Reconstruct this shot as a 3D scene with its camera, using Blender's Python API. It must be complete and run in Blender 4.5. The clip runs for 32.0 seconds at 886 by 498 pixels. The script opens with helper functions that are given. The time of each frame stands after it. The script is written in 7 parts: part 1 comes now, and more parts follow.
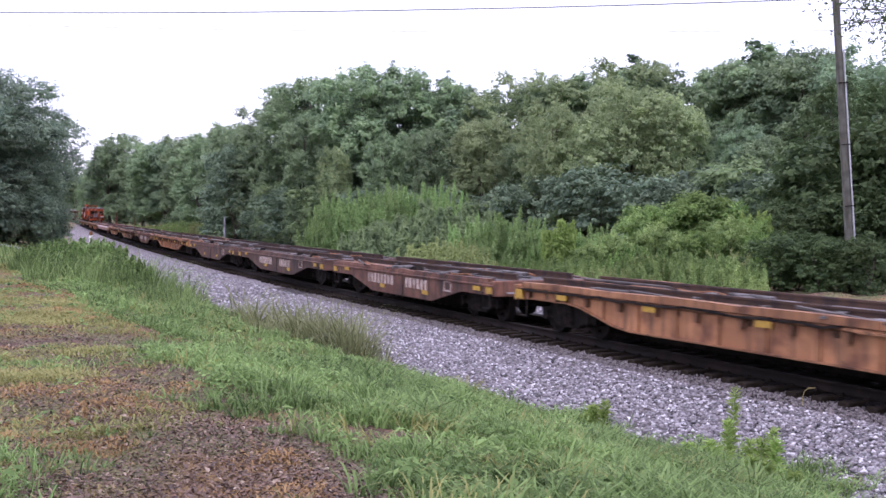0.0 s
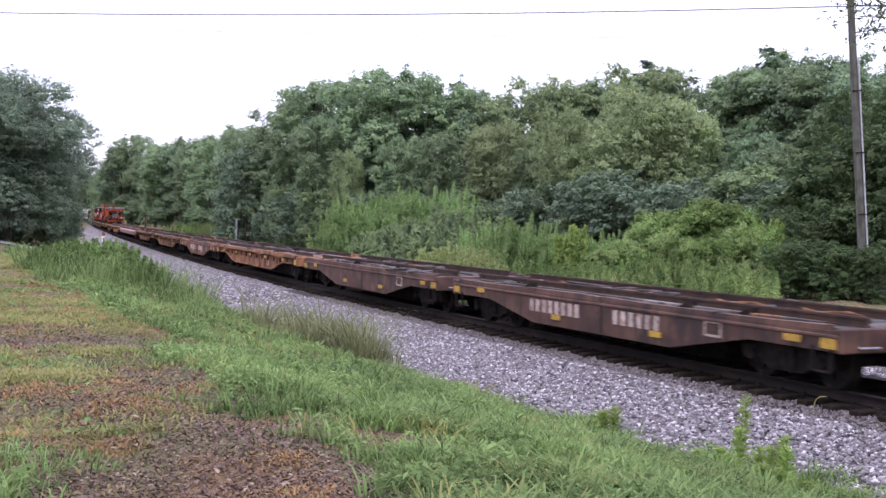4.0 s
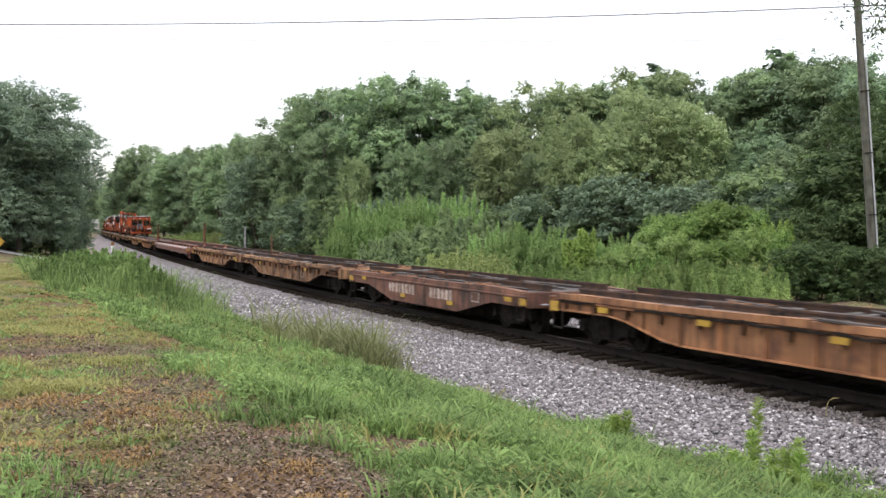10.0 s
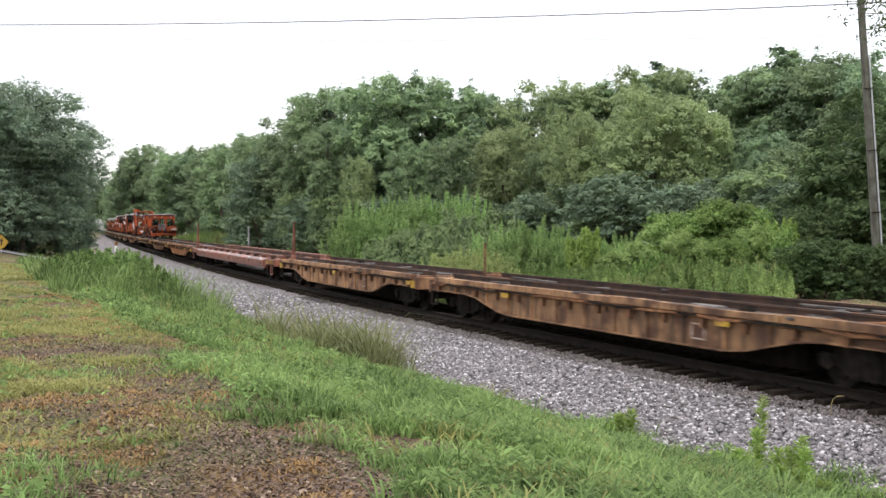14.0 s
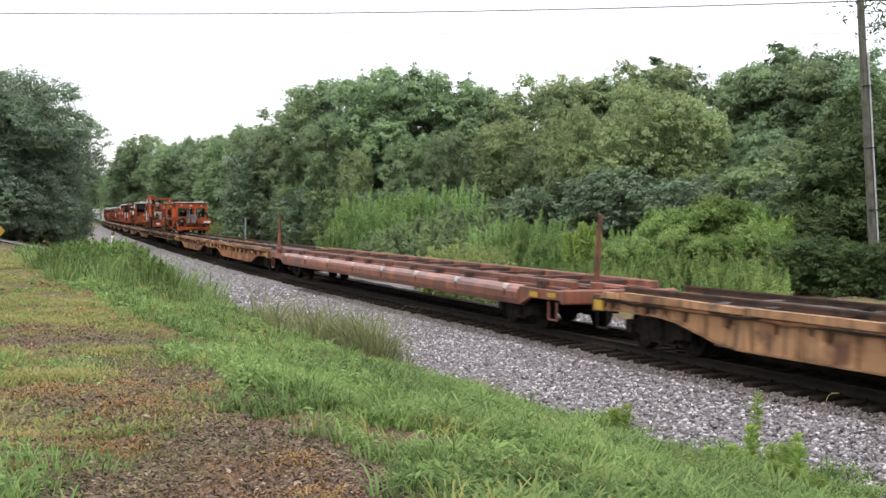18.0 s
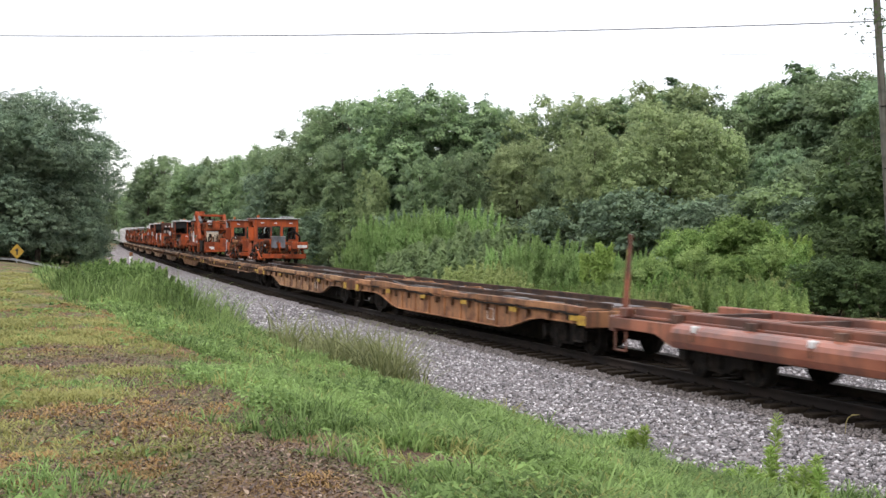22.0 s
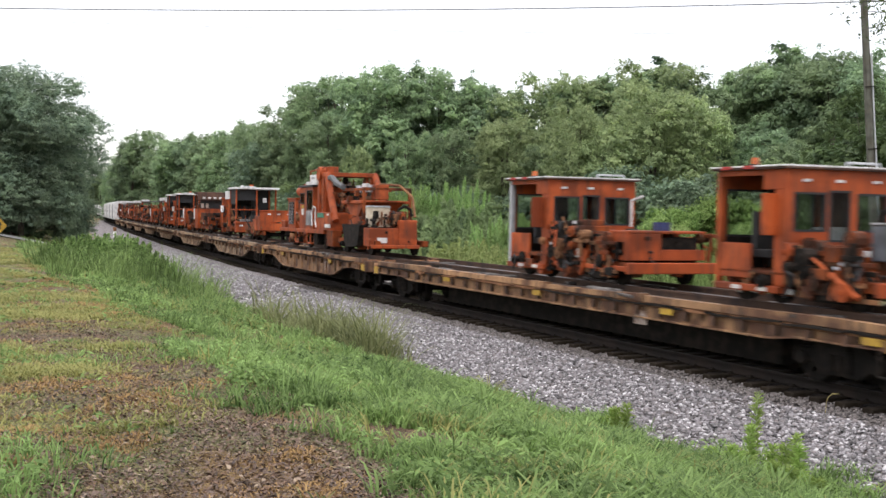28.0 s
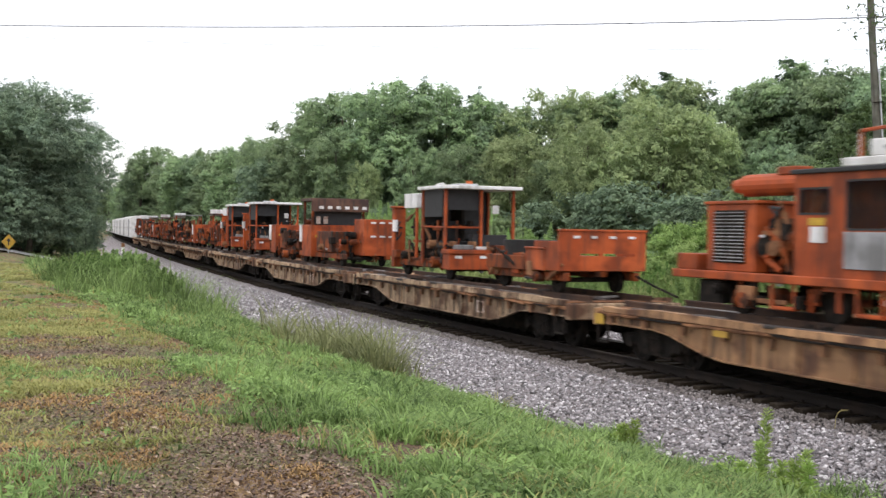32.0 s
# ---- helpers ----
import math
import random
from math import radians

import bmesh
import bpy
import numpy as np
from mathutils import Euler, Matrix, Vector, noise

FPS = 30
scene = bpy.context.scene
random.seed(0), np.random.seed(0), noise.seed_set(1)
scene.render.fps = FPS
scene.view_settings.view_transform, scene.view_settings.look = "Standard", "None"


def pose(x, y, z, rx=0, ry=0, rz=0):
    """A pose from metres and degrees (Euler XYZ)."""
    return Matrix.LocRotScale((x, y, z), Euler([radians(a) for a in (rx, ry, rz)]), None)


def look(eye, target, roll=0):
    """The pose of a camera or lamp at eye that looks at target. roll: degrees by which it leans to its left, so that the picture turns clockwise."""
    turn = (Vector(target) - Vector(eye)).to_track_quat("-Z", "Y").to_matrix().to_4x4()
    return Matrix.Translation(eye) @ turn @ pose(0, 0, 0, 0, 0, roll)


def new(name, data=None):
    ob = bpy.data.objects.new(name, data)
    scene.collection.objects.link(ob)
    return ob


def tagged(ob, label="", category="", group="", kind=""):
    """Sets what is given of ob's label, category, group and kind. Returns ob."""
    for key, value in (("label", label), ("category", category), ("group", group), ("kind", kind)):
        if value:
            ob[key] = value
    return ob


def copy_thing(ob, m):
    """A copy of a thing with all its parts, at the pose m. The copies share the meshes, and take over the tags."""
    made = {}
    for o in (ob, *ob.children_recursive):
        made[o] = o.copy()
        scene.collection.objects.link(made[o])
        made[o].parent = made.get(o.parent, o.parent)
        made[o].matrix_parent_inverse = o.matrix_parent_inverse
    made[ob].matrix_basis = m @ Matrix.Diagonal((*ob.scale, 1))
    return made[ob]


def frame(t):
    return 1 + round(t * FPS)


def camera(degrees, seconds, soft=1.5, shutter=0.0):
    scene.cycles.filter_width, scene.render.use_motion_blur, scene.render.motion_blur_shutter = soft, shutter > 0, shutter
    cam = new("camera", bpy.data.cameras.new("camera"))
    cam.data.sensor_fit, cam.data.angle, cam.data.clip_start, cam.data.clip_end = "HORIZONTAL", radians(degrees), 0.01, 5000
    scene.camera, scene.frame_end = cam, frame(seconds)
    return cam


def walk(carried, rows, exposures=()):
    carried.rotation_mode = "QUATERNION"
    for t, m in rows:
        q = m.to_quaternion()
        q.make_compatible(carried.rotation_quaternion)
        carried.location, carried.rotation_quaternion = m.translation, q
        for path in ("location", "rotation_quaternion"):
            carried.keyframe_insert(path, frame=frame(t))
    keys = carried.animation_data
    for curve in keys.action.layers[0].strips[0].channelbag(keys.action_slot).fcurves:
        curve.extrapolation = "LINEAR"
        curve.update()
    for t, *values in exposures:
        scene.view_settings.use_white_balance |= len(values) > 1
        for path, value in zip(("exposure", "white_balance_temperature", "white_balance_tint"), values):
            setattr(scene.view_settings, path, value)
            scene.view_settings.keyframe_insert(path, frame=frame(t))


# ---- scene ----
cam = camera(41.2, 32.0, soft=1.47, shutter=0.6)
PATH = [(0, 0.014, -0.020, 2.592, 88.37, -0.30, -1.10),
        (0.5, 0.014, -0.019, 2.592, 88.38, -0.17, -0.83),
        (1, 0.010, -0.009, 2.590, 88.60, -0.42, -0.50),
        (1.5, 0.010, -0.001, 2.589, 88.40, -0.62, -0.49),
        (2, 0.008, -0.007, 2.590, 88.41, -0.78, -0.71),
        (2.5, 0.011, -0.007, 2.590, 88.52, -0.71, -0.57),
        (3, 0.009, -0.011, 2.589, 88.67, -0.64, -0.76),
        (3.5, 0.011, -0.020, 2.591, 88.61, -0.93, -0.50),
        (5.5, 0.008, -0.012, 2.588, 88.38, -0.68, -0.70),
        (6, 0.008, -0.008, 2.591, 88.11, -0.61, -0.50),
        (6.5, 0.012, 0.011, 2.590, 88.09, -0.57, -0.76),
        (7, 0.014, -0.003, 2.591, 88.18, -0.36, -1.38),
        (7.5, 0.007, -0.003, 2.594, 88.38, -0.60, -1.41),
        (8, 0.002, -0.007, 2.594, 88.68, -0.65, -1.02),
        (8.5, -0.002, -0.006, 2.594, 88.99, -0.46, -0.63),
        (9, -0.003, -0.005, 2.592, 89.12, -0.13, -0.27),
        (9.5, -0.002, -0.002, 2.591, 88.88, -0.12, -0.27),
        (10, -0.003, -0.000, 2.589, 88.84, -0.19, -0.14),
        (10.5, -0.004, 0.005, 2.589, 88.83, -0.23, -0.10),
        (11, -0.002, 0.007, 2.587, 88.73, -0.12, -0.15),
        (11.5, 0.005, -0.005, 2.592, 88.77, 0.13, -0.20),
        (12, 0.003, -0.000, 2.589, 88.84, 0.18, -0.21),
        (12.5, 0.001, -0.000, 2.590, 88.80, -0.06, -0.19),
        (13, 0.000, 0.000, 2.590, 88.84, 0.00, 0.00),
        (13.5, 0.003, -0.003, 2.593, 88.69, 0.03, -0.07),
        (14, -0.002, 0.013, 2.588, 88.79, -0.01, 0.03),
        (14.5, -0.004, 0.007, 2.593, 88.70, -0.72, 0.25),
        (16.5, -0.002, 0.009, 2.591, 88.64, -0.59, 0.03),
        (17, -0.004, 0.013, 2.590, 88.70, -0.63, 0.07),
        (17.5, -0.001, 0.016, 2.587, 88.32, -0.72, 0.04),
        (18, -0.002, 0.014, 2.590, 88.46, -0.59, -0.11),
        (18.5, -0.001, -0.002, 2.593, 88.54, -0.62, -0.04),
        (19, -0.005, 0.006, 2.593, 88.86, -0.41, 0.22),
        (19.5, -0.006, 0.014, 2.595, 89.03, -0.30, 0.49),
        (20, -0.010, 0.022, 2.591, 88.99, -0.53, 0.59),
        (20.5, -0.006, 0.012, 2.594, 88.85, -0.51, 0.53),
        (21, -0.008, 0.024, 2.597, 89.17, -0.30, 0.57),
        (21.5, -0.005, 0.002, 2.595, 89.43, -0.34, 0.63),
        (22, -0.010, 0.012, 2.593, 89.45, -0.57, 0.70),
        (22.5, -0.006, 0.023, 2.588, 89.38, -0.51, 0.71),
        (23, -0.006, 0.015, 2.588, 89.35, -0.51, 0.50),
        (23.5, -0.003, 0.001, 2.593, 89.17, -0.60, 0.40),
        (24, -0.007, 0.018, 2.590, 89.12, -0.66, 0.38),
        (24.5, -0.006, 0.016, 2.590, 88.99, -0.91, 0.35),
        (25, -0.005, 0.013, 2.592, 88.84, -0.92, 0.32),
        (25.5, -0.004, 0.010, 2.590, 88.87, -0.80, 0.19),
        (27.5, 0.004, 0.005, 2.590, 88.35, -0.85, -0.05),
        (28, -0.000, 0.008, 2.590, 88.36, -0.99, -0.02),
        (28.5, 0.001, -0.001, 2.593, 88.49, -0.98, 0.07),
        (29, -0.001, 0.012, 2.593, 88.76, -0.76, 0.20),
        (29.5, 0.000, 0.019, 2.588, 89.01, -0.65, 0.28),
        (30, -0.003, 0.005, 2.590, 89.00, -1.11, 0.34),
        (30.5, 0.001, 0.010, 2.589, 88.96, -0.95, 0.34),
        (31, -0.001, 0.007, 2.590, 88.97, -1.13, 0.27),
        (31.5, -0.002, -0.002, 2.595, 89.05, -0.91, 0.31),
        (32, -0.002, 0.006, 2.592, 89.12, -0.95, 0.35)]
EXPOSURES = [(0, 0.1, 5680, 37), (3.5, 0.1, 5750, 35), (6.0, 0.1, 6100, 26), (9.0, 0.1, 6400, 17), (13.0, 0.1, 6480, 15), (32, 0.1, 6480, 15)]
walk(cam, [(t, pose(x, y, z, rx, ry, rz)) for t, x, y, z, rx, ry, rz in PATH], EXPOSURES)

# ---- the sky: a bright white overcast, brighter overhead, over a faint blue, and a broad soft sun
SUN_EL, SUN_AZ = radians(62), radians(200)
world = bpy.data.worlds.new("overcast_sky")
scene.world = world
world.use_nodes = True
wn, wl = world.node_tree.nodes, world.node_tree.links
wn.clear()
sky = wn.new("ShaderNodeTexSky")
sky.sky_type, sky.sun_disc, sky.sun_elevation, sky.sun_rotation = "NISHITA", False, SUN_EL, SUN_AZ
sky_bg, cloud_bg = wn.new("ShaderNodeBackground"), wn.new("ShaderNodeBackground")
sky_bg.inputs["Strength"].default_value = 0.06
cloud_bg.inputs["Color"].default_value = (1.0, 0.99, 0.965, 1)
w_at, w_xyz, w_up = wn.new("ShaderNodeTexCoord"), wn.new("ShaderNodeSeparateXYZ"), wn.new("ShaderNodeMapRange")
w_up.inputs["To Min"].default_value, w_up.inputs["To Max"].default_value = 0.9, 1.8
wl.new(w_at.outputs["Generated"], w_xyz.inputs[0])
wl.new(w_xyz.outputs["Z"], w_up.inputs["Value"])
wl.new(w_up.outputs[0], cloud_bg.inputs["Strength"])
w_add, w_out = wn.new("ShaderNodeAddShader"), wn.new("ShaderNodeOutputWorld")
wl.new(sky.outputs[0], sky_bg.inputs["Color"])
wl.new(sky_bg.outputs[0], w_add.inputs[0])
wl.new(cloud_bg.outputs[0], w_add.inputs[1])
wl.new(w_add.outputs[0], w_out.inputs["Surface"])
sun_data = bpy.data.lights.new("sun", "SUN")
sun_data.energy, sun_data.angle, sun_data.color = 0.8, radians(25), (1.0, 0.97, 0.92)
sun = new("sun", sun_data)
sun.matrix_world = look((0, 0, 40), (0 - math.sin(SUN_AZ) * math.cos(SUN_EL) * 40, 0 - math.cos(SUN_AZ) * math.cos(SUN_EL) * 40, 40 - 40 * math.sin(SUN_EL)))

# ---- the line of the track, by distance s from the camera's foot point
rng = np.random.default_rng(7)
SG = np.arange(-160.0, 900.0, 0.5)
_w, _s1 = 18.0, 49.8
_sm = SG - _w * np.logaddexp(0, (SG - _s1) / _w)
_sm0 = -_w * np.logaddexp(0, -_s1 / _w)
HD = -0.43982 + 0.0023144 * (_sm - _sm0) + 0.000115 * (SG - _sm + _sm0) - 0.0016 * np.clip(SG - 330, 0, 250)
SIDE, HALF = 12.87, 1.45
_dx, _dy = np.sin(HD) * 0.5, np.cos(HD) * 0.5
TX, TY = np.cumsum(_dx) - _dx / 2, np.cumsum(_dy) - _dy / 2
TX += SIDE * math.cos(0.43982) - np.interp(0, SG, TX)
TY += SIDE * math.sin(0.43982) - np.interp(0, SG, TY)
TX, TY = TX + HALF * np.cos(HD), TY - HALF * np.sin(HD)


def track(s, off=0.0):
    """World x, y and heading at s along the track, off metres to the right of its centre line."""
    h = np.interp(s, SG, HD)
    return np.interp(s, SG, TX) + off * np.cos(h), np.interp(s, SG, TY) - off * np.sin(h), h


def track_pose(s, off=0.0, z=0.0, turn=0.0):
    x, y, h = track(s, off)
    return pose(float(x), float(y), z, 0, 0, -math.degrees(float(h)) + turn)


def offset_of(x, y):
    """Distance s and offset from the centre line for arrays of world points."""
    best, out = np.full(x.shape, 1e18), np.zeros(x.shape)
    ss = np.zeros(x.shape)
    for i in range(0, len(SG), 6):
        d = (x - TX[i]) ** 2 + (y - TY[i]) ** 2
        m = d < best
        best = np.where(m, d, best)
        out = np.where(m, (x - TX[i]) * math.cos(HD[i]) - (y - TY[i]) * math.sin(HD[i]), out)
        ss = np.where(m, SG[i], ss)
    return ss, out


def gone(t):
    """How far the train has run at t seconds."""
    t = t - 16.0
    return 7.0368 * t + 0.05623 * t * t / 2 + 0.000203 * t ** 3 / 6


def ramp01(v, a, b):
    k = np.clip((v - a) / (b - a), 0, 1)
    return k * k * (3 - 2 * k)


def ground_z(x, y):
    s, off = offset_of(x, y)
    near = 1.0 - 0.25 * ramp01(s, 30, 90)
    fall = np.interp(off + 4.0 * ramp01(s, 45, 90), (-12.4, -11.4, -10, -8, -6, -4.9, -4.5), (0, 0.04, 0.16, 0.45, 0.8, 0.98, 1.0))
    z = np.where(off < 0, near + (-0.62 - near) * fall, -0.62 + 0.5 * ramp01(off, 6.5, 11))
    bump = 0.05 * np.sin(x * 1.3 + 2 * np.sin(y * 0.4)) * np.sin(y * 1.1 + 1.0) + 0.03 * np.sin(x * 3.1 + y * 2.3)
    return z + bump * ramp01(np.abs(off), 4.5, 7)


# ---- materials
def nodes_of(name):
    m = bpy.data.materials.new(name)
    m.use_nodes = True
    nt = m.node_tree
    bsdf = nt.nodes["Principled BSDF"]
    return m, nt.nodes, nt.links, bsdf


def mix_color(n, l, fac, a, b):
    mx = n.new("ShaderNodeMix")
    mx.data_type = "RGBA"
    for sock, v in ((mx.inputs[0], fac), (mx.inputs[6], a), (mx.inputs[7], b)):
        if isinstance(v, (int, float)):
            sock.default_value = v
        elif isinstance(v, tuple):
            sock.default_value = (*v, 1)
        else:
            l.new(v, sock)
    return mx.outputs[2]


def noise_fac(n, l, scale, lo, hi, stretch=(1, 1, 1), detail=5, coord="Object"):
    tc, mp, nz, mr = n.new("ShaderNodeTexCoord"), n.new("ShaderNodeMapping"), n.new("ShaderNodeTexNoise"), n.new("ShaderNodeMapRange")
    mp.inputs["Scale"].default_value = stretch
    nz.inputs["Scale"].default_value, nz.inputs["Detail"].default_value = scale, detail
    mr.inputs["From Min"].default_value, mr.inputs["From Max"].default_value = lo, hi
    l.new(tc.outputs[coord], mp.inputs["Vector"])
    l.new(mp.outputs[0], nz.inputs["Vector"])
    l.new(nz.outputs["Fac"], mr.inputs["Value"])
    return mr.outputs[0]


def worn(name, base, wear, rough=0.65, metal=0.0, scale=1.6, lo=0.46, hi=0.62, streak=True, dirt=(0.035, 0.028, 0.022), dirty=0.75, vary=0.25, bump=0.15, sheen=0.35):
    """Paint or metal with patches of wear, dark runs and grain."""
    m, n, l, b = nodes_of(name)
    info = n.new("ShaderNodeObjectInfo")
    hs = n.new("ShaderNodeHueSaturation")
    mr = n.new("ShaderNodeMapRange")
    mr.inputs["To Min"].default_value, mr.inputs["To Max"].default_value = 1 - vary, 1 + vary
    l.new(info.outputs["Random"], mr.inputs["Value"])
    l.new(mr.outputs[0], hs.inputs["Value"])
    faded = tuple(min(0.8, v * 1.35 + e) for v, e in zip(base, (0.025, 0.018, 0.008)))
    c = mix_color(n, l, noise_fac(n, l, 0.7, 0.42, 0.62, (1, 1, 2.5), 3), base, faded if streak else base)
    c = mix_color(n, l, noise_fac(n, l, scale, lo, hi), c, wear)
    if streak:
        c = mix_color(n, l, noise_fac(n, l, 3.0, 0.5, dirty, (2.6, 2.6, 0.22), 7), c, dirt)
    fine = noise_fac(n, l, 38.0, 0.3, 0.75)
    c = mix_color(n, l, 0.12, c, mix_color(n, l, fine, dirt, wear))
    l.new(c, hs.inputs["Color"])
    l.new(hs.outputs[0], b.inputs["Base Color"])
    b.inputs["Roughness"].default_value, b.inputs["Metallic"].default_value = rough, metal
    b.inputs["Specular IOR Level"].default_value = sheen
    bp = n.new("ShaderNodeBump")
    bp.inputs["Strength"].default_value, bp.inputs["Distance"].default_value = bump, 0.01
    l.new(fine, bp.inputs["Height"])
    l.new(bp.outputs[0], b.inputs["Normal"])
    return m


def plain(name, base, rough=0.6, metal=0.0, second=None, scale=6.0, emit=0.0):
    m, n, l, b = nodes_of(name)
    c = mix_color(n, l, noise_fac(n, l, scale, 0.35, 0.7), base, second or tuple(v * 0.6 for v in base))
    l.new(c, b.inputs["Base Color"])
    b.inputs["Roughness"].default_value, b.inputs["Metallic"].default_value = rough, metal
    return m


def leafy(name, dark, light, through_light=0.35, rough=0.7, spread=0.2, grain=0.6):
    """Leaves: colour by leaf and by plant, light shining through."""
    m, n, l, b = nodes_of(name)
    geo, info = n.new("ShaderNodeNewGeometry"), n.new("ShaderNodeObjectInfo")
    clump = noise_fac(n, l, 0.55 if grain > 0.5 else 0.8, 0.35, 0.65, coord="Object", detail=2)
    add = n.new("ShaderNodeMath")
    add.operation = "MULTIPLY_ADD"
    add.inputs[1].default_value = grain
    l.new(geo.outputs["Random Per Island"], add.inputs[0])
    half = n.new("ShaderNodeMath")
    half.operation = "MULTIPLY"
    half.inputs[1].default_value = 1 - grain
    l.new(clump, half.inputs[0])
    l.new(half.outputs[0], add.inputs[2])
    c = mix_color(n, l, add.outputs[0], dark, light)
    hs, mr, mh = n.new("ShaderNodeHueSaturation"), n.new("ShaderNodeMapRange"), n.new("ShaderNodeMapRange")
    mr.inputs["To Min"].default_value, mr.inputs["To Max"].default_value = 1 - spread, 1 + spread
    mh.inputs["To Min"].default_value, mh.inputs["To Max"].default_value = 0.492, 0.504
    l.new(info.outputs["Random"], mr.inputs["Value"])
    l.new(info.outputs["Random"], mh.inputs["Value"])
    l.new(mr.outputs[0], hs.inputs["Value"])
    l.new(mh.outputs[0], hs.inputs["Hue"])
    l.new(c, hs.inputs["Color"])
    tr, mx = n.new("ShaderNodeBsdfTranslucent"), n.new("ShaderNodeMixShader")
    l.new(hs.outputs[0], b.inputs["Base Color"])
    l.new(hs.outputs[0], tr.inputs["Color"])
    b.inputs["Roughness"].default_value, b.inputs["Specular IOR Level"].default_value = rough, 0.18
    mx.inputs[0].default_value = through_light
    l.new(b.outputs[0], mx.inputs[1])
    l.new(tr.outputs[0], mx.inputs[2])
    l.new(mx.outputs[0], n["Material Output"].inputs["Surface"])
    return m


def by_island(name, colors, rough=0.8, bump_scale=60.0):
    """Loose pieces, each of one of a few colours."""
    m, n, l, b = nodes_of(name)
    geo, rp = n.new("ShaderNodeNewGeometry"), n.new("ShaderNodeValToRGB")
    rp.color_ramp.interpolation = "LINEAR"
    while len(rp.color_ramp.elements) < len(colors):
        rp.color_ramp.elements.new(0.5)
    for i, (e, c) in enumerate(zip(rp.color_ramp.elements, colors)):
        e.position, e.color = i / (len(colors) - 1), (*c, 1)
    l.new(geo.outputs["Random Per Island"], rp.inputs[0])
    c = mix_color(n, l, 0.16, rp.outputs[0], mix_color(n, l, noise_fac(n, l, bump_scale, 0.3, 0.7), (0.03, 0.028, 0.025), (0.5, 0.48, 0.46)))
    l.new(c, b.inputs["Base Color"])
    b.inputs["Roughness"].default_value = rough
    return m


def ground_material():
    m, n, l, b = nodes_of("soil_and_turf")
    soil = mix_color(n, l, noise_fac(n, l, 14, 0.38, 0.62, detail=8), (0.078, 0.047, 0.031), (0.225, 0.14, 0.085))
    turf = mix_color(n, l, noise_fac(n, l, 17, 0.36, 0.64, detail=8), (0.08, 0.085, 0.03), (0.25, 0.225, 0.095))
    moss = mix_color(n, l, noise_fac(n, l, 22, 0.36, 0.64, detail=8), (0.17, 0.095, 0.035), (0.36, 0.24, 0.1))
    c = mix_color(n, l, noise_fac(n, l, 0.8, 0.4, 0.5, detail=8), soil, turf)
    c = mix_color(n, l, noise_fac(n, l, 1.1, 0.56, 0.64, (1.0, 0.8, 1.0), 8), c, moss)
    l.new(c, b.inputs["Base Color"])
    b.inputs["Roughness"].default_value = 0.95
    bp = n.new("ShaderNodeBump")
    bp.inputs["Distance"].default_value = 0.05
    l.new(noise_fac(n, l, 26, 0.3, 0.7, detail=8), bp.inputs["Height"])
    l.new(bp.outputs[0], b.inputs["Normal"])
    return m


def gravel_material(name, low, high, oil):
    m, n, l, b = nodes_of(name)
    tc, vo, rp = n.new("ShaderNodeTexCoord"), n.new("ShaderNodeTexVoronoi"), n.new("ShaderNodeValToRGB")
    vo.inputs["Scale"].default_value = 16.0
    l.new(tc.outputs["Object"], vo.inputs["Vector"])
    sp = n.new("ShaderNodeSeparateColor")
    l.new(vo.outputs["Color"], sp.inputs[0])
    rp.color_ramp.elements[0].color, rp.color_ramp.elements[1].color = (*low, 1), (*high, 1)
    l.new(sp.outputs[0], rp.inputs[0])
    c = mix_color(n, l, noise_fac(n, l, 1.1, 0.45, 0.75), rp.outputs[0], oil)
    l.new(c, b.inputs["Base Color"])
    b.inputs["Roughness"].default_value = 0.9
    b.inputs["Specular IOR Level"].default_value = 0.15
    bp = n.new("ShaderNodeBump")
    bp.inputs["Distance"].default_value, bp.inputs["Strength"].default_value = 0.04, 1.0
    bp.invert = True
    l.new(vo.outputs["Distance"], bp.inputs["Height"])
    l.new(bp.outputs[0], b.inputs["Normal"])
    return m


M_SOIL = ground_material()
# Near bed coloured dark to give the shade between the loose stones.
M_BED_GAPS = gravel_material("ballast_bed", (0.014, 0.013, 0.013), (0.13, 0.118, 0.118), (0.085, 0.066, 0.056))
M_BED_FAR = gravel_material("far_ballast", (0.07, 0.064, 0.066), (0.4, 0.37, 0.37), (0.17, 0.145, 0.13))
# Oily tone taken darker still, standing in for the shade under the train.
M_BED_OILY_SHADED = gravel_material("oily_ballast", (0.006, 0.005, 0.005), (0.026, 0.021, 0.019), (0.008, 0.007, 0.006))
M_STONE = by_island("ballast_stone", [(0.02, 0.019, 0.02), (0.28, 0.259, 0.266), (0.045, 0.042, 0.045), (0.25, 0.218, 0.212), (0.03, 0.028, 0.031), (0.35, 0.328, 0.336), (0.11, 0.101, 0.105), (0.4, 0.38, 0.388), (0.72, 0.7, 0.7)])
M_STONE_DIRTY = by_island("grimy_ballast_stone", [(0.03, 0.026, 0.024), (0.1, 0.084, 0.077), (0.15, 0.124, 0.112), (0.06, 0.05, 0.046), (0.2, 0.172, 0.16), (0.12, 0.1, 0.092), (0.32, 0.29, 0.276)])
# Blue-grey haze is mixed into the ridge's own colour.
M_RIDGE_HAZE = plain("distant_woods", (0.17, 0.23, 0.25), 0.95, second=(0.12, 0.17, 0.19), scale=0.03)
# Sleepers and rails are coloured darker than their own for the train's shade.
M_TIE = worn("creosoted_timber", (0.012, 0.0095, 0.0075), (0.032, 0.025, 0.019), 0.95, scale=6, sheen=0.1)
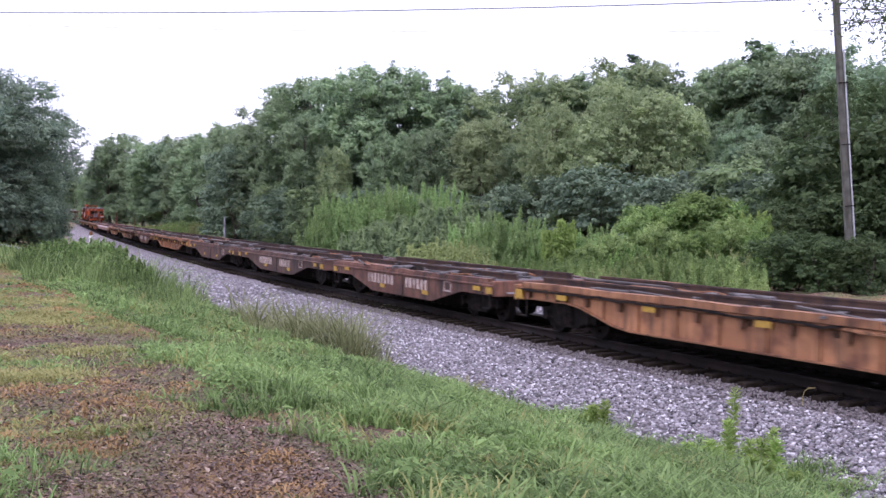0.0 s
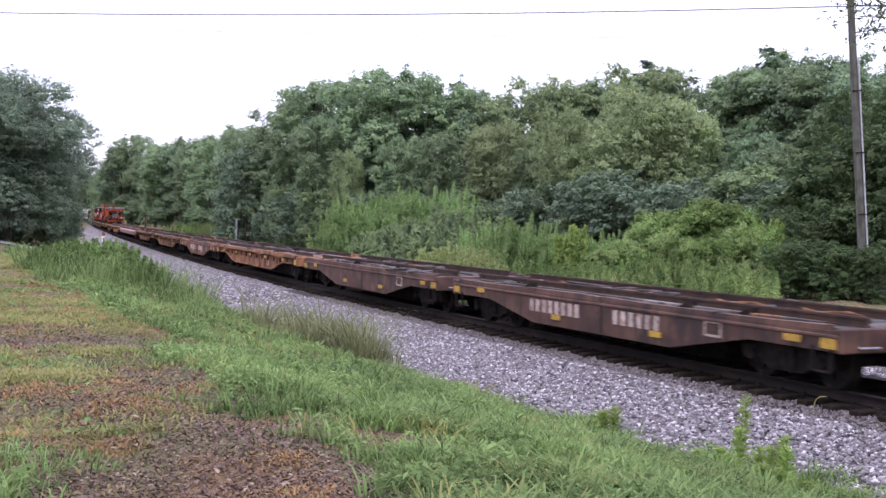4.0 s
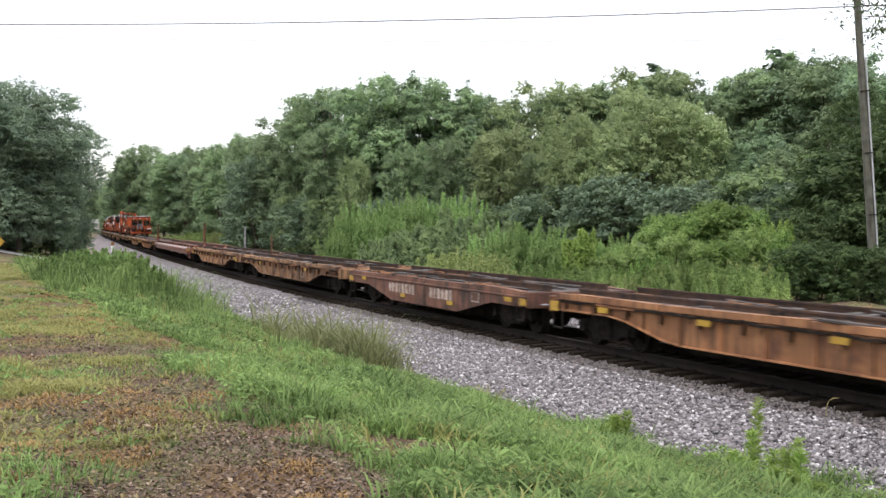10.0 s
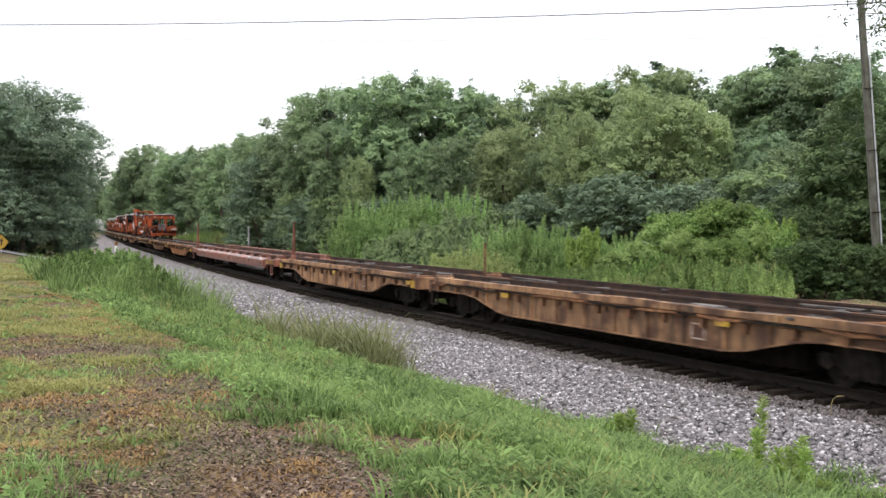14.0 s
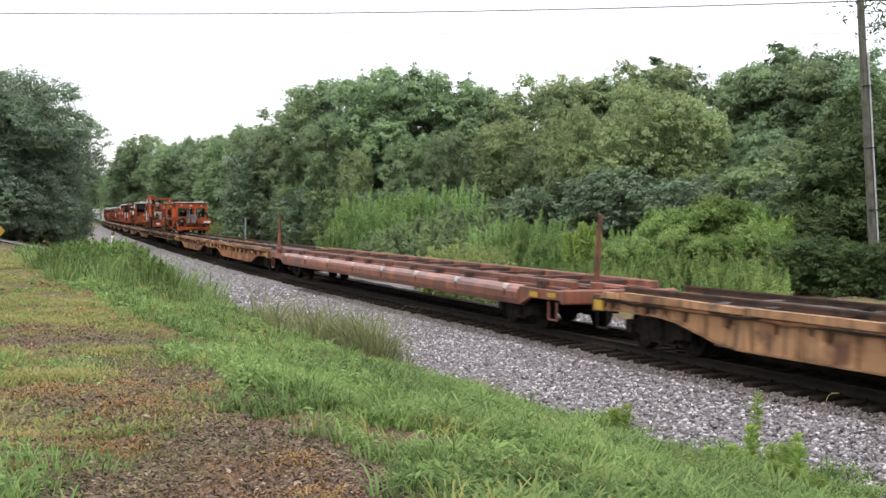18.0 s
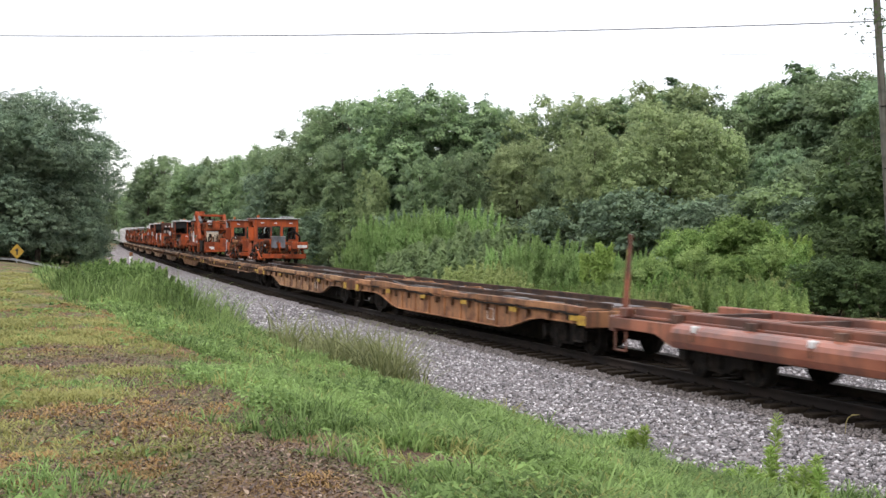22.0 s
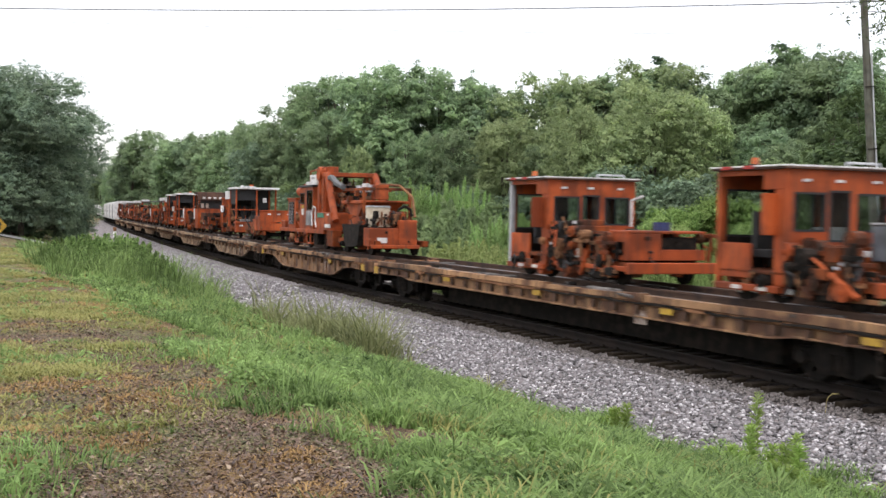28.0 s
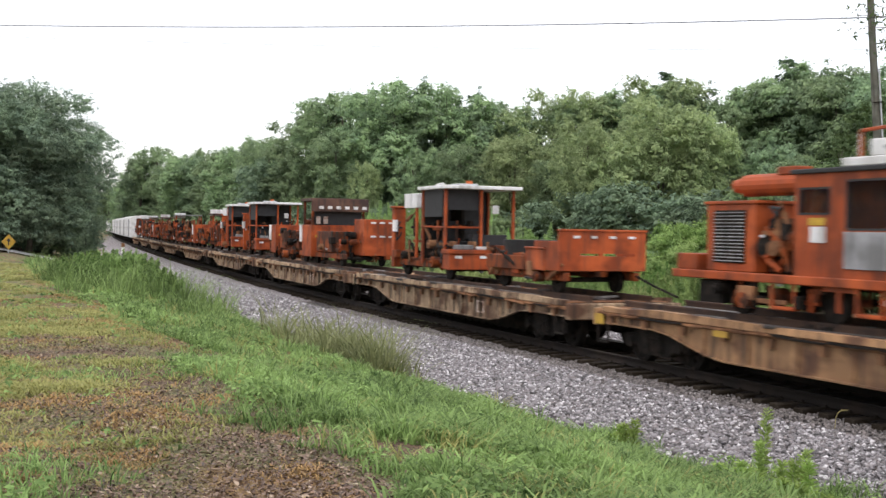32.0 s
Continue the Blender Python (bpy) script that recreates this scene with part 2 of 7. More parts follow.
M_RAIL_SHADED = worn("rail_steel", (0.012, 0.008, 0.006), (0.024, 0.015, 0.01), 0.9, 0.0, streak=False)
M_RAILTOP_SHADED = plain("polished_steel", (0.045, 0.038, 0.032), 0.8, 0.1)
M_ORANGE = worn("faded_orange_paint", (0.312, 0.143, 0.062), (0.155, 0.064, 0.032), 0.7, lo=0.47, hi=0.64, dirty=0.76)
M_TAN = worn("weathered_tan_paint", (0.31, 0.17, 0.082), (0.12, 0.055, 0.03), 0.75, lo=0.45, hi=0.6, dirty=0.72)
M_CREAM_PAINT = worn("faded_cream_paint", (0.36, 0.255, 0.16), (0.115, 0.06, 0.036), 0.8, lo=0.42, hi=0.6, dirty=0.66, sheen=0.2)
M_BROWN = worn("oxide_brown_paint", (0.15, 0.065, 0.041), (0.075, 0.036, 0.025), 0.72, dirty=0.68)
M_DARKBROWN = worn("dark_brown_paint", (0.1, 0.049, 0.034), (0.05, 0.028, 0.022), 0.72, dirty=0.7)
M_RED = worn("salmon_red_paint", (0.215, 0.067, 0.039), (0.12, 0.046, 0.031), 0.34, dirty=0.9, sheen=0.65)
M_REDBEAM = worn("rusty_red_paint", (0.19, 0.066, 0.04), (0.11, 0.045, 0.031), 0.6, dirty=0.85, sheen=0.4)
M_RUST = worn("rusted_iron", (0.14, 0.066, 0.036), (0.29, 0.142, 0.07), 0.9, scale=4, sheen=0.1)
M_DECK = worn("weathered_deck_timber", (0.06, 0.054, 0.05), (0.19, 0.175, 0.165), 0.75, scale=2.2, streak=False, sheen=0.25)
M_DECKRAIL = worn("rusty_deck_rail", (0.085, 0.05, 0.034), (0.045, 0.032, 0.027), 0.8, scale=3, streak=False, sheen=0.2)
M_DECKDARK = worn("oily_deck_steel", (0.036, 0.03, 0.027), (0.115, 0.096, 0.084), 0.6, scale=1.6, streak=False, sheen=0.4)
M_PLATE = worn("scuffed_deck_plate", (0.13, 0.122, 0.125), (0.22, 0.2, 0.2), 0.7, scale=2.5, streak=False, sheen=0.3)
M_IRON = worn("cast_iron", (0.01, 0.009, 0.008), (0.026, 0.02, 0.016), 0.85, 0.0, scale=5, streak=False, sheen=0.12)
M_YELLOW = plain("yellow_reflector", (0.5, 0.31, 0.025), 0.65, second=(0.3, 0.17, 0.03), scale=9)
M_WHITE = worn("white_paint", (0.72, 0.72, 0.7), (0.55, 0.54, 0.52), 0.6, dirty=0.95, vary=0.08)
M_LETTER = worn("faded_white_lettering", (0.5, 0.42, 0.36), (0.3, 0.19, 0.14), 0.8, scale=9, streak=False)
M_MACHINE = worn("machine_orange_paint", (0.335, 0.06, 0.012), (0.2, 0.04, 0.011), 0.6, sheen=0.25, dirty=0.9, vary=0.16)
M_MACHINE_DIRTY = worn("greasy_orange_paint", (0.22, 0.046, 0.01), (0.06, 0.022, 0.012), 0.7, sheen=0.15, dirty=0.66, vary=0.3)
M_BLACK = plain("black_rubber", (0.02, 0.02, 0.021), 0.7)
M_GREY = worn("grey_paint", (0.26, 0.265, 0.275), (0.17, 0.17, 0.17), 0.6, dirty=0.9, vary=0.1)
M_SILVER = plain("galvanised_sheet", (0.5, 0.51, 0.53), 0.45, 0.3, second=(0.38, 0.39, 0.41))
M_AMBER = plain("amber_lens", (0.55, 0.12, 0.02), 0.4)
M_DUCT = plain("dark_grey_hose", (0.1, 0.105, 0.105), 0.6)
M_TANK = worn("blue_grey_sheet", (0.15, 0.165, 0.19), (0.1, 0.105, 0.115), 0.55, dirty=0.9, vary=0.1)
M_TAPE = plain("red_tape", (0.45, 0.03, 0.02), 0.5)
M_BLUE = plain("blue_drum", (0.02, 0.032, 0.11), 0.5)
M_CREAM = plain("cream_tank", (0.62, 0.55, 0.42), 0.5, second=(0.42, 0.34, 0.24))
M_POLE = worn("weathered_pole_wood", (0.06, 0.062, 0.05), (0.11, 0.112, 0.092), 0.95, scale=3, lo=0.4, hi=0.6)
M_BARK = worn("bark", (0.07, 0.058, 0.046), (0.13, 0.11, 0.09), 0.95, scale=4, streak=False)
# Base tone raised to carry the sky's reflection on the asphalt.
M_ROAD = worn("worn_asphalt", (0.3, 0.295, 0.29), (0.4, 0.39, 0.38), 0.9, scale=0.6, streak=False, vary=0.02)
M_CABLE = plain("black_cable", (0.03, 0.03, 0.032), 0.6)


def glass_material():
    m, n, l, b = nodes_of("window_glass")
    b.inputs["Base Color"].default_value = (0.75, 0.8, 0.78, 1)
    b.inputs["Roughness"].default_value = 0.05
    b.inputs["Transmission Weight"].default_value = 1.0
    b.inputs["IOR"].default_value = 1.1
    return m


M_GLASS = glass_material()
# Woods and roadside leaf colours are made lighter and bluer to carry haze.
M_LEAF = leafy("broad_leaf", (0.148, 0.224, 0.132), (0.382, 0.502, 0.261), 0.45, spread=0.22, grain=0.35)
M_LEAF_DARK = leafy("dark_leaf", (0.131, 0.204, 0.129), (0.330, 0.447, 0.246), 0.4, spread=0.22, grain=0.35)
# Darker copy of the leaf colour, carrying the shade beneath the crowns.
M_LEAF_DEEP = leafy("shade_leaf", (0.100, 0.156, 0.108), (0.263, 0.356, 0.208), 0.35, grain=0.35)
# Haze before the roadside trees is mixed into this leaf colour.
M_LEAF_ROAD = leafy("roadside_leaf", (0.132, 0.198, 0.145), (0.332, 0.432, 0.274), 0.4, grain=0.35)
# Shade near the pole is put into this leaf colour as darker tones.
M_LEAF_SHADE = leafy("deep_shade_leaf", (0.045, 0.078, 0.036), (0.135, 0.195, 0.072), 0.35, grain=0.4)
M_LEAF_UNDER = leafy("undergrowth_leaf", (0.132, 0.193, 0.101), (0.330, 0.429, 0.196), 0.45, grain=0.4)
M_LEAF_PALE = leafy("pale_leaf", (0.187, 0.257, 0.127), (0.446, 0.541, 0.261), 0.45, spread=0.22, grain=0.35)
M_FIR = leafy("evergreen_needle", (0.06, 0.105, 0.062), (0.15, 0.225, 0.125), 0.3, grain=0.4)
M_FEATHER = leafy("feathery_leaf", (0.15, 0.27, 0.085), (0.45, 0.63, 0.25), 0.5, grain=0.45)
M_SHRUB = leafy("shrub_leaf", (0.069, 0.143, 0.037), (0.331, 0.478, 0.147), 0.45, grain=0.45)
M_SHRUB_PALE = leafy("pale_shrub_leaf", (0.115, 0.2, 0.065), (0.41, 0.53, 0.19), 0.45, grain=0.45)
M_GOLD = leafy("dry_weed_leaf", (0.2, 0.265, 0.095), (0.43, 0.49, 0.2), 0.4)
M_STALK = leafy("green_stalk", (0.2, 0.32, 0.07), (0.46, 0.59, 0.19), 0.5)
M_GRASS = leafy("grass_blade", (0.022, 0.052, 0.012), (0.335, 0.485, 0.165), 0.45)
M_MOSS = leafy("rusty_dry_turf", (0.19, 0.108, 0.045), (0.42, 0.275, 0.12), 0.3)
M_LAWN = leafy("dry_lawn_blade", (0.17, 0.185, 0.06), (0.4, 0.385, 0.14), 0.35)
M_STRAW = leafy("dry_grass_blade", (0.25, 0.2, 0.075), (0.46, 0.4, 0.18), 0.3)
M_SEED = leafy("seeding_grass", (0.1, 0.125, 0.048), (0.33, 0.36, 0.165), 0.35)
M_TWIG = plain("dry_twig_bark", (0.26, 0.19, 0.125), 0.9, second=(0.13, 0.09, 0.06), scale=14)
M_LITTER = by_island("fallen_leaf", [(0.03, 0.018, 0.013), (0.15, 0.08, 0.043), (0.05, 0.03, 0.021), (0.23, 0.122, 0.06), (0.085, 0.048, 0.031), (0.2, 0.122, 0.074), (0.4, 0.3, 0.2)])


# ---- mesh helpers
def box(bm, x0, x1, y0, y1, z0, z1, bev=0.0):
    m = Matrix.LocRotScale(((x0 + x1) / 2, (y0 + y1) / 2, (z0 + z1) / 2), None, (abs(x1 - x0), abs(y1 - y0), abs(z1 - z0)))
    r = bmesh.ops.create_cube(bm, size=1, matrix=m)
    if bev:
        es = list({e for v in r["verts"] for e in v.link_edges})
        bmesh.ops.bevel(bm, geom=es, offset=bev, segments=1, affect="EDGES")
    return bm


def rod(bm, a, b, r, n=8, r2=None, caps=True):
    a, b = Vector(a), Vector(b)
    d = b - a
    m = Matrix.Translation((a + b) / 2) @ d.to_track_quat("Z", "Y").to_matrix().to_4x4()
    bmesh.ops.create_cone(bm, cap_ends=caps, segments=n, radius1=r, radius2=r if r2 is None else r2, depth=d.length, matrix=m)
    return bm


def tube(bm, pts, r, n=6):
    for a, b in zip(pts, pts[1:]):
        rod(bm, a, b, r, n)
    return bm


def prism(bm, pts, axis, a, b):
    """A polygon of (u, v) pairs drawn out along an axis: x takes (y, z), y takes (x, z), z takes (x, y)."""
    def at(u, v, w):
        return (w, u, v) if axis == "x" else (u, w, v) if axis == "y" else (u, v, w)
    lo, hi = [bm.verts.new(at(u, v, a)) for u, v in pts], [bm.verts.new(at(u, v, b)) for u, v in pts]
    fs = [bm.faces.new(lo), bm.faces.new(hi)]
    for i in range(len(pts)):
        j = (i + 1) % len(pts)
        fs.append(bm.faces.new((lo[i], lo[j], hi[j], hi[i])))
    bmesh.ops.recalc_face_normals(bm, faces=fs)
    return bm


def pierced(bm, u0, u1, v0, v1, holes, axis, a, b):
    """A connected slab with rectangular holes (u0, u1, v0, v1); its thickness runs along axis ('x' or 'y') from a to b."""
    us = sorted({u0, u1, *[h[0] for h in holes], *[h[1] for h in holes]})
    vs = sorted({v0, v1, *[h[2] for h in holes], *[h[3] for h in holes]})
    grid = {}

    def at(i, j, w):
        if (i, j, w) not in grid:
            grid[i, j, w] = bm.verts.new((w, us[i], vs[j]) if axis == "x" else (us[i], w, vs[j]))
        return grid[i, j, w]
    full = {(i, j) for i in range(len(us) - 1) for j in range(len(vs) - 1) if not any(h[0] <= us[i] and us[i + 1] <= h[1] and h[2] <= vs[j] and vs[j + 1] <= h[3] for h in holes)}
    fs = []
    for i, j in full:
        for w in (a, b):
            fs.append(bm.faces.new((at(i, j, w), at(i + 1, j, w), at(i + 1, j + 1, w), at(i, j + 1, w))))
        for (di, dj), (p, q) in (((-1, 0), ((0, 0), (0, 1))), ((1, 0), ((1, 0), (1, 1))), ((0, -1), ((0, 0), (1, 0))), ((0, 1), ((0, 1), (1, 1)))):
            if (i + di, j + dj) not in full:
                fs.append(bm.faces.new((at(i + p[0], j + p[1], a), at(i + q[0], j + q[1], a), at(i + q[0], j + q[1], b), at(i + p[0], j + p[1], b))))
    bmesh.ops.recalc_face_normals(bm, faces=fs)
    return bm


def mesh_of(name, bm, material):
    me = bpy.data.meshes.new(name)
    bm.to_mesh(me)
    bm.free()
    me.materials.append(material)
    return me


def part(name, bm, material, parent, label=""):
    ob = new(name, mesh_of(name, bm, material))
    ob.parent = parent
    return tagged(ob, label)


def share(ob, parent, m):
    """One more object on the mesh of ob, at the pose m under parent."""
    o = new(ob.name.split(".")[0], ob.data)
    o.parent, o.matrix_basis = parent, m
    return o


def empty_thing(name, label, category, group="", m=None):
    ob = new(name)
    ob.empty_display_size = 0.3
    if m is not None:
        ob.matrix_basis = m
    return tagged(ob, label, category, group)


def soup(name, verts, faces, material, smooth=False):
    """A mesh from arrays: verts n x 3, faces m x 3 or m x 4."""
    me = bpy.data.meshes.new(name)
    verts, faces = np.asarray(verts, np.float32), np.asarray(faces, np.int32)
    k = faces.shape[1]
    me.vertices.add(len(verts))
    me.vertices.foreach_set("co", verts.ravel())
    me.loops.add(faces.size)
    me.loops.foreach_set("vertex_index", faces.ravel())
    me.polygons.add(len(faces))
    me.polygons.foreach_set("loop_start", np.arange(0, faces.size, k, dtype=np.int32))
    me.polygons.foreach_set("loop_total", np.full(len(faces), k, np.int32))
    if smooth:
        me.polygons.foreach_set("use_smooth", np.ones(len(faces), bool))
    me.update(calc_edges=True)
    me.materials.append(material)
    return me


# ---- the ground: one sheet to the horizon
def build_ground():
    def lines(lo, a, b, step, hi):
        mid = np.arange(a, b + 1e-6, step)
        left, right, d = [a], [b], step
        while left[-1] > lo:
            d *= 1.16
            left.append(left[-1] - d)
        d = step
        while right[-1] < hi:
            d *= 1.16
            right.append(right[-1] + d)
        return np.concatenate([left[:0:-1], mid, right[1:]])
    xs, ys = lines(-2500, -14, 16, 0.4, 2500), lines(-2500, -4, 50, 0.4, 3500)
    gx, gy = np.meshgrid(xs, ys, indexing="ij")
    v = np.stack([gx, gy, ground_z(gx, gy)], -1).reshape(-1, 3)
    i = np.arange(len(xs) * len(ys)).reshape(len(xs), len(ys))
    f = np.stack([i[:-1, :-1], i[1:, :-1], i[1:, 1:], i[:-1, 1:]], -1).reshape(-1, 4)
    return tagged(new("ground", soup("ground", v, f, M_SOIL, True)), "bare brown soil with patchy green turf beside a railway", "ground", kind="structure")


build_ground()


def strip(name, s0, s1, step, profile, material):
    """A ribbon along the track with a cross profile of (offset, height)."""
    ss = np.arange(s0, s1 + 0.01, step)
    cols = []
    for off, z in profile:
        x, y, _ = track(ss, off)
        cols.append(np.stack([x, y, np.full(len(ss), z)], -1))
    v = np.stack(cols, 1)
    v[:, 1:-1, 2] += rng.normal(0, 0.012, v[:, 1:-1, 2].shape)
    i = np.arange(v.shape[0] * v.shape[1]).reshape(v.shape[:2])
    f = np.stack([i[:-1, :-1], i[:-1, 1:], i[1:, 1:], i[1:, :-1]], -1).reshape(-1, 4)
    return soup(name, v.reshape(-1, 3), f, material, True)


BED = ((-5.6, -0.72), (-5.2, -0.6), (-4.4, -0.5), (-3.0, -0.38), (-2.1, -0.28), (-1.7, -0.262), (-1.4, -0.262), (0, -0.25), (1.4, -0.262), (1.9, -0.27), (2.8, -0.42), (5.6, -0.58), (6.6, -0.75))
tagged(new("ballast_bed", strip("ballast_bed", -60, 44, 1.0, BED, M_BED_GAPS)), "crushed stone ballast bed, coloured dark for shade between the stones", "ballast", kind="structure")
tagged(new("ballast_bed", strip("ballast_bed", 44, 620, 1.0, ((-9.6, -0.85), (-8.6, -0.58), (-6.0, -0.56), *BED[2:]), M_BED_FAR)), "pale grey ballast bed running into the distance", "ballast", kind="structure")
# The dark strip covers the far shoulder too, painting the train's shade there.
tagged(new("track_bed", strip("track_bed", -40, 300, 1.0, ((-1.12, -0.26), (-0.98, -0.19), (-0.4, -0.19), (0.4, -0.19), (1.2, -0.21), (2.4, -0.31), (3.3, -0.41), (3.6, -0.6)), M_BED_OILY_SHADED)), "oil-stained ballast under the train, coloured darker for its shade", "ballast", kind="structure")


def bed_z(off):
    return np.interp(off, [b[0] for b in BED], [b[1] for b in BED])


# ---- loose stones of the near shoulder
def stones(n, s0, s1, o0, o1, lo, hi, power=1.0):
    s, o = s0 + (s1 - s0) * rng.random(n) ** power, rng.uniform(o0, o1, n)
    x, y, h = track(s, o)
    c = np.stack([x, y, bed_z(o) + 0.012], -1)
    base = np.array([(1, 0, 0), (0.3, 0.95, 0.1), (-0.8, 0.6, 0), (-0.8, -0.6, 0), (0.3, -0.95, -0.1), (0.1, 0.1, 0.8), (0, 0, -0.6)])
    tri = np.array([(0, 1, 5), (1, 2, 5), (2, 3, 5), (3, 4, 5), (4, 0, 5), (1, 0, 6), (2, 1, 6), (3, 2, 6), (4, 3, 6), (0, 4, 6)])
    v = base[None] * rng.uniform(0.6, 1.35, (n, 7, 3)) * rng.uniform(lo, hi, (n, 1, 1)) * np.stack([rng.uniform(0.8, 1.3, n), rng.uniform(0.7, 1.1, n), rng.uniform(0.55, 1.0, n)], -1)[:, None]
    a, b = rng.uniform(0, 6.28, n), rng.normal(0, 0.5, n)
    ca, sa, cb, sb = np.cos(a)[:, None], np.sin(a)[:, None], np.cos(b)[:, None], np.sin(b)[:, None]
    vx, vy, vz = v[..., 0], v[..., 1], v[..., 2]
    vy, vz = vy * cb - vz * sb, vy * sb + vz * cb
    v = np.stack([vx * ca - vy * sa, vx * sa + vy * ca, vz], -1) + c[:, None]
    f = tri[None] + (np.arange(n) * 7)[:, None, None]
    return v.reshape(-1, 3), f.reshape(-1, 3)


sv, sf = stones(13000, 4, 40, -2.1, -1.02, 0.022, 0.042, 1.25)
tagged(new("ballast_stones", soup("ballast_stones", sv, sf, M_STONE_DIRTY)), "grimy brown ballast stones beside the sleepers", "gravel", kind="stuff")
sv, sf = stones(52000, 4, 40, -5.1, -1.95, 0.024, 0.054, 1.25)
tagged(new("ballast_stones", soup("ballast_stones", sv, sf, M_STONE)), "loose angular grey and pale ballast stones", "gravel", kind="stuff")
sv, sf = stones(15000, 38, 85, -5.1, -2.0, 0.04, 0.075, 1.0)
tagged(new("ballast_stones", soup("ballast_stones", sv, sf, M_STONE)), "loose ballast stones farther along the track", "gravel", kind="stuff")
sv, sf = stones(8000, 4, 36, 3.2, 5.6, 0.03, 0.055, 1.2)
tagged(new("ballast_stones", soup("ballast_stones", sv, sf, M_STONE)), "loose ballast stones on the far side of the track", "gravel", kind="stuff")

# ---- sleepers and rails
line = empty_thing("railway_track", "single railway track on creosoted timber sleepers", "railway track")
tagged(line, kind="structure")


def rail_mesh(off):
    prof = ((-0.07, -0.17), (0.07, -0.17), (0.07, -0.155), (0.012, -0.14), (0.012, -0.045), (0.036, -0.035), (0.036, -0.004), (0.028, 0.0), (-0.028, 0.0), (-0.036, -0.004), (-0.036, -0.035), (-0.012, -0.045), (-0.012, -0.14), (-0.07, -0.155))
    ss = np.concatenate([np.arange(-50, 60, 1.0), np.arange(60, 600, 4.0)])
    v = np.stack([np.stack([*track(ss, off + o)[:2], np.full(len(ss), z)], -1) for o, z in prof], 1)
    i = np.arange(v.shape[0] * v.shape[1]).reshape(v.shape[:2])
    j = np.roll(i, -1, 1)
    me = soup("rail", v.reshape(-1, 3), np.stack([i[:-1], j[:-1], j[1:], i[1:]], -1).reshape(-1, 4), M_RAIL_SHADED)
    me.materials.append(M_RAILTOP_SHADED)
    k = len(prof)
    for q in range(len(ss) - 1):
        me.polygons[q * k + 7].material_index = 1
    return me


for off in (-0.755, 0.755):
    o = new("rail", rail_mesh(off))
    o.parent = line
bm = bmesh.new()
box(bm, -1.38, 1.38, -0.115, 0.115, -0.33, -0.168, 0.012)
tie = mesh_of("sleeper", bm, M_TIE)
bm = bmesh.new()
for sx in (-1, 1):
    box(bm, sx * 0.755 - 0.17, sx * 0.755 + 0.17, -0.09, 0.09, -0.168, -0.156)
    for ex, ey in ((0.1, 0.05), (-0.1, -0.05)):
        box(bm, sx * 0.755 + ex - 0.015, sx * 0.755 + ex + 0.015, ey - 0.015, ey + 0.015, -0.157, -0.125)
plates = mesh_of("tie_plate", bm, M_IRON)
s_at, k = 3.0, 0
while k < 290:
    o = new("sleeper", tie)
    o.parent = line
    o.matrix_basis = track_pose(s_at, rng.normal(0, 0.035), 0, float(rng.normal(0, 0.9)))
    if k < 70:
        q = new("tie_plate", plates)
        q.parent, q.matrix_basis = line, track_pose(s_at, 0, 0.0)
    s_at += 0.56
    k += 1

# ---- a road across the track beyond the weeds
def road():
    s0 = 92.0
    n, w = 40, 3.2
    offs = np.linspace(-150, -10.5, n)
    rows = []
    x0, y0, h = track(s0, 0)
    for o in offs:
        for e in (-w, w):
            bend = -0.004 * max(0.0, -o - 12) ** 2 * 0.15
            rows.append((x0 + o * math.cos(h) + (e + bend) * math.sin(h), y0 - o * math.sin(h) + (e + bend) * math.cos(h), 0.0))
    i = np.arange(n * 2).reshape(n, 2)
    f = np.stack([i[:-1, 0], i[1:, 0], i[1:, 1], i[:-1, 1]], -1)
    rows = np.array(rows)
    rows[:, 2] = ground_z(rows[:, 0], rows[:, 1]) + 0.12
    return soup("road", rows, f, M_ROAD)


tagged(new("road", road()), "worn asphalt side road leading to a crossing, paled for reflected sky", "road", kind="structure")


# ---- leaves and blades
def cards(c, nrm, size, aspect=1.0, fold=0.25):
    """Folded four-cornered leaves with centres c, facing nrm: vertices and quads."""
    n = len(c)
    up = rng.normal(0, 1, (n, 3))
    nrm = nrm / (np.linalg.norm(nrm, axis=1, keepdims=True) + 1e-9)
    u = np.cross(nrm, up)
    u /= np.linalg.norm(u, axis=1, keepdims=True) + 1e-9
    w = np.cross(nrm, u)
    size = np.asarray(size).reshape(-1, 1) * np.ones((n, 1))
    p = np.stack([c - u * size * aspect, c - w * size * 0.55 + nrm * size * fold, c + u * size * aspect, c + w * size * 0.55 + nrm * size * fold], 1)
    return p.reshape(-1, 3), np.arange(n * 4).reshape(n, 4)


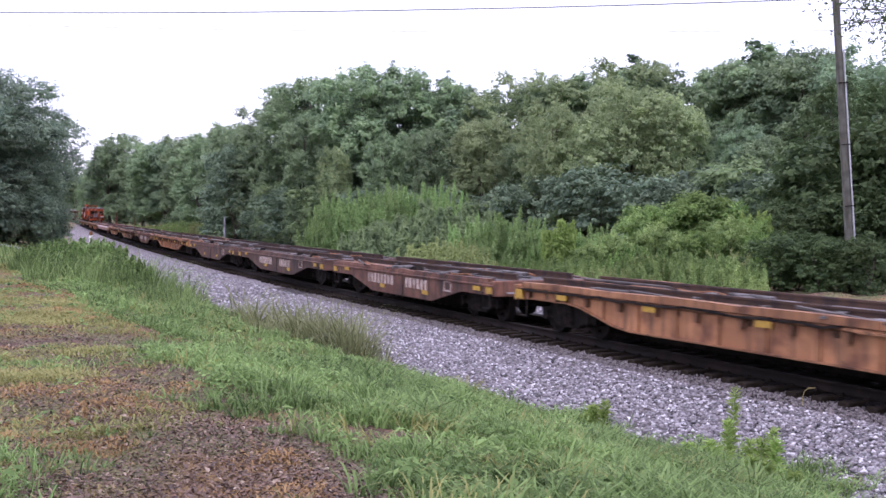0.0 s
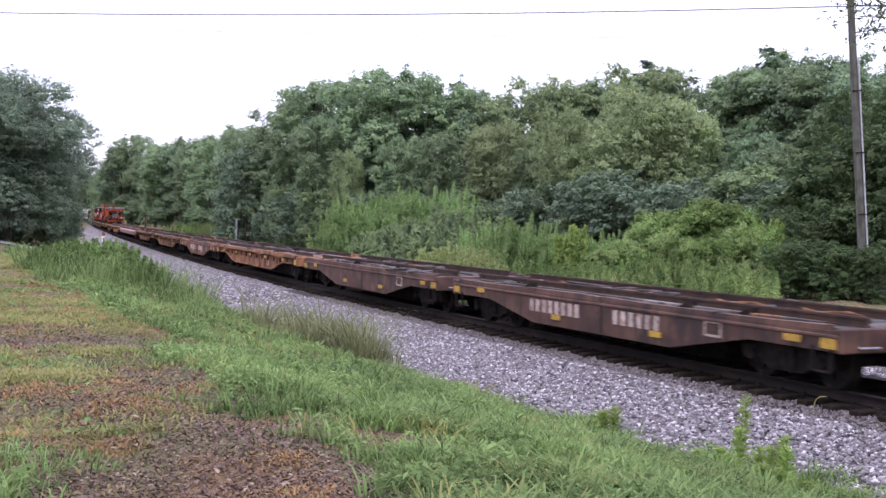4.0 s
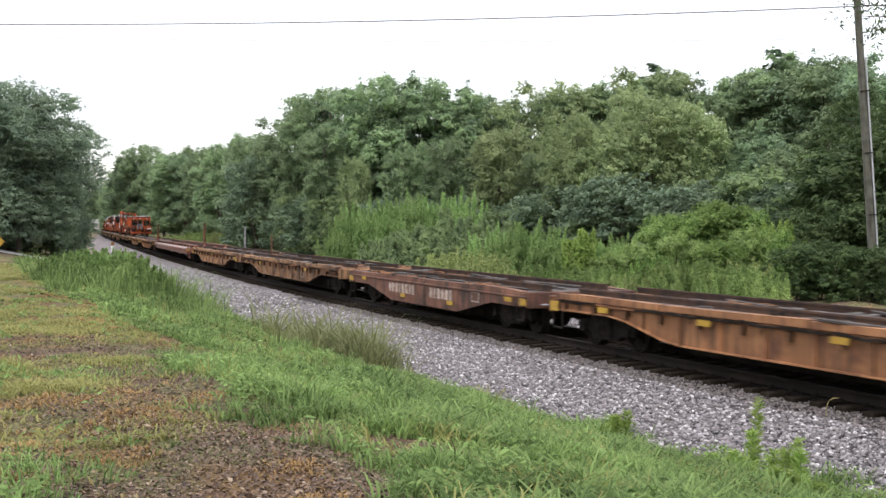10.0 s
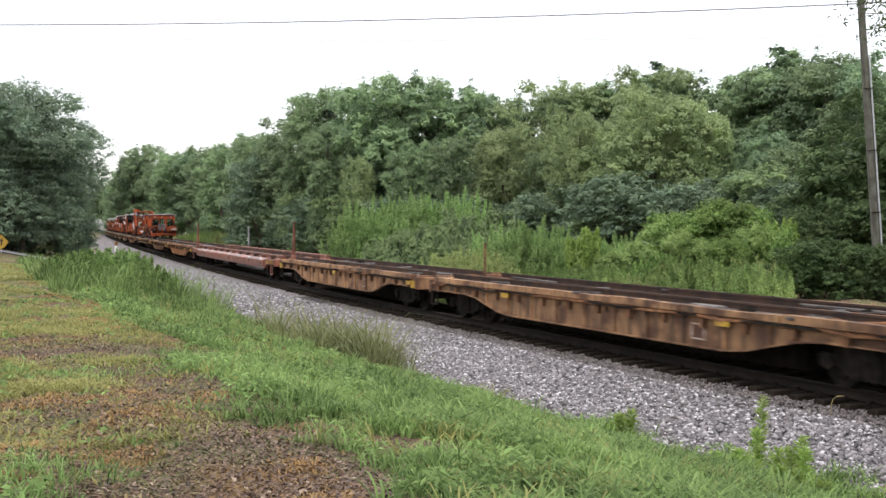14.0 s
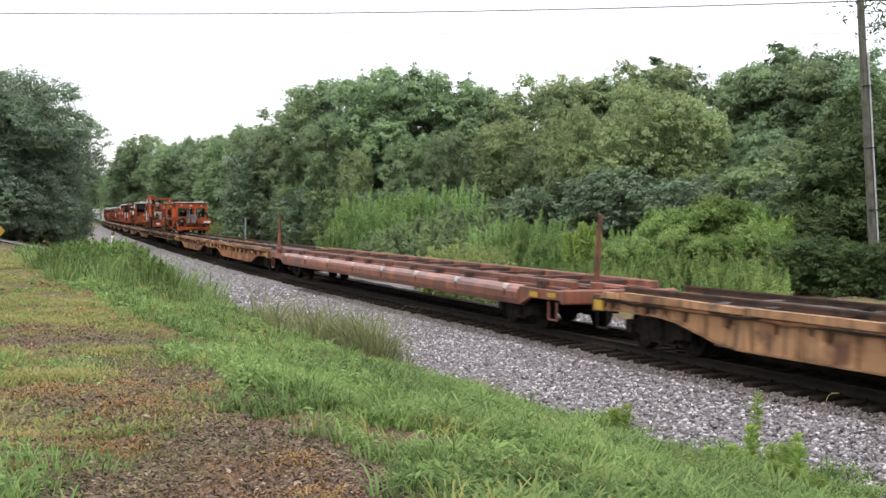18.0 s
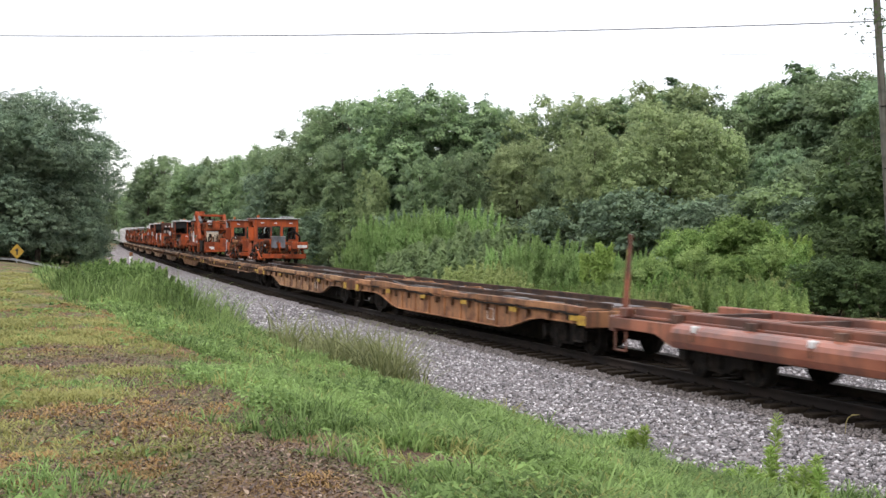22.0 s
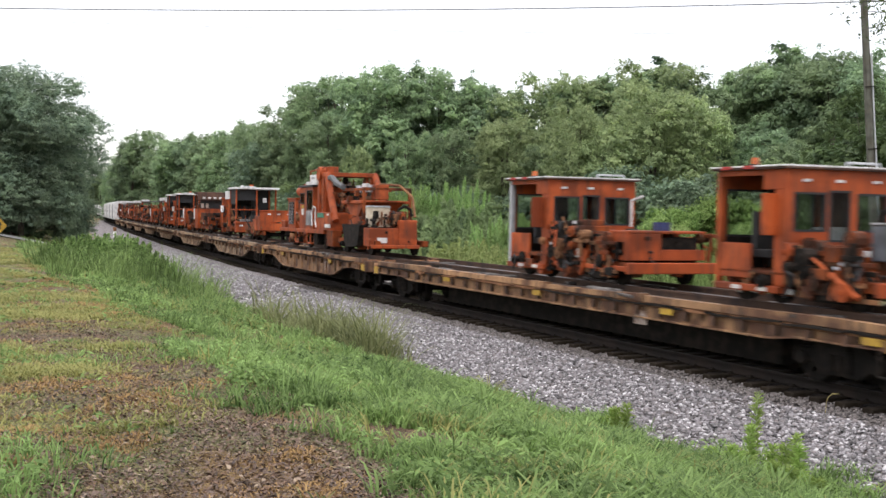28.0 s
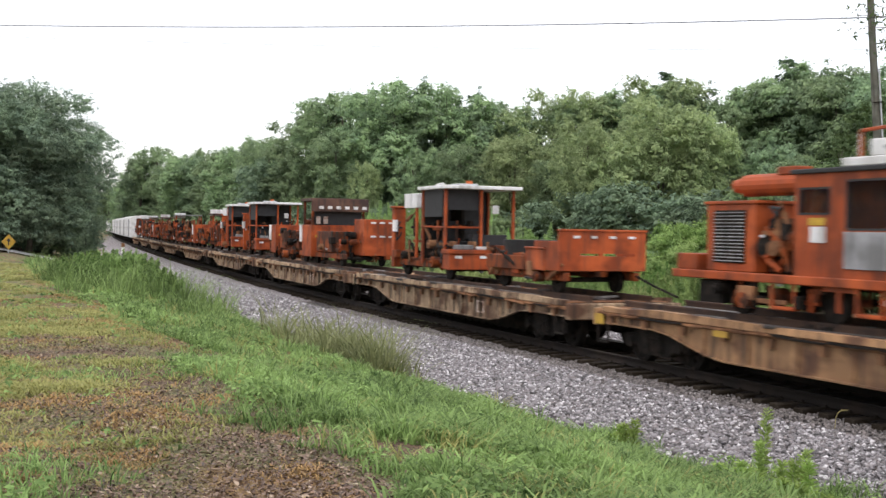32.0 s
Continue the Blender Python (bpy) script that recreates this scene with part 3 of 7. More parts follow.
def lobed_crown(seed, lobes, leaves, twig):
    """Centres and facings of leaves, in sprays of about twig metres over a heap of lobes (x, y, z, radius, flatness)."""
    r = np.random.default_rng(seed)
    lobes = np.asarray(lobes, float)
    per = 14
    n = leaves // per
    wts = lobes[:, 3] ** 2
    which = r.choice(len(lobes), n, p=wts / wts.sum())
    d = r.normal(0, 1, (n, 3))
    d /= np.linalg.norm(d, axis=1, keepdims=True)
    d[:, 2] = np.where(d[:, 2] < -0.45, -d[:, 2] * r.uniform(0.2, 1, n), d[:, 2])
    rad = lobes[which, 3] * (0.94 + r.normal(0, 0.05, n) - 0.3 * (r.random(n) < 0.15) * r.random(n))
    c = lobes[which, :3] + d * rad[:, None] * np.stack([np.ones(n), np.ones(n), lobes[which, 4]], -1)
    k = np.repeat(np.arange(n), per)
    size = r.uniform(0.6, 1.3, n) * twig
    out = np.stack([d[:, 0], d[:, 1], 0.25 + 0.6 * d[:, 2]], -1)
    reach = r.uniform(-1, 1, len(k))
    p = c[k] + out[k] * (reach * size[k] * 0.7)[:, None] + r.normal(0, 0.36, (len(k), 3)) * size[k, None] * np.array([1, 1, 0.4])
    p[:, 2] -= 0.25 * size[k] * reach ** 2
    return p, d[k] * 0.7 + np.array([0, 0, 0.6]) + r.normal(0, 0.3, (len(k), 3))


def tree_lobes(seed, h, w, low=0.12, count=26, top=0.75, flat=0.85):
    """Boughs heaped into a crown: large ones within, smaller and uneven ones outside and on top."""
    r = np.random.default_rng(seed)
    out = []
    for k in range(count):
        f = (k + 0.5) / count
        z = h * (low + (0.9 - low) * f)
        prof = math.sin(math.pi * min(1, 0.25 + 0.75 * (1 - f) ** top)) if f > 0.4 else 0.7 + 0.3 * f / 0.4
        a = k * 2.399 + r.uniform(-0.7, 0.7)
        rad = w * 0.5 * prof * r.uniform(0.45, 0.9)
        out.append((math.cos(a) * rad, math.sin(a) * rad, z + r.uniform(-0.05, 0.05) * h, w * r.uniform(0.09, 0.175), flat * r.uniform(0.75, 1.15)))
    for k in range(12):
        a, q = r.uniform(0, 6.28), r.uniform(0, 0.34) * w
        out.append((math.cos(a) * q, math.sin(a) * q, h * (r.uniform(0.86, 0.97) - 0.2 * (q / w / 0.34) ** 2), w * r.uniform(0.035, 0.075), 2.0))
    out.append((0, 0, h * 0.55, w * 0.26, 1.5))
    return out


def limb_mesh(seed, h, r0, lobes):
    r = np.random.default_rng(seed)
    bm = bmesh.new()
    p, rr = Vector((0, 0, -0.3)), r0
    for k in range(5):
        q = p + Vector((r.normal(0, 0.18), r.normal(0, 0.18), h * 0.17))
        rod(bm, p, q, rr, 8, rr * 0.8)
        p, rr = q, rr * 0.8
        for b in range(2):
            x, y, z, rad, _ = lobes[int(r.integers(len(lobes)))]
            rod(bm, p, (x * 0.8, y * 0.8, max(z, p.z)), rr * 0.45, 5, rr * 0.12)
    return bm


TREES = {}


def tree_kind(key, h, w, leaves, leaf, material, seed, low=0.12, count=26, label="", twig=0.5, flat=0.85):
    lobes = tree_lobes(seed, h, w, low, count, 0.75, flat)
    c, d = lobed_crown(seed, lobes, leaves, twig)
    v, f = cards(c, d, leaf * rng.uniform(0.7, 1.3, len(c)), 1.0)
    TREES[key] = (h, mesh_of("trunk", limb_mesh(seed, h, 0.02 * h, lobes), M_BARK), soup("crown", v, f, material), label)


tree_kind("oak", 15, 9.5, 36000, 0.142, M_LEAF, 11, 0.1, 40, "tall broad-leaved tree in full green leaf")
tree_kind("elm", 15, 8.5, 33000, 0.142, M_LEAF_DARK, 12, 0.08, 38, "tall deep green tree with a dense leafy crown")
tree_kind("maple", 13, 10.5, 37000, 0.142, M_LEAF_PALE, 13, 0.06, 42, "rounded yellow-green tree with layered foliage")
tree_kind("ash", 14, 9.0, 36000, 0.142, M_LEAF, 14, 0.06, 38, "leafy green tree at the edge of the woods")
tree_kind("poplar", 16, 7.5, 32000, 0.142, M_LEAF, 15, 0.1, 38, "slender green tree rising over the woods")
tree_kind("shade_toned", 15, 8.5, 16000, 0.15, M_LEAF_SHADE, 21, 0.05, 24, "tree behind the pole with leaves coloured dark for shade")
tree_kind("sapling", 6, 5.0, 6500, 0.13, M_LEAF_UNDER, 16, 0.02, 22, "low dark green undergrowth tree", 0.4)
tree_kind("thicket", 5, 6.5, 8000, 0.12, M_LEAF_DEEP, 17, 0.0, 24, "dense thicket at the foot of the woods, leaves toned dark for shade", 0.4)
tree_kind("shade_thicket", 5, 6.5, 8000, 0.12, M_LEAF_SHADE, 27, 0.0, 24, "dense thicket around the pole, leaves coloured dark for shade", 0.4)
tree_kind("shrub", 4, 5.0, 10000, 0.1, M_SHRUB, 23, 0.0, 26, "bright green rounded shrub", 0.42, 0.7)
tree_kind("shrub_b", 4, 5.0, 10000, 0.1, M_SHRUB_PALE, 24, 0.0, 22, "pale yellow-green leafy shrub", 0.45, 0.7)
tree_kind("cedar", 16, 4.6, 7000, 0.18, M_FIR, 18, 0.15, 30, "dark evergreen standing above the woods", 0.45, 1.1)
tree_kind("roadside", 13, 12.5, 70000, 0.11, M_LEAF_ROAD, 19, 0.1, 60, "broad dark shade tree standing beside the road", 0.45, 0.8)


def plant(key, x, y, h, wide=1.0, turn=None, group="woodland trees", category="tree", name="tree", label=""):
    h0, trunk, crown, lab = TREES[key]
    z = float(ground_z(np.array([x]), np.array([y]))[0])
    t = empty_thing(name, label or lab, category, group)
    k = h / h0
    t.matrix_basis = pose(x, y, z, 0, 0, float(rng.uniform(0, 360)) if turn is None else turn) @ Matrix.Diagonal((k * wide, k * wide, k, 1))
    for nm, me in (("trunk", trunk), ("crown", crown)):
        o = new(nm, me)
        o.parent = t
    return t


def sight(px, far, up=0.0):
    """World x, y, z at a bearing px (in 2085ths to the right of straight ahead), far metres ahead."""
    return px / 2085 * far, far, 2.59 + up / 2085 * far


# the front of the woods: bearing, distance, height of the top over eye level, kind
WOODS_A = ((-575, 262, 96, "oak", 1.0), (-545, 250, 138, "elm", 1.0), (-518, 246, 144, "oak", 0.9), (-488, 236, 116, "ash", 1.0), (-450, 216, 128, "elm", 1.0), (-420, 200, 134, "oak", 1.0), (-388, 178, 138, "ash", 1.0), (-352, 156, 160, "poplar", 1.0), (-318, 140, 160, "oak", 0.9))
WOODS_B = ((-278, 126, 184, "oak", 1.0), (-214, 116, 226, "ash", 0.78), (-190, 110, 240, "oak", 1.0), (-140, 104, 246, "elm", 0.95), (-92, 100, 262, "oak", 1.0), (-56, 101, 256, "elm", 0.9), (-12, 100, 250, "oak", 0.95), (42, 101, 240, "elm", 0.85), (86, 102, 222, "ash", 1.0), (128, 100, 216, "elm", 1.0))
WOODS_C = ((180, 98, 236, "maple", 0.9), (232, 98, 240, "oak", 1.0), (286, 97, 248, "ash", 1.0), (336, 97, 258, "maple", 1.0), (388, 97, 268, "oak", 0.85), (448, 95, 258, "elm", 1.0), (505, 92, 256, "ash", 1.0), (548, 92, 268, "oak", 1.0), (598, 90, 308, "poplar", 0.9), (650, 88, 296, "elm", 1.0), (700, 86, 296, "ash", 1.0), (760, 82, 304, "elm", 1.0), (830, 78, 300, "elm", 1.0), (905, 76, 310, "oak", 1.0))
FRONT = ((-330, 128, 110, "thicket", 1.0), (-265, 112, 120, "ash", 0.8), (-205, 100, 170, "ash", 0.8), (-150, 95, 110, "maple", 0.6), (-60, 92, 140, "ash", 0.8), (20, 90, 150, "oak", 0.8), (110, 86, 165, "maple", 0.9), (170, 84, 120, "ash", 0.8), (235, 80, 190, "maple", 0.75), (300, 77, 150, "maple", 0.8), (372, 76, 228, "maple", 1.0), (440, 78, 205, "maple", 0.9), (500, 78, 120, "ash", 0.8), (560, 76, 170, "elm", 0.9), (620, 72, 140, "ash", 0.9), (690, 66, 190, "shade_toned", 0.95), (755, 60, 250, "shade_toned", 0.9), (840, 56, 250, "shade_toned", 1.0))
for rows in (WOODS_A, WOODS_B, WOODS_C, FRONT):
    for px, far, up, key, wide in rows:
        x, y, z = sight(px, far, up)
        plant(key, x, y, (z + 0.3) / 0.985, wide * (0.82 if rows is FRONT else 0.92))
for px, far, up in ((376, 100, 292), (390, 101, 276), (592, 92, 318), (612, 93, 306), (664, 96, 290), (726, 92, 296), (742, 92, 282), (40, 106, 246), (-92, 106, 262), (-60, 106, 256), (-165, 112, 246), (4, 107, 244)):
    x, y, z = sight(px, far, up)
    plant("cedar", x, y, (z + 0.3) / 1.02, 1.3)
# the depth of the woods behind
for k in range(46):
    px = -500 + 1500 * (k + rng.uniform(0, 1)) / 46
    far = 118 + rng.uniform(0, 50) + (90 if px < -300 else 30 if px < -200 else 0)
    x, y, z = sight(px, far, 150)
    plant(("oak", "elm", "ash")[k % 3], x, y, z * rng.uniform(0.75, 0.95))
# undergrowth along the edge
for k in range(40):
    px = -390 + 1250 * (k + rng.uniform(0, 1)) / 40
    far = float(np.interp(px, (-390, -300, -200, 0, 200, 400, 600, 860), (165, 122, 100, 88, 80, 72, 66, 50))) - rng.uniform(0, 3)
    x, y, z = sight(px, far)
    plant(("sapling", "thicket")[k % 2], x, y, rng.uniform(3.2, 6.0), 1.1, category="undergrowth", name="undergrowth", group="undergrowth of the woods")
# far end of the line, and both sides of it
for k in range(26):
    s = 170 + k * 17.0
    x, y, _ = track(s, 13 + rng.uniform(0, 5))
    plant(("oak", "ash", "elm")[k % 3], float(x), float(y), min(rng.uniform(14, 19), 2.4 + 0.054 * float(y)))
    x, y, _ = track(s - 20, -15 - rng.uniform(0, 6))
    plant(("elm", "oak", "ash")[k % 3], float(x), float(y), rng.uniform(12, 16))
for k in range(14):
    x, y, _ = track(560 + k * 7, -60 + k * 14)
    plant("oak", float(x), float(y), rng.uniform(16, 22))
# the shade trees by the road
for px, far, up, wide in ((-746, 96, 272, 1.0), (-682, 104, 210, 0.8), (-790, 92, 262, 1.0), (-860, 88, 250, 1.0), (-980, 90, 250, 1.0)):
    x, y, z = sight(px, far, up)
    plant("roadside", x, y, (z - 0.6) / 1.07, wide, group="trees by the road")
for k in range(12):
    x, y, z = sight(-705 - 30 * k, 100 + rng.uniform(0, 12))
    plant("thicket", x, y, rng.uniform(3, 5), 1.2, category="undergrowth", name="undergrowth", group="undergrowth by the road")


for px, far, h in ((-648, 104, 3.6), (-655, 118, 4.6), (-652, 134, 5.4), (-668, 100, 3.4)):
    x, y, z = sight(px, far)
    plant("thicket", x, y, h, 0.6, category="undergrowth", name="undergrowth", group="undergrowth by the road")


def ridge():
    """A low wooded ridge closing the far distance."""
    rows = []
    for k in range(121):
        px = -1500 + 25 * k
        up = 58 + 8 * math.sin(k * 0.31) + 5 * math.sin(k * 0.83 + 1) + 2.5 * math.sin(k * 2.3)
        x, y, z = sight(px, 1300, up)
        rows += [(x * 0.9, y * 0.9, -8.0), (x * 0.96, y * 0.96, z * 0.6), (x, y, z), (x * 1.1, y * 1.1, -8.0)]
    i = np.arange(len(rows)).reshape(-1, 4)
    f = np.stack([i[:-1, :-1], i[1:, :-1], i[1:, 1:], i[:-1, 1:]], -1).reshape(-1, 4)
    return soup("backdrop", rows, f, M_RIDGE_HAZE, True)


tagged(new("backdrop", ridge()), "distant wooded ridge, tinted blue-green for haze", "hill", kind="structure")
# ---- brush between the track and the woods
def feather_bush(seed, h, w, stems, per, material, leaf, plume=0.22):
    """Many upright stems, each with drooping narrow leaves."""
    r = np.random.default_rng(seed)
    a, d = r.uniform(0, 6.283, stems), np.sqrt(r.random(stems)) * w / 2
    bx, by = np.cos(a) * d, np.sin(a) * d
    top = h * (1.02 - 0.45 * (d / (w / 2)) ** 2) * r.uniform(0.72, 1.06, stems)
    lean = r.normal(0, 0.1, (stems, 2)) + np.stack([np.cos(a), np.sin(a)], -1) * 0.1
    k = np.repeat(np.arange(stems), per)
    f = r.random(len(k)) ** 0.7
    z = top[k] * (0.04 + 0.96 * f)
    spread = plume * h * (1.02 - f) ** 0.8 * (0.25 + 0.75 * np.abs(np.sin(f * 9 + k))) * r.random(len(k)) ** 0.5
    b = np.round(r.uniform(0, 6.283, len(k)) * 1.6) / 1.6 + r.normal(0, 0.25, len(k)) + k
    c = np.stack([bx[k] + lean[k, 0] * z + np.cos(b) * spread, by[k] + lean[k, 1] * z + np.sin(b) * spread, z - spread * 0.25], -1)
    d3 = np.stack([np.cos(b), np.sin(b), 0.9 + 0 * b], -1) + r.normal(0, 0.45, (len(k), 3))
    v, q = cards(c, d3, leaf * r.uniform(0.6, 1.4, len(k)), 2.1)
    bm = bmesh.new()
    for i in range(0, stems, max(1, stems // 14)):
        rod(bm, (bx[i], by[i], -0.1), (bx[i] + lean[i, 0] * top[i], by[i] + lean[i, 1] * top[i], top[i] * 0.9), 0.02, 5, 0.006)
    return h, mesh_of("stems", bm, M_BARK), soup("foliage", v, q, material)


BUSH = {
    "feather": (*feather_bush(31, 4.6, 4.6, 60, 620, M_FEATHER, 0.047, 0.23), "feathery bright green willow brush"),
    "feather2": (*feather_bush(32, 4.2, 3.8, 52, 620, M_FEATHER, 0.046, 0.24), "tall feathery green brush beside the track"),
    "olive": (*feather_bush(33, 3.0, 5.0, 40, 320, M_LEAF_UNDER, 0.08, 0.33), "spreading grey-green shrub beside the track"),
    "weed": (*feather_bush(34, 1.8, 4.0, 80, 220, M_SHRUB, 0.038, 0.28), "rank green weeds beside the track"),
    "weed2": (*feather_bush(38, 1.5, 4.0, 90, 220, M_SHRUB_PALE, 0.032, 0.25), "tall soft green weeds beside the track"),
    "verge": (*feather_bush(39, 1.1, 3.0, 110, 90, M_GRASS, 0.036, 0.2), "bushy green weeds on the railway bank"),
    "gold": (*feather_bush(35, 1.7, 3.0, 90, 100, M_GOLD, 0.05, 0.2), "pale yellow-green dry weeds"),
    "shrub": (*feather_bush(36, 3.4, 4.6, 36, 300, M_SHRUB, 0.11, 0.3), "bright green leafy shrub"),
    "sumac": (*feather_bush(37, 3.6, 2.2, 16, 260, M_STALK, 0.11, 0.2), "single upright yellow-green shrub"),
}


def bush(key, px, far, h, wide=1.0, group="trackside brush"):
    h0, stems, leaves, label = BUSH[key]
    x, y, _ = sight(px, far)
    k = h / h0
    t = empty_thing("bush", label, "bush", group)
    t.matrix_basis = pose(x, y, float(ground_z(np.array([x]), np.array([y]))[0]), 0, 0, float(rng.uniform(0, 360))) @ Matrix.Diagonal((k * wide, k * wide, k, 1))
    for nm, me in (("stems", stems), ("foliage", leaves)):
        o = new(nm, me)
        o.parent = t


for row in ((-165, 66, 3.9, 0.7), (-142, 68, 4.6, 0.7), (-112, 66, 4.8, 0.75), (-84, 68, 5.0, 0.7), (-54, 69, 4.7, 0.75), (-22, 70, 4.1, 0.7), (26, 70, 4.7, 0.65), (46, 72, 4.6, 0.6)):
    bush("feather" if row[0] % 4 else "feather2", *row)
for row in ((-30, 58, 3.2, 0.9), (8, 60, 3.4, 0.9), (-70, 60, 3.0, 0.9), (50, 62, 3.6, 0.9)):
    bush("olive", *row)
for row in ((42, 46, 2.0, 0.9), (62, 47, 2.2, 0.8), (30, 50, 2.2, 0.9)):
    bush("gold", *row)
for row in ((92, 52, 3.1, 0.7), (122, 50, 3.3, 0.75), (160, 50, 3.2, 0.8), (198, 51, 2.9, 0.8), (236, 48, 2.4, 0.8), (280, 48, 2.3, 0.8), (318, 50, 2.6, 0.8)):
    bush("feather2" if row[0] % 4 else "feather", *row)
bush("sumac", 251, 47, 3.1, 0.7)
bush("sumac", 262, 49, 2.5, 0.6)
bush("sumac", 606, 48, 3.3, 0.6)
for px, far, key, h, wide in ((385, 51, "shrub_b", 3.0, 0.75), (412, 51, "shrub", 3.5, 0.7), (450, 52, "shrub", 3.7, 0.8), (492, 52, "shrub", 4.2, 0.75), (528, 52, "shrub", 3.7, 0.7), (425, 47, "shrub_b", 2.6, 0.8), (345, 48, "shrub_b", 2.1, 0.9), (550, 46, "shrub_b", 2.8, 0.7), (576, 47, "shrub", 2.9, 0.62), (588, 46, "shrub", 2.2, 0.55), (500, 45, "shrub", 2.4, 0.9), (300, 46, "shrub_b", 1.8, 0.9)):
    x, y, z = sight(px, far)
    plant(key, x, y, h / 1.12, wide, group="trackside shrubs", category="bush", name="shrub")
for k in range(34):
    px = 85 + 470 * (k + rng.uniform(0, 1)) / 34
    bush(("weed2", "weed", "weed2", "gold", "weed")[k % 5], min(px, 572), float(np.interp(px, (95, 400, 690), (46, 43, 41))) + rng.uniform(-2, 3), rng.uniform(0.8, 1.6), 0.9, "rank weeds")
for k in range(18):
    bush("weed2" if k % 3 else "gold", -560 + 480 * (k + rng.uniform(0, 1)) / 18, 0.0 + float(np.interp(k, (0, 17), (210, 74))), rng.uniform(1.2, 2.0), 1.0, "rank weeds")
# thickets near the pole, their leaf colour darkened for shade
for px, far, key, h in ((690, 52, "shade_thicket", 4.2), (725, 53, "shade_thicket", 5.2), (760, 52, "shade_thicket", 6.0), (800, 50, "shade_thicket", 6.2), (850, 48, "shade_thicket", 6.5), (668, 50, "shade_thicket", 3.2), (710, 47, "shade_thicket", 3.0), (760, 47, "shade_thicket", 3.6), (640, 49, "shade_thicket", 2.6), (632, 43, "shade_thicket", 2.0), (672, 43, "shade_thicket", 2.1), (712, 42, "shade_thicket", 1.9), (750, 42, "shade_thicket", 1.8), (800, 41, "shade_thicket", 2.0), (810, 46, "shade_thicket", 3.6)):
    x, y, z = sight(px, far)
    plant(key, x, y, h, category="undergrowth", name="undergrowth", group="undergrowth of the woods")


for px, far, h in ((-655, 34.0, 0.85), (-630, 33.5, 1.0), (-600, 34.5, 1.15), (-560, 33.5, 1.0), (-530, 34.0, 0.85), (-575, 36.5, 1.15), (-500, 34.5, 0.55)):
    bush("verge", px, far, h, 0.85, "rank weeds")


# ---- grass
def blades(x, y, z, h, w, lean, a):
    """Tapering blades that arch over in the direction a: three quads each."""
    n = len(x)
    face = a + rng.normal(1.57, 0.4, n)
    u = np.stack([np.cos(face), np.sin(face), 0 * a], -1) * (w / 2)[:, None]
    d = np.stack([np.cos(a), np.sin(a), 0 * a], -1)
    up = np.array([0, 0, 1])
    p0 = np.stack([x, y, z - 0.02], -1)
    p1 = p0 + d * (lean * h * 0.22)[:, None] + up * (h * 0.5)[:, None]
    p2 = p0 + d * (lean * h * 0.6)[:, None] + up * (h * (0.85 - 0.12 * lean))[:, None]
    p3 = p0 + d * (lean * h * 1.05)[:, None] + up * (h * np.clip(1.0 - 0.42 * lean ** 1.6, 0.15, 1))[:, None]
    v = np.stack([p0 - u * 0.8, p0 + u * 0.8, p1 - u, p1 + u, p2 - u * 0.75, p2 + u * 0.75, p3 - u * 0.1, p3 + u * 0.1], 1).reshape(-1, 3)
    b = (np.arange(n) * 8)[:, None]
    return v, np.concatenate([b + np.array([[0, 1, 3, 2]]), b + np.array([[2, 3, 5, 4]]), b + np.array([[4, 5, 7, 6]])])


def vnoise(x, y, size, seed):
    """Smooth random lumps of a given size, 0 to 1."""
    g = np.random.default_rng(seed).random((64, 64))
    u, v = x / size, y / size
    i, j = np.floor(u).astype(int), np.floor(v).astype(int)
    a, b = u - i, v - j
    a, b = a * a * (3 - 2 * a), b * b * (3 - 2 * b)
    return (g[i % 64, j % 64] * (1 - a) + g[(i + 1) % 64, j % 64] * a) * (1 - b) + (g[i % 64, (j + 1) % 64] * (1 - a) + g[(i + 1) % 64, (j + 1) % 64] * a) * b


def bare(x, y):
    """Where the turf is worn away to soil and leaf litter (0 to 1)."""
    out = np.zeros(np.shape(x))
    for cx, cy, rx, ry, turn in ((-1.3, 7.3, 1.05, 1.5, -0.3), (-1.15, 6.7, 0.8, 0.7, 0.0), (-2.05, 9.2, 0.85, 1.2, -0.3), (-3.3, 10.2, 0.5, 0.5, 0.0), (-2.8, 11.2, 0.95, 0.9, 0.0), (-4.8, 15.2, 1.5, 1.7, 0.0), (-0.9, 6.3, 0.6, 0.5, 0.0), (-2.6, 7.6, 0.35, 0.4, 0.0), (-3.4, 12.9, 0.5, 0.7, 0.0)):
        dx, dy = x - cx, y - cy
        u, v = dx * math.cos(turn) + dy * math.sin(turn), -dx * math.sin(turn) + dy * math.cos(turn)
        q = np.sqrt((u / rx) ** 2 + (v / ry) ** 2) + 1.1 * (vnoise(x, y, 0.5, 77) - 0.5) + 0.5 * (vnoise(x, y, 0.17, 78) - 0.5)
        out = np.maximum(out, 1 - ramp01(q, 0.8, 1.25))
    thin = np.exp(-((x + 2.3) / 1.3) ** 2 - ((y - 8.4) / 1.7) ** 2) + np.exp(-((x + 0.9) / 1.0) ** 2 - ((y - 6.5) / 0.8) ** 2) + 0.7 * np.exp(-((x + 3.6) / 1.2) ** 2 - ((y - 12.0) / 2.0) ** 2)
    return np.maximum(out, np.clip(thin, 0, 1) * ramp01(vnoise(x, y, 0.3, 79), 0.25, 0.6))


def field(n, y0, y1, power=1.6, fan=(-0.43, 0.43)):
    """Ground points inside the view's fan, denser near by."""
    y = y0 + (y1 - y0) * rng.random(n) ** power
    x = y * rng.uniform(*fan, n)
    return x, y


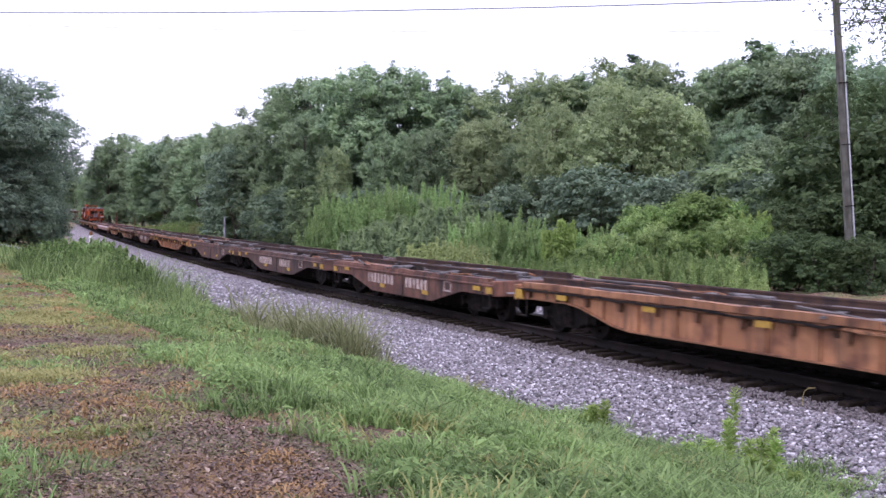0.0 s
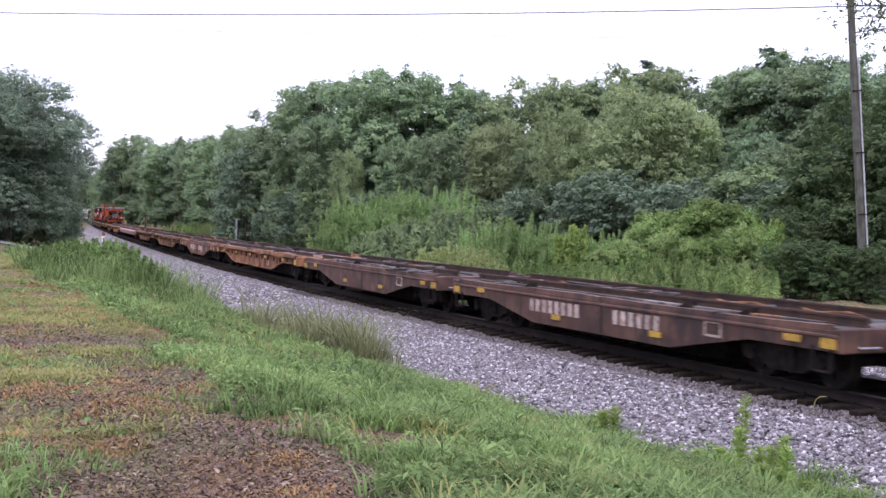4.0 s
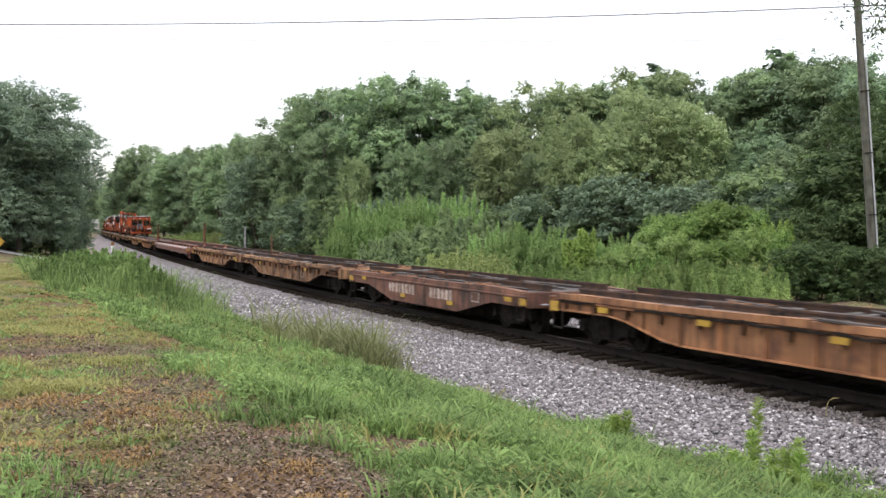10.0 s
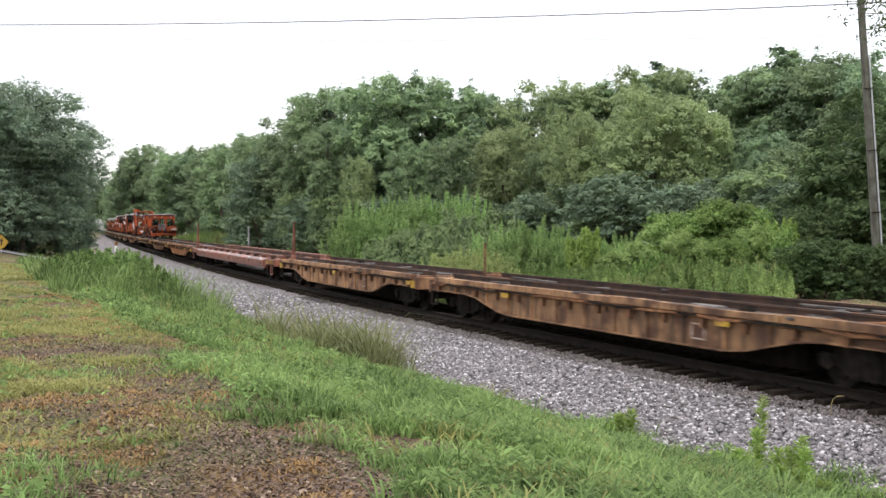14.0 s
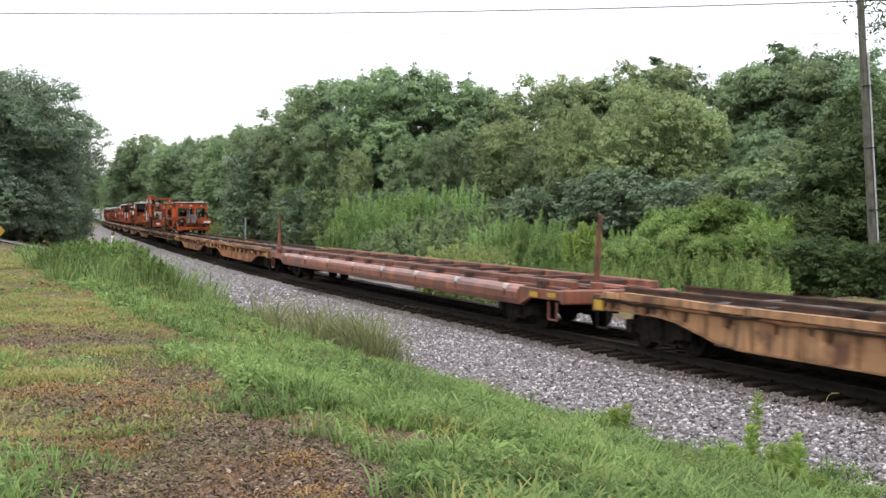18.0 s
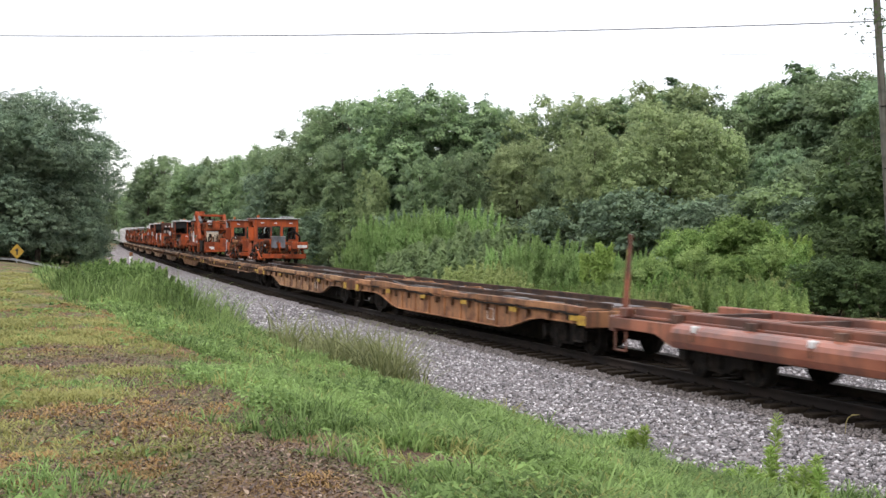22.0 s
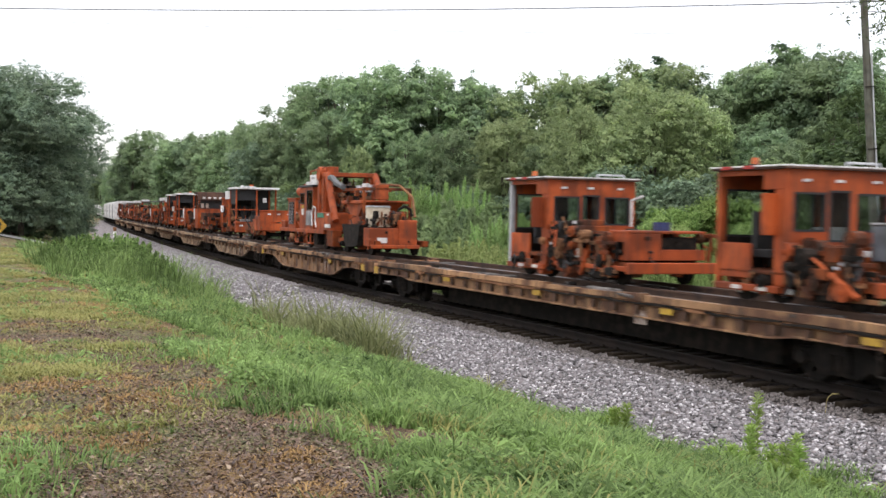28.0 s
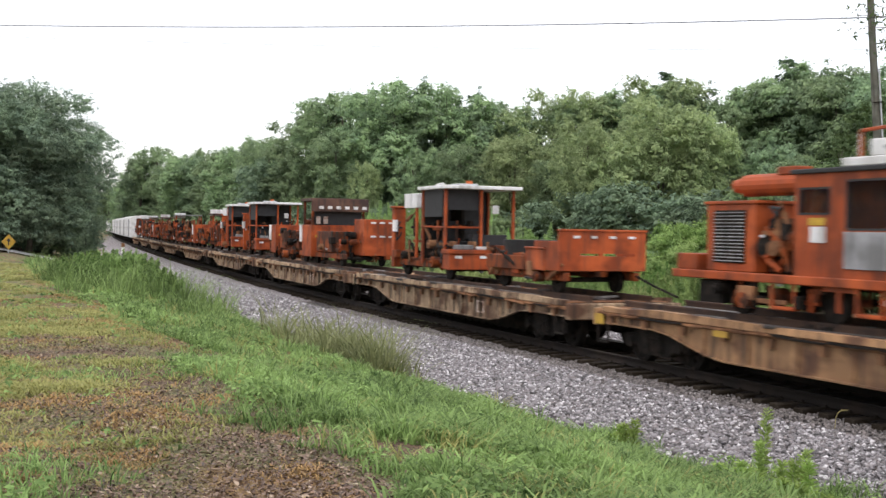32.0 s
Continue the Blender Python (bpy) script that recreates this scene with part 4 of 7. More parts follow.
def lay_grass(name, label, n, y0, y1, hmin, hmax, width, material, keep, lean=(0.1, 0.9), power=1.6, tuft=10, spread=0.045, lump=0.45, fan=(-0.43, 0.43)):
    """Arching blades in tufts, their density given by keep(), heaped in lumps."""
    x, y = field(n // tuft, y0, y1, power, fan)
    s, off = offset_of(x, y)
    seed = int(n + y1 * 7)
    hump = 0.65 * vnoise(x, y, lump, seed) + 0.35 * vnoise(x, y, lump * 2.7, seed + 1)
    m = rng.random(len(x)) < keep(x, y, s, off) * (0.06 + 0.94 * ramp01(hump, 0.3, 0.58))
    x, y, hump = x[m], y[m], hump[m]
    size = rng.uniform(0.7, 1.25, len(x)) * (0.4 + 1.15 * ramp01(hump, 0.2, 0.85))
    far = 1 + np.clip(y - 10, 0, 40) * 0.03
    k = np.repeat(np.arange(len(x)), tuft)
    a, q = rng.uniform(0, 6.283, len(k)), rng.random(len(k)) ** 0.6
    wind = rng.normal(0, 0.6, len(x))[k]
    x, y = x[k] + np.cos(a) * q * spread * 1.7 * far[k], y[k] + np.sin(a) * q * spread * 1.7 * far[k]
    h = rng.uniform(hmin, hmax, len(x)) * size[k]
    v, f = blades(x, y, surface_z(x, y), h, rng.uniform(0.55, 1.35, len(x)) * width * far[k], np.clip(lean[0] + (lean[1] - lean[0]) * (0.35 * q + 0.65 * rng.random(len(x))), 0, 1.4), a + wind)
    return tagged(new(name, soup(name, v, f, material)), label, "grass", kind="stuff")


def surface_z(x, y):
    """The ground or, where it lies higher, the ballast."""
    s, off = offset_of(x, y)
    return np.maximum(ground_z(x, y), np.where(np.abs(off) < 5.5, bed_z(off), -9.0))


def edge(off, s):
    rim = np.interp(s, (0, 7, 10, 12.5, 14, 15.5, 16.5, 17.5, 19, 23, 30, 60), (-4.9, -4.7, -4.55, -4.25, -4.4, -4.5, -4.9, -5.4, -5.95, -5.9, -5.6, -5.4))
    return 1 - ramp01(off - rim + 0.25 * np.sin(s * 1.1) + 0.2 * np.sin(s * 2.7 + 1), -0.45, 0.45)


def lawn(o, s):
    """The short lawn beyond the rank bank (0 to 1)."""
    rim = np.interp(s, (6, 9, 12, 15, 17, 20, 24, 28, 34, 50), (-12.3, -12.0, -11.9, -11.3, -10.8, -10.75, -10.85, -11.3, -11.7, -11.8))
    return 1 - ramp01(o - rim, -0.45, 0.35)


def spots(x, y, places):
    out = np.zeros(np.shape(x))
    for cx, cy, rx, ry in places:
        out = np.maximum(out, np.exp(-((x - cx) / rx) ** 2 - ((y - cy) / ry) ** 2))
    return out


RUSTY = ((-6.5, 23.6, 1.3, 1.2), (-7.9, 26.0, 1.2, 1.0), (-2.9, 7.6, 0.5, 0.5), (-2.5, 9.9, 0.5, 0.6), (-0.2, 6.2, 0.35, 0.3), (-0.75, 6.9, 0.3, 0.3), (-3.1, 9.3, 0.9, 0.8), (-0.4, 6.6, 0.4, 0.35), (-4.4, 17.5, 1.2, 0.9), (-5.6, 19.5, 1.6, 0.9), (-2.6, 11.0, 0.5, 0.4), (-3.6, 10.4, 0.7, 0.5), (-0.77, 7.8, 0.3, 0.35))
lay_grass("grass", "long fresh green grass on the railway bank", 420000, 5.4, 60, 0.05, 0.22, 0.014, M_GRASS, lambda x, y, s, o: edge(o, s) * (1 - bare(x, y)) * (1 - lawn(o, s)) * (1 - 0.88 * ramp01(-x - 0.25 * y, -0.6, 0.2) * (1 - ramp01(y, 10, 13))), (0.2, 1.25))
lay_grass("grass_clumps", "clumps of green grass on the worn ground", 60000, 5.4, 16, 0.04, 0.12, 0.01, M_GRASS, lambda x, y, s, o: spots(x, y, ((-2.75, 6.9, 0.4, 0.6), (-2.6, 7.9, 0.35, 0.5), (-3.7, 13.2, 1.4, 0.7), (-2.3, 12.6, 0.8, 0.5), (-4.3, 12.6, 1.0, 0.6))) ** 0.7, (0.2, 1.2), 1.3)
lay_grass("short_grass", "short thin green turf with worn patches", 190000, 5.4, 75, 0.025, 0.075, 0.009, M_GRASS, lambda x, y, s, o: edge(o, s) * (1 - 0.93 * bare(x, y)) * (0.3 + 0.7 * ramp01(vnoise(x, y, 1.3, 4), 0.25, 0.6)), (0.3, 1.2))
lay_grass("dry_grass", "dry straw-coloured grass among the turf", 170000, 5.4, 60, 0.02, 0.07, 0.009, M_STRAW, lambda x, y, s, o: lawn(o + 0.8, s) * (1 - 0.6 * bare(x, y)) * (0.12 + 0.88 * ramp01(vnoise(x, y, 1.5, 5), 0.4, 0.75)), (0.4, 1.3))
lay_grass("rusty_turf", "orange-brown dead turf around the worn soil", 340000, 5.4, 30, 0.018, 0.055, 0.011, M_MOSS, lambda x, y, s, o: np.maximum(spots(x, y, RUSTY), 0.6 * lawn(o + 0.5, s) * ramp01(vnoise(x, y, 0.8, 6), 0.5, 0.8)), (0.5, 1.35), 1.3, 10, 0.045, 0.3, (-0.43, 0.03))
lay_grass("lawn_grass", "thin yellowing lawn beside the bank", 480000, 8.5, 48, 0.035, 0.085, 0.012, M_LAWN, lambda x, y, s, o: lawn(o, s) * (1 - 0.9 * bare(x, y)) * (1 - 0.85 * spots(x, y, RUSTY)) * (0.4 + 0.6 * ramp01(vnoise(x, y, 1.1, 14), 0.2, 0.5)), (0.4, 1.3), 1.15, 10, 0.07, 0.7, (-0.43, -0.12))
lay_grass("bank_straw", "yellowing blades among the bank's grass", 65000, 5.4, 50, 0.05, 0.24, 0.01, M_LAWN, lambda x, y, s, o: edge(o + 0.1, s) * (1 - bare(x, y)) * (1 - lawn(o, s)) * (0.15 + 0.85 * ramp01(vnoise(x, y, 0.9, 31), 0.45, 0.8)), (0.3, 1.3))
lay_grass("long_grass", "long arching green grass beside the ballast", 70000, 5.6, 17, 0.1, 0.27, 0.015, M_GRASS, lambda x, y, s, o: edge(o + 0.15, s) * (1 - bare(x, y)) * ramp01(x + 0.12 * y, 0.6, 1.6) * (0.3 + 0.7 * ramp01(vnoise(x, y, 0.7, 33), 0.3, 0.6)), (0.5, 1.4), 1.2, 10, 0.06, 0.5, (-0.1, 0.43))
lay_grass("weed_grass", "shin-high green weeds on the crest of the bank", 70000, 16, 75, 0.16, 0.45, 0.014, M_GRASS, lambda x, y, s, o: edge(o + 0.7, s) * (1 - lawn(o, s)) * ramp01(s, 20, 30) * (0.2 + 0.8 * ramp01(vnoise(x, y, 1.5, 8), 0.3, 0.6)), (0.15, 1.1), 1.3, 10, 0.09, 0.9)
lay_grass("tall_weeds", "waist-high rank green weeds by the track", 120000, 27, 50, 0.35, 0.95, 0.011, M_GRASS, lambda x, y, s, o: spots(x, y, ((-10.3, 33.5, 1.3, 2.2), (-8.6, 33, 1.2, 2.2), (-7.9, 35.5, 0.9, 2.0), (-9.6, 36, 1.5, 2.0))) ** 0.7 * edge(o + 0.6, s) * (1 - lawn(o, s)), (0.2, 1.3), 1.0, 12, 0.12, 0.9)
lay_grass("seeding_grass", "tall browning grass gone to seed", 150000, 16, 30, 0.25, 0.82, 0.014, M_SEED, lambda x, y, s, o: spots(x, y, ((-2.0, 23.2, 0.7, 1.2), (-2.7, 25.3, 0.7, 1.5), (-1.35, 22.0, 0.4, 0.8), (-1.15, 20.8, 0.25, 0.5))), (0.2, 1.3), 1.0, 12, 0.09)
lay_grass("seeding_grass", "thin dry stems along the ballast edge", 22000, 14, 60, 0.3, 0.8, 0.008, M_SEED, lambda x, y, s, o: 0.3 * np.exp(-((o + 6.0) / 0.5) ** 2) * ramp01(s, 16, 20), (0.1, 0.8), 1.0, 6, 0.1)


def broad_weeds(n):
    x, y = field(n, 5.6, 30, 1.6)
    s, off = offset_of(x, y)
    hump = vnoise(x, y, 0.6, 91)
    m = rng.random(n) < edge(off, s) * (1 - bare(x, y)) * ramp01(hump, 0.45, 0.8) * (1 - 0.8 * lawn(off, s)) * (0.15 + 0.85 * ramp01(y - 0.8 * x, 6, 11))
    x, y = x[m], y[m]
    k = np.repeat(np.arange(len(x)), 6)
    a = rng.uniform(0, 6.283, len(k))
    r = rng.uniform(0.01, 0.09, len(k))
    c = np.stack([x[k] + np.cos(a) * r, y[k] + np.sin(a) * r, 0 * a], -1)
    c[:, 2] = surface_z(c[:, 0], c[:, 1]) + rng.uniform(0.05, 0.2, len(x))[k] - r * 0.4
    d = np.stack([np.cos(a) * 0.5, np.sin(a) * 0.5, 1.0 + 0 * a], -1) + rng.normal(0, 0.25, c.shape)
    return cards(c, d, rng.uniform(0.012, 0.034, len(k)) * (1 + np.clip(c[:, 1] - 10, 0, 20) * 0.03), 1.4, 0.2)


v, f = broad_weeds(34000)
tagged(new("broadleaf_weeds", soup("broadleaf_weeds", v, f, M_GRASS)), "low broad-leaved weeds among the grass", "weeds", kind="stuff")


def near_turf(n):
    """Short turf around the camera's standing place."""
    x, y = rng.uniform(-9, 9, n), rng.uniform(-8, 6.5, n)
    m = (np.abs(x) > 0.43 * y) | (y < 5.4)
    m &= rng.random(n) < 0.25 + 0.75 * ramp01(vnoise(x, y, 1.2, 41), 0.3, 0.6)
    x, y = x[m], y[m]
    return blades(x, y, surface_z(x, y), rng.uniform(0.03, 0.1, len(x)), rng.uniform(0.006, 0.014, len(x)), rng.uniform(0.3, 1.2, len(x)), rng.uniform(0, 6.283, len(x)))


v, f = near_turf(90000)
tagged(new("short_grass", soup("short_grass", v, f, M_GRASS)), "short thin turf on the worn ground", "grass", kind="stuff")


# ---- fallen leaves and twigs on the worn soil
def litter(n):
    x, y = field(n, 5.6, 26, 1.5)
    m = rng.random(n) < np.maximum(bare(x, y), 0.06 * lawn(*offset_of(x, y)[::-1]))
    x, y = x[m], y[m]
    c = np.stack([x, y, ground_z(x, y) + rng.uniform(0.004, 0.03, len(x))], -1)
    d = rng.normal(0, 0.45, c.shape) + np.array([0, 0, 1.0])
    return cards(c, d, rng.uniform(0.007, 0.017, len(x)) * (1 + 0.6 * (rng.random(len(x)) < 0.1)), 1.3, 0.35)


v, f = litter(190000)
tagged(new("leaf_litter", soup("leaf_litter", v, f, M_LITTER)), "brown and grey fallen leaves on bare soil", "leaf litter", kind="stuff")


def fallen_twig(px, far, long, turn, seed):
    r = np.random.default_rng(seed)
    x, y, _ = sight(px, far)
    t = empty_thing("twig", "thin dry brown twig lying on bare soil", "twig", "twigs on the soil", pose(x, y, float(ground_z(np.array([x]), np.array([y]))[0]) + 0.012, 0, 0, turn))
    bm = bmesh.new()
    pts = [Vector((long * k / 5 - long / 2, r.normal(0, 0.02) * long, 0.012 + 0.012 * math.sin(k * 1.4))) for k in range(6)]
    for k, (a, b) in enumerate(zip(pts, pts[1:])):
        rod(bm, a, b, 0.0055 - 0.0007 * k, 5, 0.0055 - 0.0007 * (k + 1))
    part("stem", bm, M_TWIG, t)
    for k in (2, 3):
        bm = bmesh.new()
        rod(bm, pts[k], pts[k] + Vector((long * 0.16, r.choice((-1, 1)) * long * r.uniform(0.08, 0.16), 0.015)), 0.0032, 4, 0.0015)
        part("side_shoot", bm, M_TWIG, t)


for row in ((-280, 6.25, 0.55, 35, 1), (-330, 6.9, 0.3, 120, 2), (-420, 7.6, 0.34, 160, 3), (-500, 8.6, 0.4, 20, 4), (-250, 6.6, 0.26, 80, 5), (-545, 10.6, 0.4, 145, 6), (-470, 6.5, 0.3, 60, 7), (-560, 11.4, 0.35, 10, 8)):
    fallen_twig(*row)


def weed_stalk(px, far, h, seed, spires, label="spiky yellow-green weed stalk at the edge of the ballast"):
    r = np.random.default_rng(seed)
    x, y, _ = sight(px, far)
    z = float(surface_z(np.array([x]), np.array([y]))[0])
    t = empty_thing("weed", label, "weed", "weeds at the ballast edge", pose(x, y, z))
    bm = bmesh.new()
    c, d, size = [], [], []
    for k in range(spires):
        p = Vector((r.normal(0, 0.06), r.normal(0, 0.06), -0.03))
        top = h * (1.0 if k == 0 else r.uniform(0.45, 0.85))
        q = p + Vector((r.normal(0, 0.06), r.normal(0, 0.06), top))
        rod(bm, p, q, 0.008, 5, 0.003)
        for i in range(170):
            fr = 0.15 + 0.87 * r.random() ** 0.75
            a = r.uniform(0, 6.283)
            ln = (0.055 + 0.02 * math.sin(math.pi * min(1.0, 0.2 + 0.8 * fr))) * r.uniform(0.6, 1.25)
            out = Vector((math.cos(a), math.sin(a), r.uniform(0.2, 1.2))).normalized()
            c.append(p.lerp(q, fr) + out * ln * 0.9)
            d.append(out)
            size.append(ln)
    part("stem", bm, M_STALK, t)
    c, d, size = np.array(c), np.array(d), np.array(size)[:, None]
    side = np.cross(d, r.normal(0, 1, d.shape))
    side /= np.linalg.norm(side, axis=1, keepdims=True)
    v = np.stack([c - d * size, c + side * size * 0.17, c + d * size - np.array([0, 0, 0.3]) * size, c - side * size * 0.17], 1).reshape(-1, 3)
    o = new("leaves", soup("leaves", v, np.arange(len(v)).reshape(-1, 4), M_STALK))
    o.parent = t


for row in ((558, 14.4, 1.05, 1, 1), (553, 14.2, 0.66, 12, 1), (563, 14.1, 0.5, 13, 1), (630, 13.5, 0.74, 2, 1), (637, 13.4, 0.66, 14, 1), (623, 13.6, 0.6, 15, 1), (311, 16.3, 0.5, 3, 2), (304, 16.6, 0.38, 4, 2), (540, 13.6, 0.42, 6, 2), (652, 13.2, 0.4, 8, 2), (475, 14.2, 0.3, 17, 2), (590, 13.4, 0.35, 18, 2)):
    weed_stalk(*row)


def bent_stalk():
    x, y, _ = sight(686, 17.6)
    t = empty_thing("grass_stalk", "single pale bent grass stalk between the ballast stones", "grass", "", pose(x, y, float(surface_z(np.array([x]), np.array([y]))[0])))
    bm = bmesh.new()
    tube(bm, [(0, 0, -0.02), (0.01, 0, 0.16), (0.04, 0, 0.24), (0.1, 0, 0.28)], 0.006)
    part("stem", bm, M_STRAW, t)
    bm = bmesh.new()
    rod(bm, (0.09, 0, 0.277), (0.2, 0, 0.285), 0.014, 6, 0.004)
    part("seed_head", bm, M_STRAW, t)


bent_stalk()


# ---- pole, wires, posts and sign
def utility_pole():
    x, y, _ = sight(772, 42)
    t = empty_thing("utility_pole", "weathered grey wooden utility pole with a metal conduit", "pole")
    t.matrix_basis = pose(x, y, -0.2, 0, -4.05, 0)
    bm = bmesh.new()
    rod(bm, (0, 0, -0.3), (0, 0, 14), 0.155, 16, 0.115)
    part("shaft", bm, M_POLE, t)
    bm = bmesh.new()
    rod(bm, (0.17, -0.1, 0.0), (0.145, -0.1, 8.8), 0.032, 10)
    part("conduit", bm, M_SILVER, t, "grey metal conduit")
    for z in (1.0, 3.2, 5.4, 7.6):
        bm = bmesh.new()
        box(bm, -0.12, 0.215, -0.175, -0.06, z, z + 0.03)
        part("bracket", bm, M_IRON, t)
    bm = bmesh.new()
    box(bm, -1.2, 1.2, -0.07, 0.07, 12.9, 13.05, 0.01)
    part("crossarm", bm, M_POLE, t)


utility_pole()


def overhanging_tree():
    """A tree beside the view whose twigs hang into it."""
    bx, by, _ = sight(1120, 30)
    t = empty_thing("tree", "tall thin-leaved tree with twigs hanging beside the pole", "tree", "", pose(bx, by, -0.15))
    r = np.random.default_rng(77)
    bm = bmesh.new()
    rod(bm, (0, 0, -0.3), (-0.3, 0, 10.5), 0.2, 10, 0.07)
    c = []
    for px, up in ((705, 392), (722, 372), (760, 352), (742, 410), (790, 380), (735, 340), (820, 400), (850, 360), (800, 330), (880, 420)):
        x, y, z = sight(px, 30 + r.uniform(-1, 1), up)
        tip, root = Vector((x - bx, y - by, z + 0.15)), Vector((-0.2, 0, r.uniform(5.5, 8.5)))
        mid = root.lerp(tip, 0.5) + Vector((0, 0, 0.5))
        rod(bm, root, mid, 0.05, 6, 0.03)
        rod(bm, mid, tip, 0.03, 6, 0.006)
        for k in range(110):
            c.append(mid.lerp(tip, 0.3 + 0.75 * r.random()) + Vector(r.normal(0, 0.24, 3)))
    part("trunk", bm, M_BARK, t)
    v, f = cards(np.array(c), r.normal(0, 1, (len(c), 3)), r.uniform(0.025, 0.065, len(c)), 1.6)
    # Twig leaves take the same colour darkened for shade.
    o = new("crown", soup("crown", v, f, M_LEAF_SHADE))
    o.parent = t


overhanging_tree()


def soil_mound():
    x, y, _ = sight(735, 37)
    n = 28
    a, q = np.meshgrid(np.linspace(0, 2 * math.pi, n, endpoint=False), np.linspace(0, 1, 9), indexing="ij")
    rad = 1.1 * (1 + 0.15 * np.sin(3 * a) + 0.1 * np.sin(5 * a + 1))
    z = 0.45 * np.cos(q * math.pi / 2) ** 1.3 + 0.05 * np.sin(a * 7 + q * 9) * (1 - q) - 0.15
    v = np.stack([np.cos(a) * q * rad * 1.9, np.sin(a) * q * rad, z], -1).reshape(-1, 3)
    i = np.arange(n * 9).reshape(n, 9)
    j = np.roll(i, -1, 0)
    f = np.stack([i[:, :-1], j[:, :-1], j[:, 1:], i[:, 1:]], -1).reshape(-1, 4)
    ob = new("soil_mound", soup("soil_mound", v, f, M_SOIL, True))
    ob.matrix_basis = pose(x, y, float(ground_z(np.array([x]), np.array([y]))[0]))
    tagged(ob, "low brown mound of bare soil by the track", "soil mound")


soil_mound()


def wire(name, a, b, sag, r=0.012):
    cu = bpy.data.curves.new(name, "CURVE")
    cu.dimensions, cu.bevel_depth, cu.bevel_resolution = "3D", r, 1
    sp = cu.splines.new("POLY")
    sp.points.add(32)
    for i, p in enumerate(sp.points):
        k = i / 32
        q = Vector(a).lerp(Vector(b), k)
        p.co = (q.x, q.y, q.z - 4 * sag * k * (1 - k), 1)
    cu.materials.append(M_CABLE)
    return tagged(new(name, cu), "thin black overhead cable", "cable", "overhead cables")


wa = sight(-1100, 36, 352)
wb = sight(980, 30, 400)
wire("overhead_cable", wa, wb, 0.25, 0.014)
wire("overhead_cable", sight(-1000, 60, 336), sight(900, 44, 335), 0.3, 0.006)


def marker_post(px, far, h, label):
    x, y, _ = sight(px, far)
    z = float(ground_z(np.array([x]), np.array([y]))[0])
    t = empty_thing("marker_post", label, "post", "", pose(x, y, z))
    bm = bmesh.new()
    box(bm, -0.04, 0.04, -0.03, 0.03, -0.2, h, 0.01)
    part("post", bm, M_GREY, t)
    bm = bmesh.new()
    box(bm, -0.1, 0.1, -0.05, -0.035, h - 0.5, h - 0.1)
    part("plate", bm, M_WHITE, t, "white marker plate")
    bm = bmesh.new()
    box(bm, -0.1, 0.1, -0.055, 0.04, h - 0.08, h + 0.15, 0.02)
    part("cap", bm, M_RUST, t, "dark rusty cap")


marker_post(-579, 74, 1.95, "short white trackside marker post with a dark cap")
x, y, _ = sight(-345, 92)
post = empty_thing("steel_post", "thin grey steel post behind the track", "post", "", pose(x, y, -0.5))
bm = bmesh.new()
box(bm, -0.06, 0.06, -0.06, 0.06, -0.2, 2.9, 0.01)
part("shaft", bm, M_GREY, post)


def road_sign():
    x, y, _ = sight(-783, 84)
    t = empty_thing("road_sign", "yellow diamond warning sign with a black arrow on a steel post", "road sign", "", pose(x, y, -0.25, 0, 0, 48))
    bm = bmesh.new()
    box(bm, -0.03, 0.03, -0.02, 0.02, -0.6, 2.0)
    part("post", bm, M_SILVER, t)
    bm = bmesh.new()
    prism(bm, [(0, 1.0), (0.55, 1.55), (0, 2.1), (-0.55, 1.55)], "y", -0.045, -0.03)
    plate = part("plate", bm, M_YELLOW, t, "yellow diamond plate")
    bm = bmesh.new()
    prism(bm, [(-0.05, 1.3), (0.05, 1.3), (0.05, 1.6), (0.16, 1.6), (0, 1.8), (-0.16, 1.6), (-0.05, 1.6)], "y", -0.052, -0.047)
    part("arrow", bm, M_BLACK, plate)


road_sign()
# ---- the train: running gear
KEYED = []   # (thing, place along the train, offset, turn)


def wheelset_mesh():
    bm = bmesh.new()
    rod(bm, (-0.95, 0, 0), (0.95, 0, 0), 0.08, 10)
    for sx in (-1, 1):
        prof = ((0.62, 0.1), (0.62, 0.36), (0.655, 0.45), (0.69, 0.45), (0.7, 0.42), (0.83, 0.415), (0.83, 0.36), (0.8, 0.33), (0.79, 0.14), (0.86, 0.12), (0.86, 0.0))
        rings = []
        for x, r in prof:
            rings.append([bm.verts.new((sx * x, math.cos(a) * r, math.sin(a) * r)) for a in np.linspace(0, 2 * math.pi, 20, endpoint=False)] if r else [bm.verts.new((sx * x, 0, 0))])
        for a, b in zip(rings, rings[1:]):
            for i in range(20):
                j = (i + 1) % 20
                bm.faces.new((a[i], a[j], b[j], b[i]) if len(b) > 1 else (a[i], a[j], b[0]))
    for k in range(4):
        a = k * math.pi / 2
        for sx in (-1, 1):
            rod(bm, (sx * 0.865, math.cos(a) * 0.24, math.sin(a) * 0.24), (sx * 0.8, math.cos(a) * 0.24, math.sin(a) * 0.24), 0.035, 6)
    bmesh.ops.recalc_face_normals(bm, faces=bm.faces)
    return mesh_of("wheelset", bm, M_IRON)


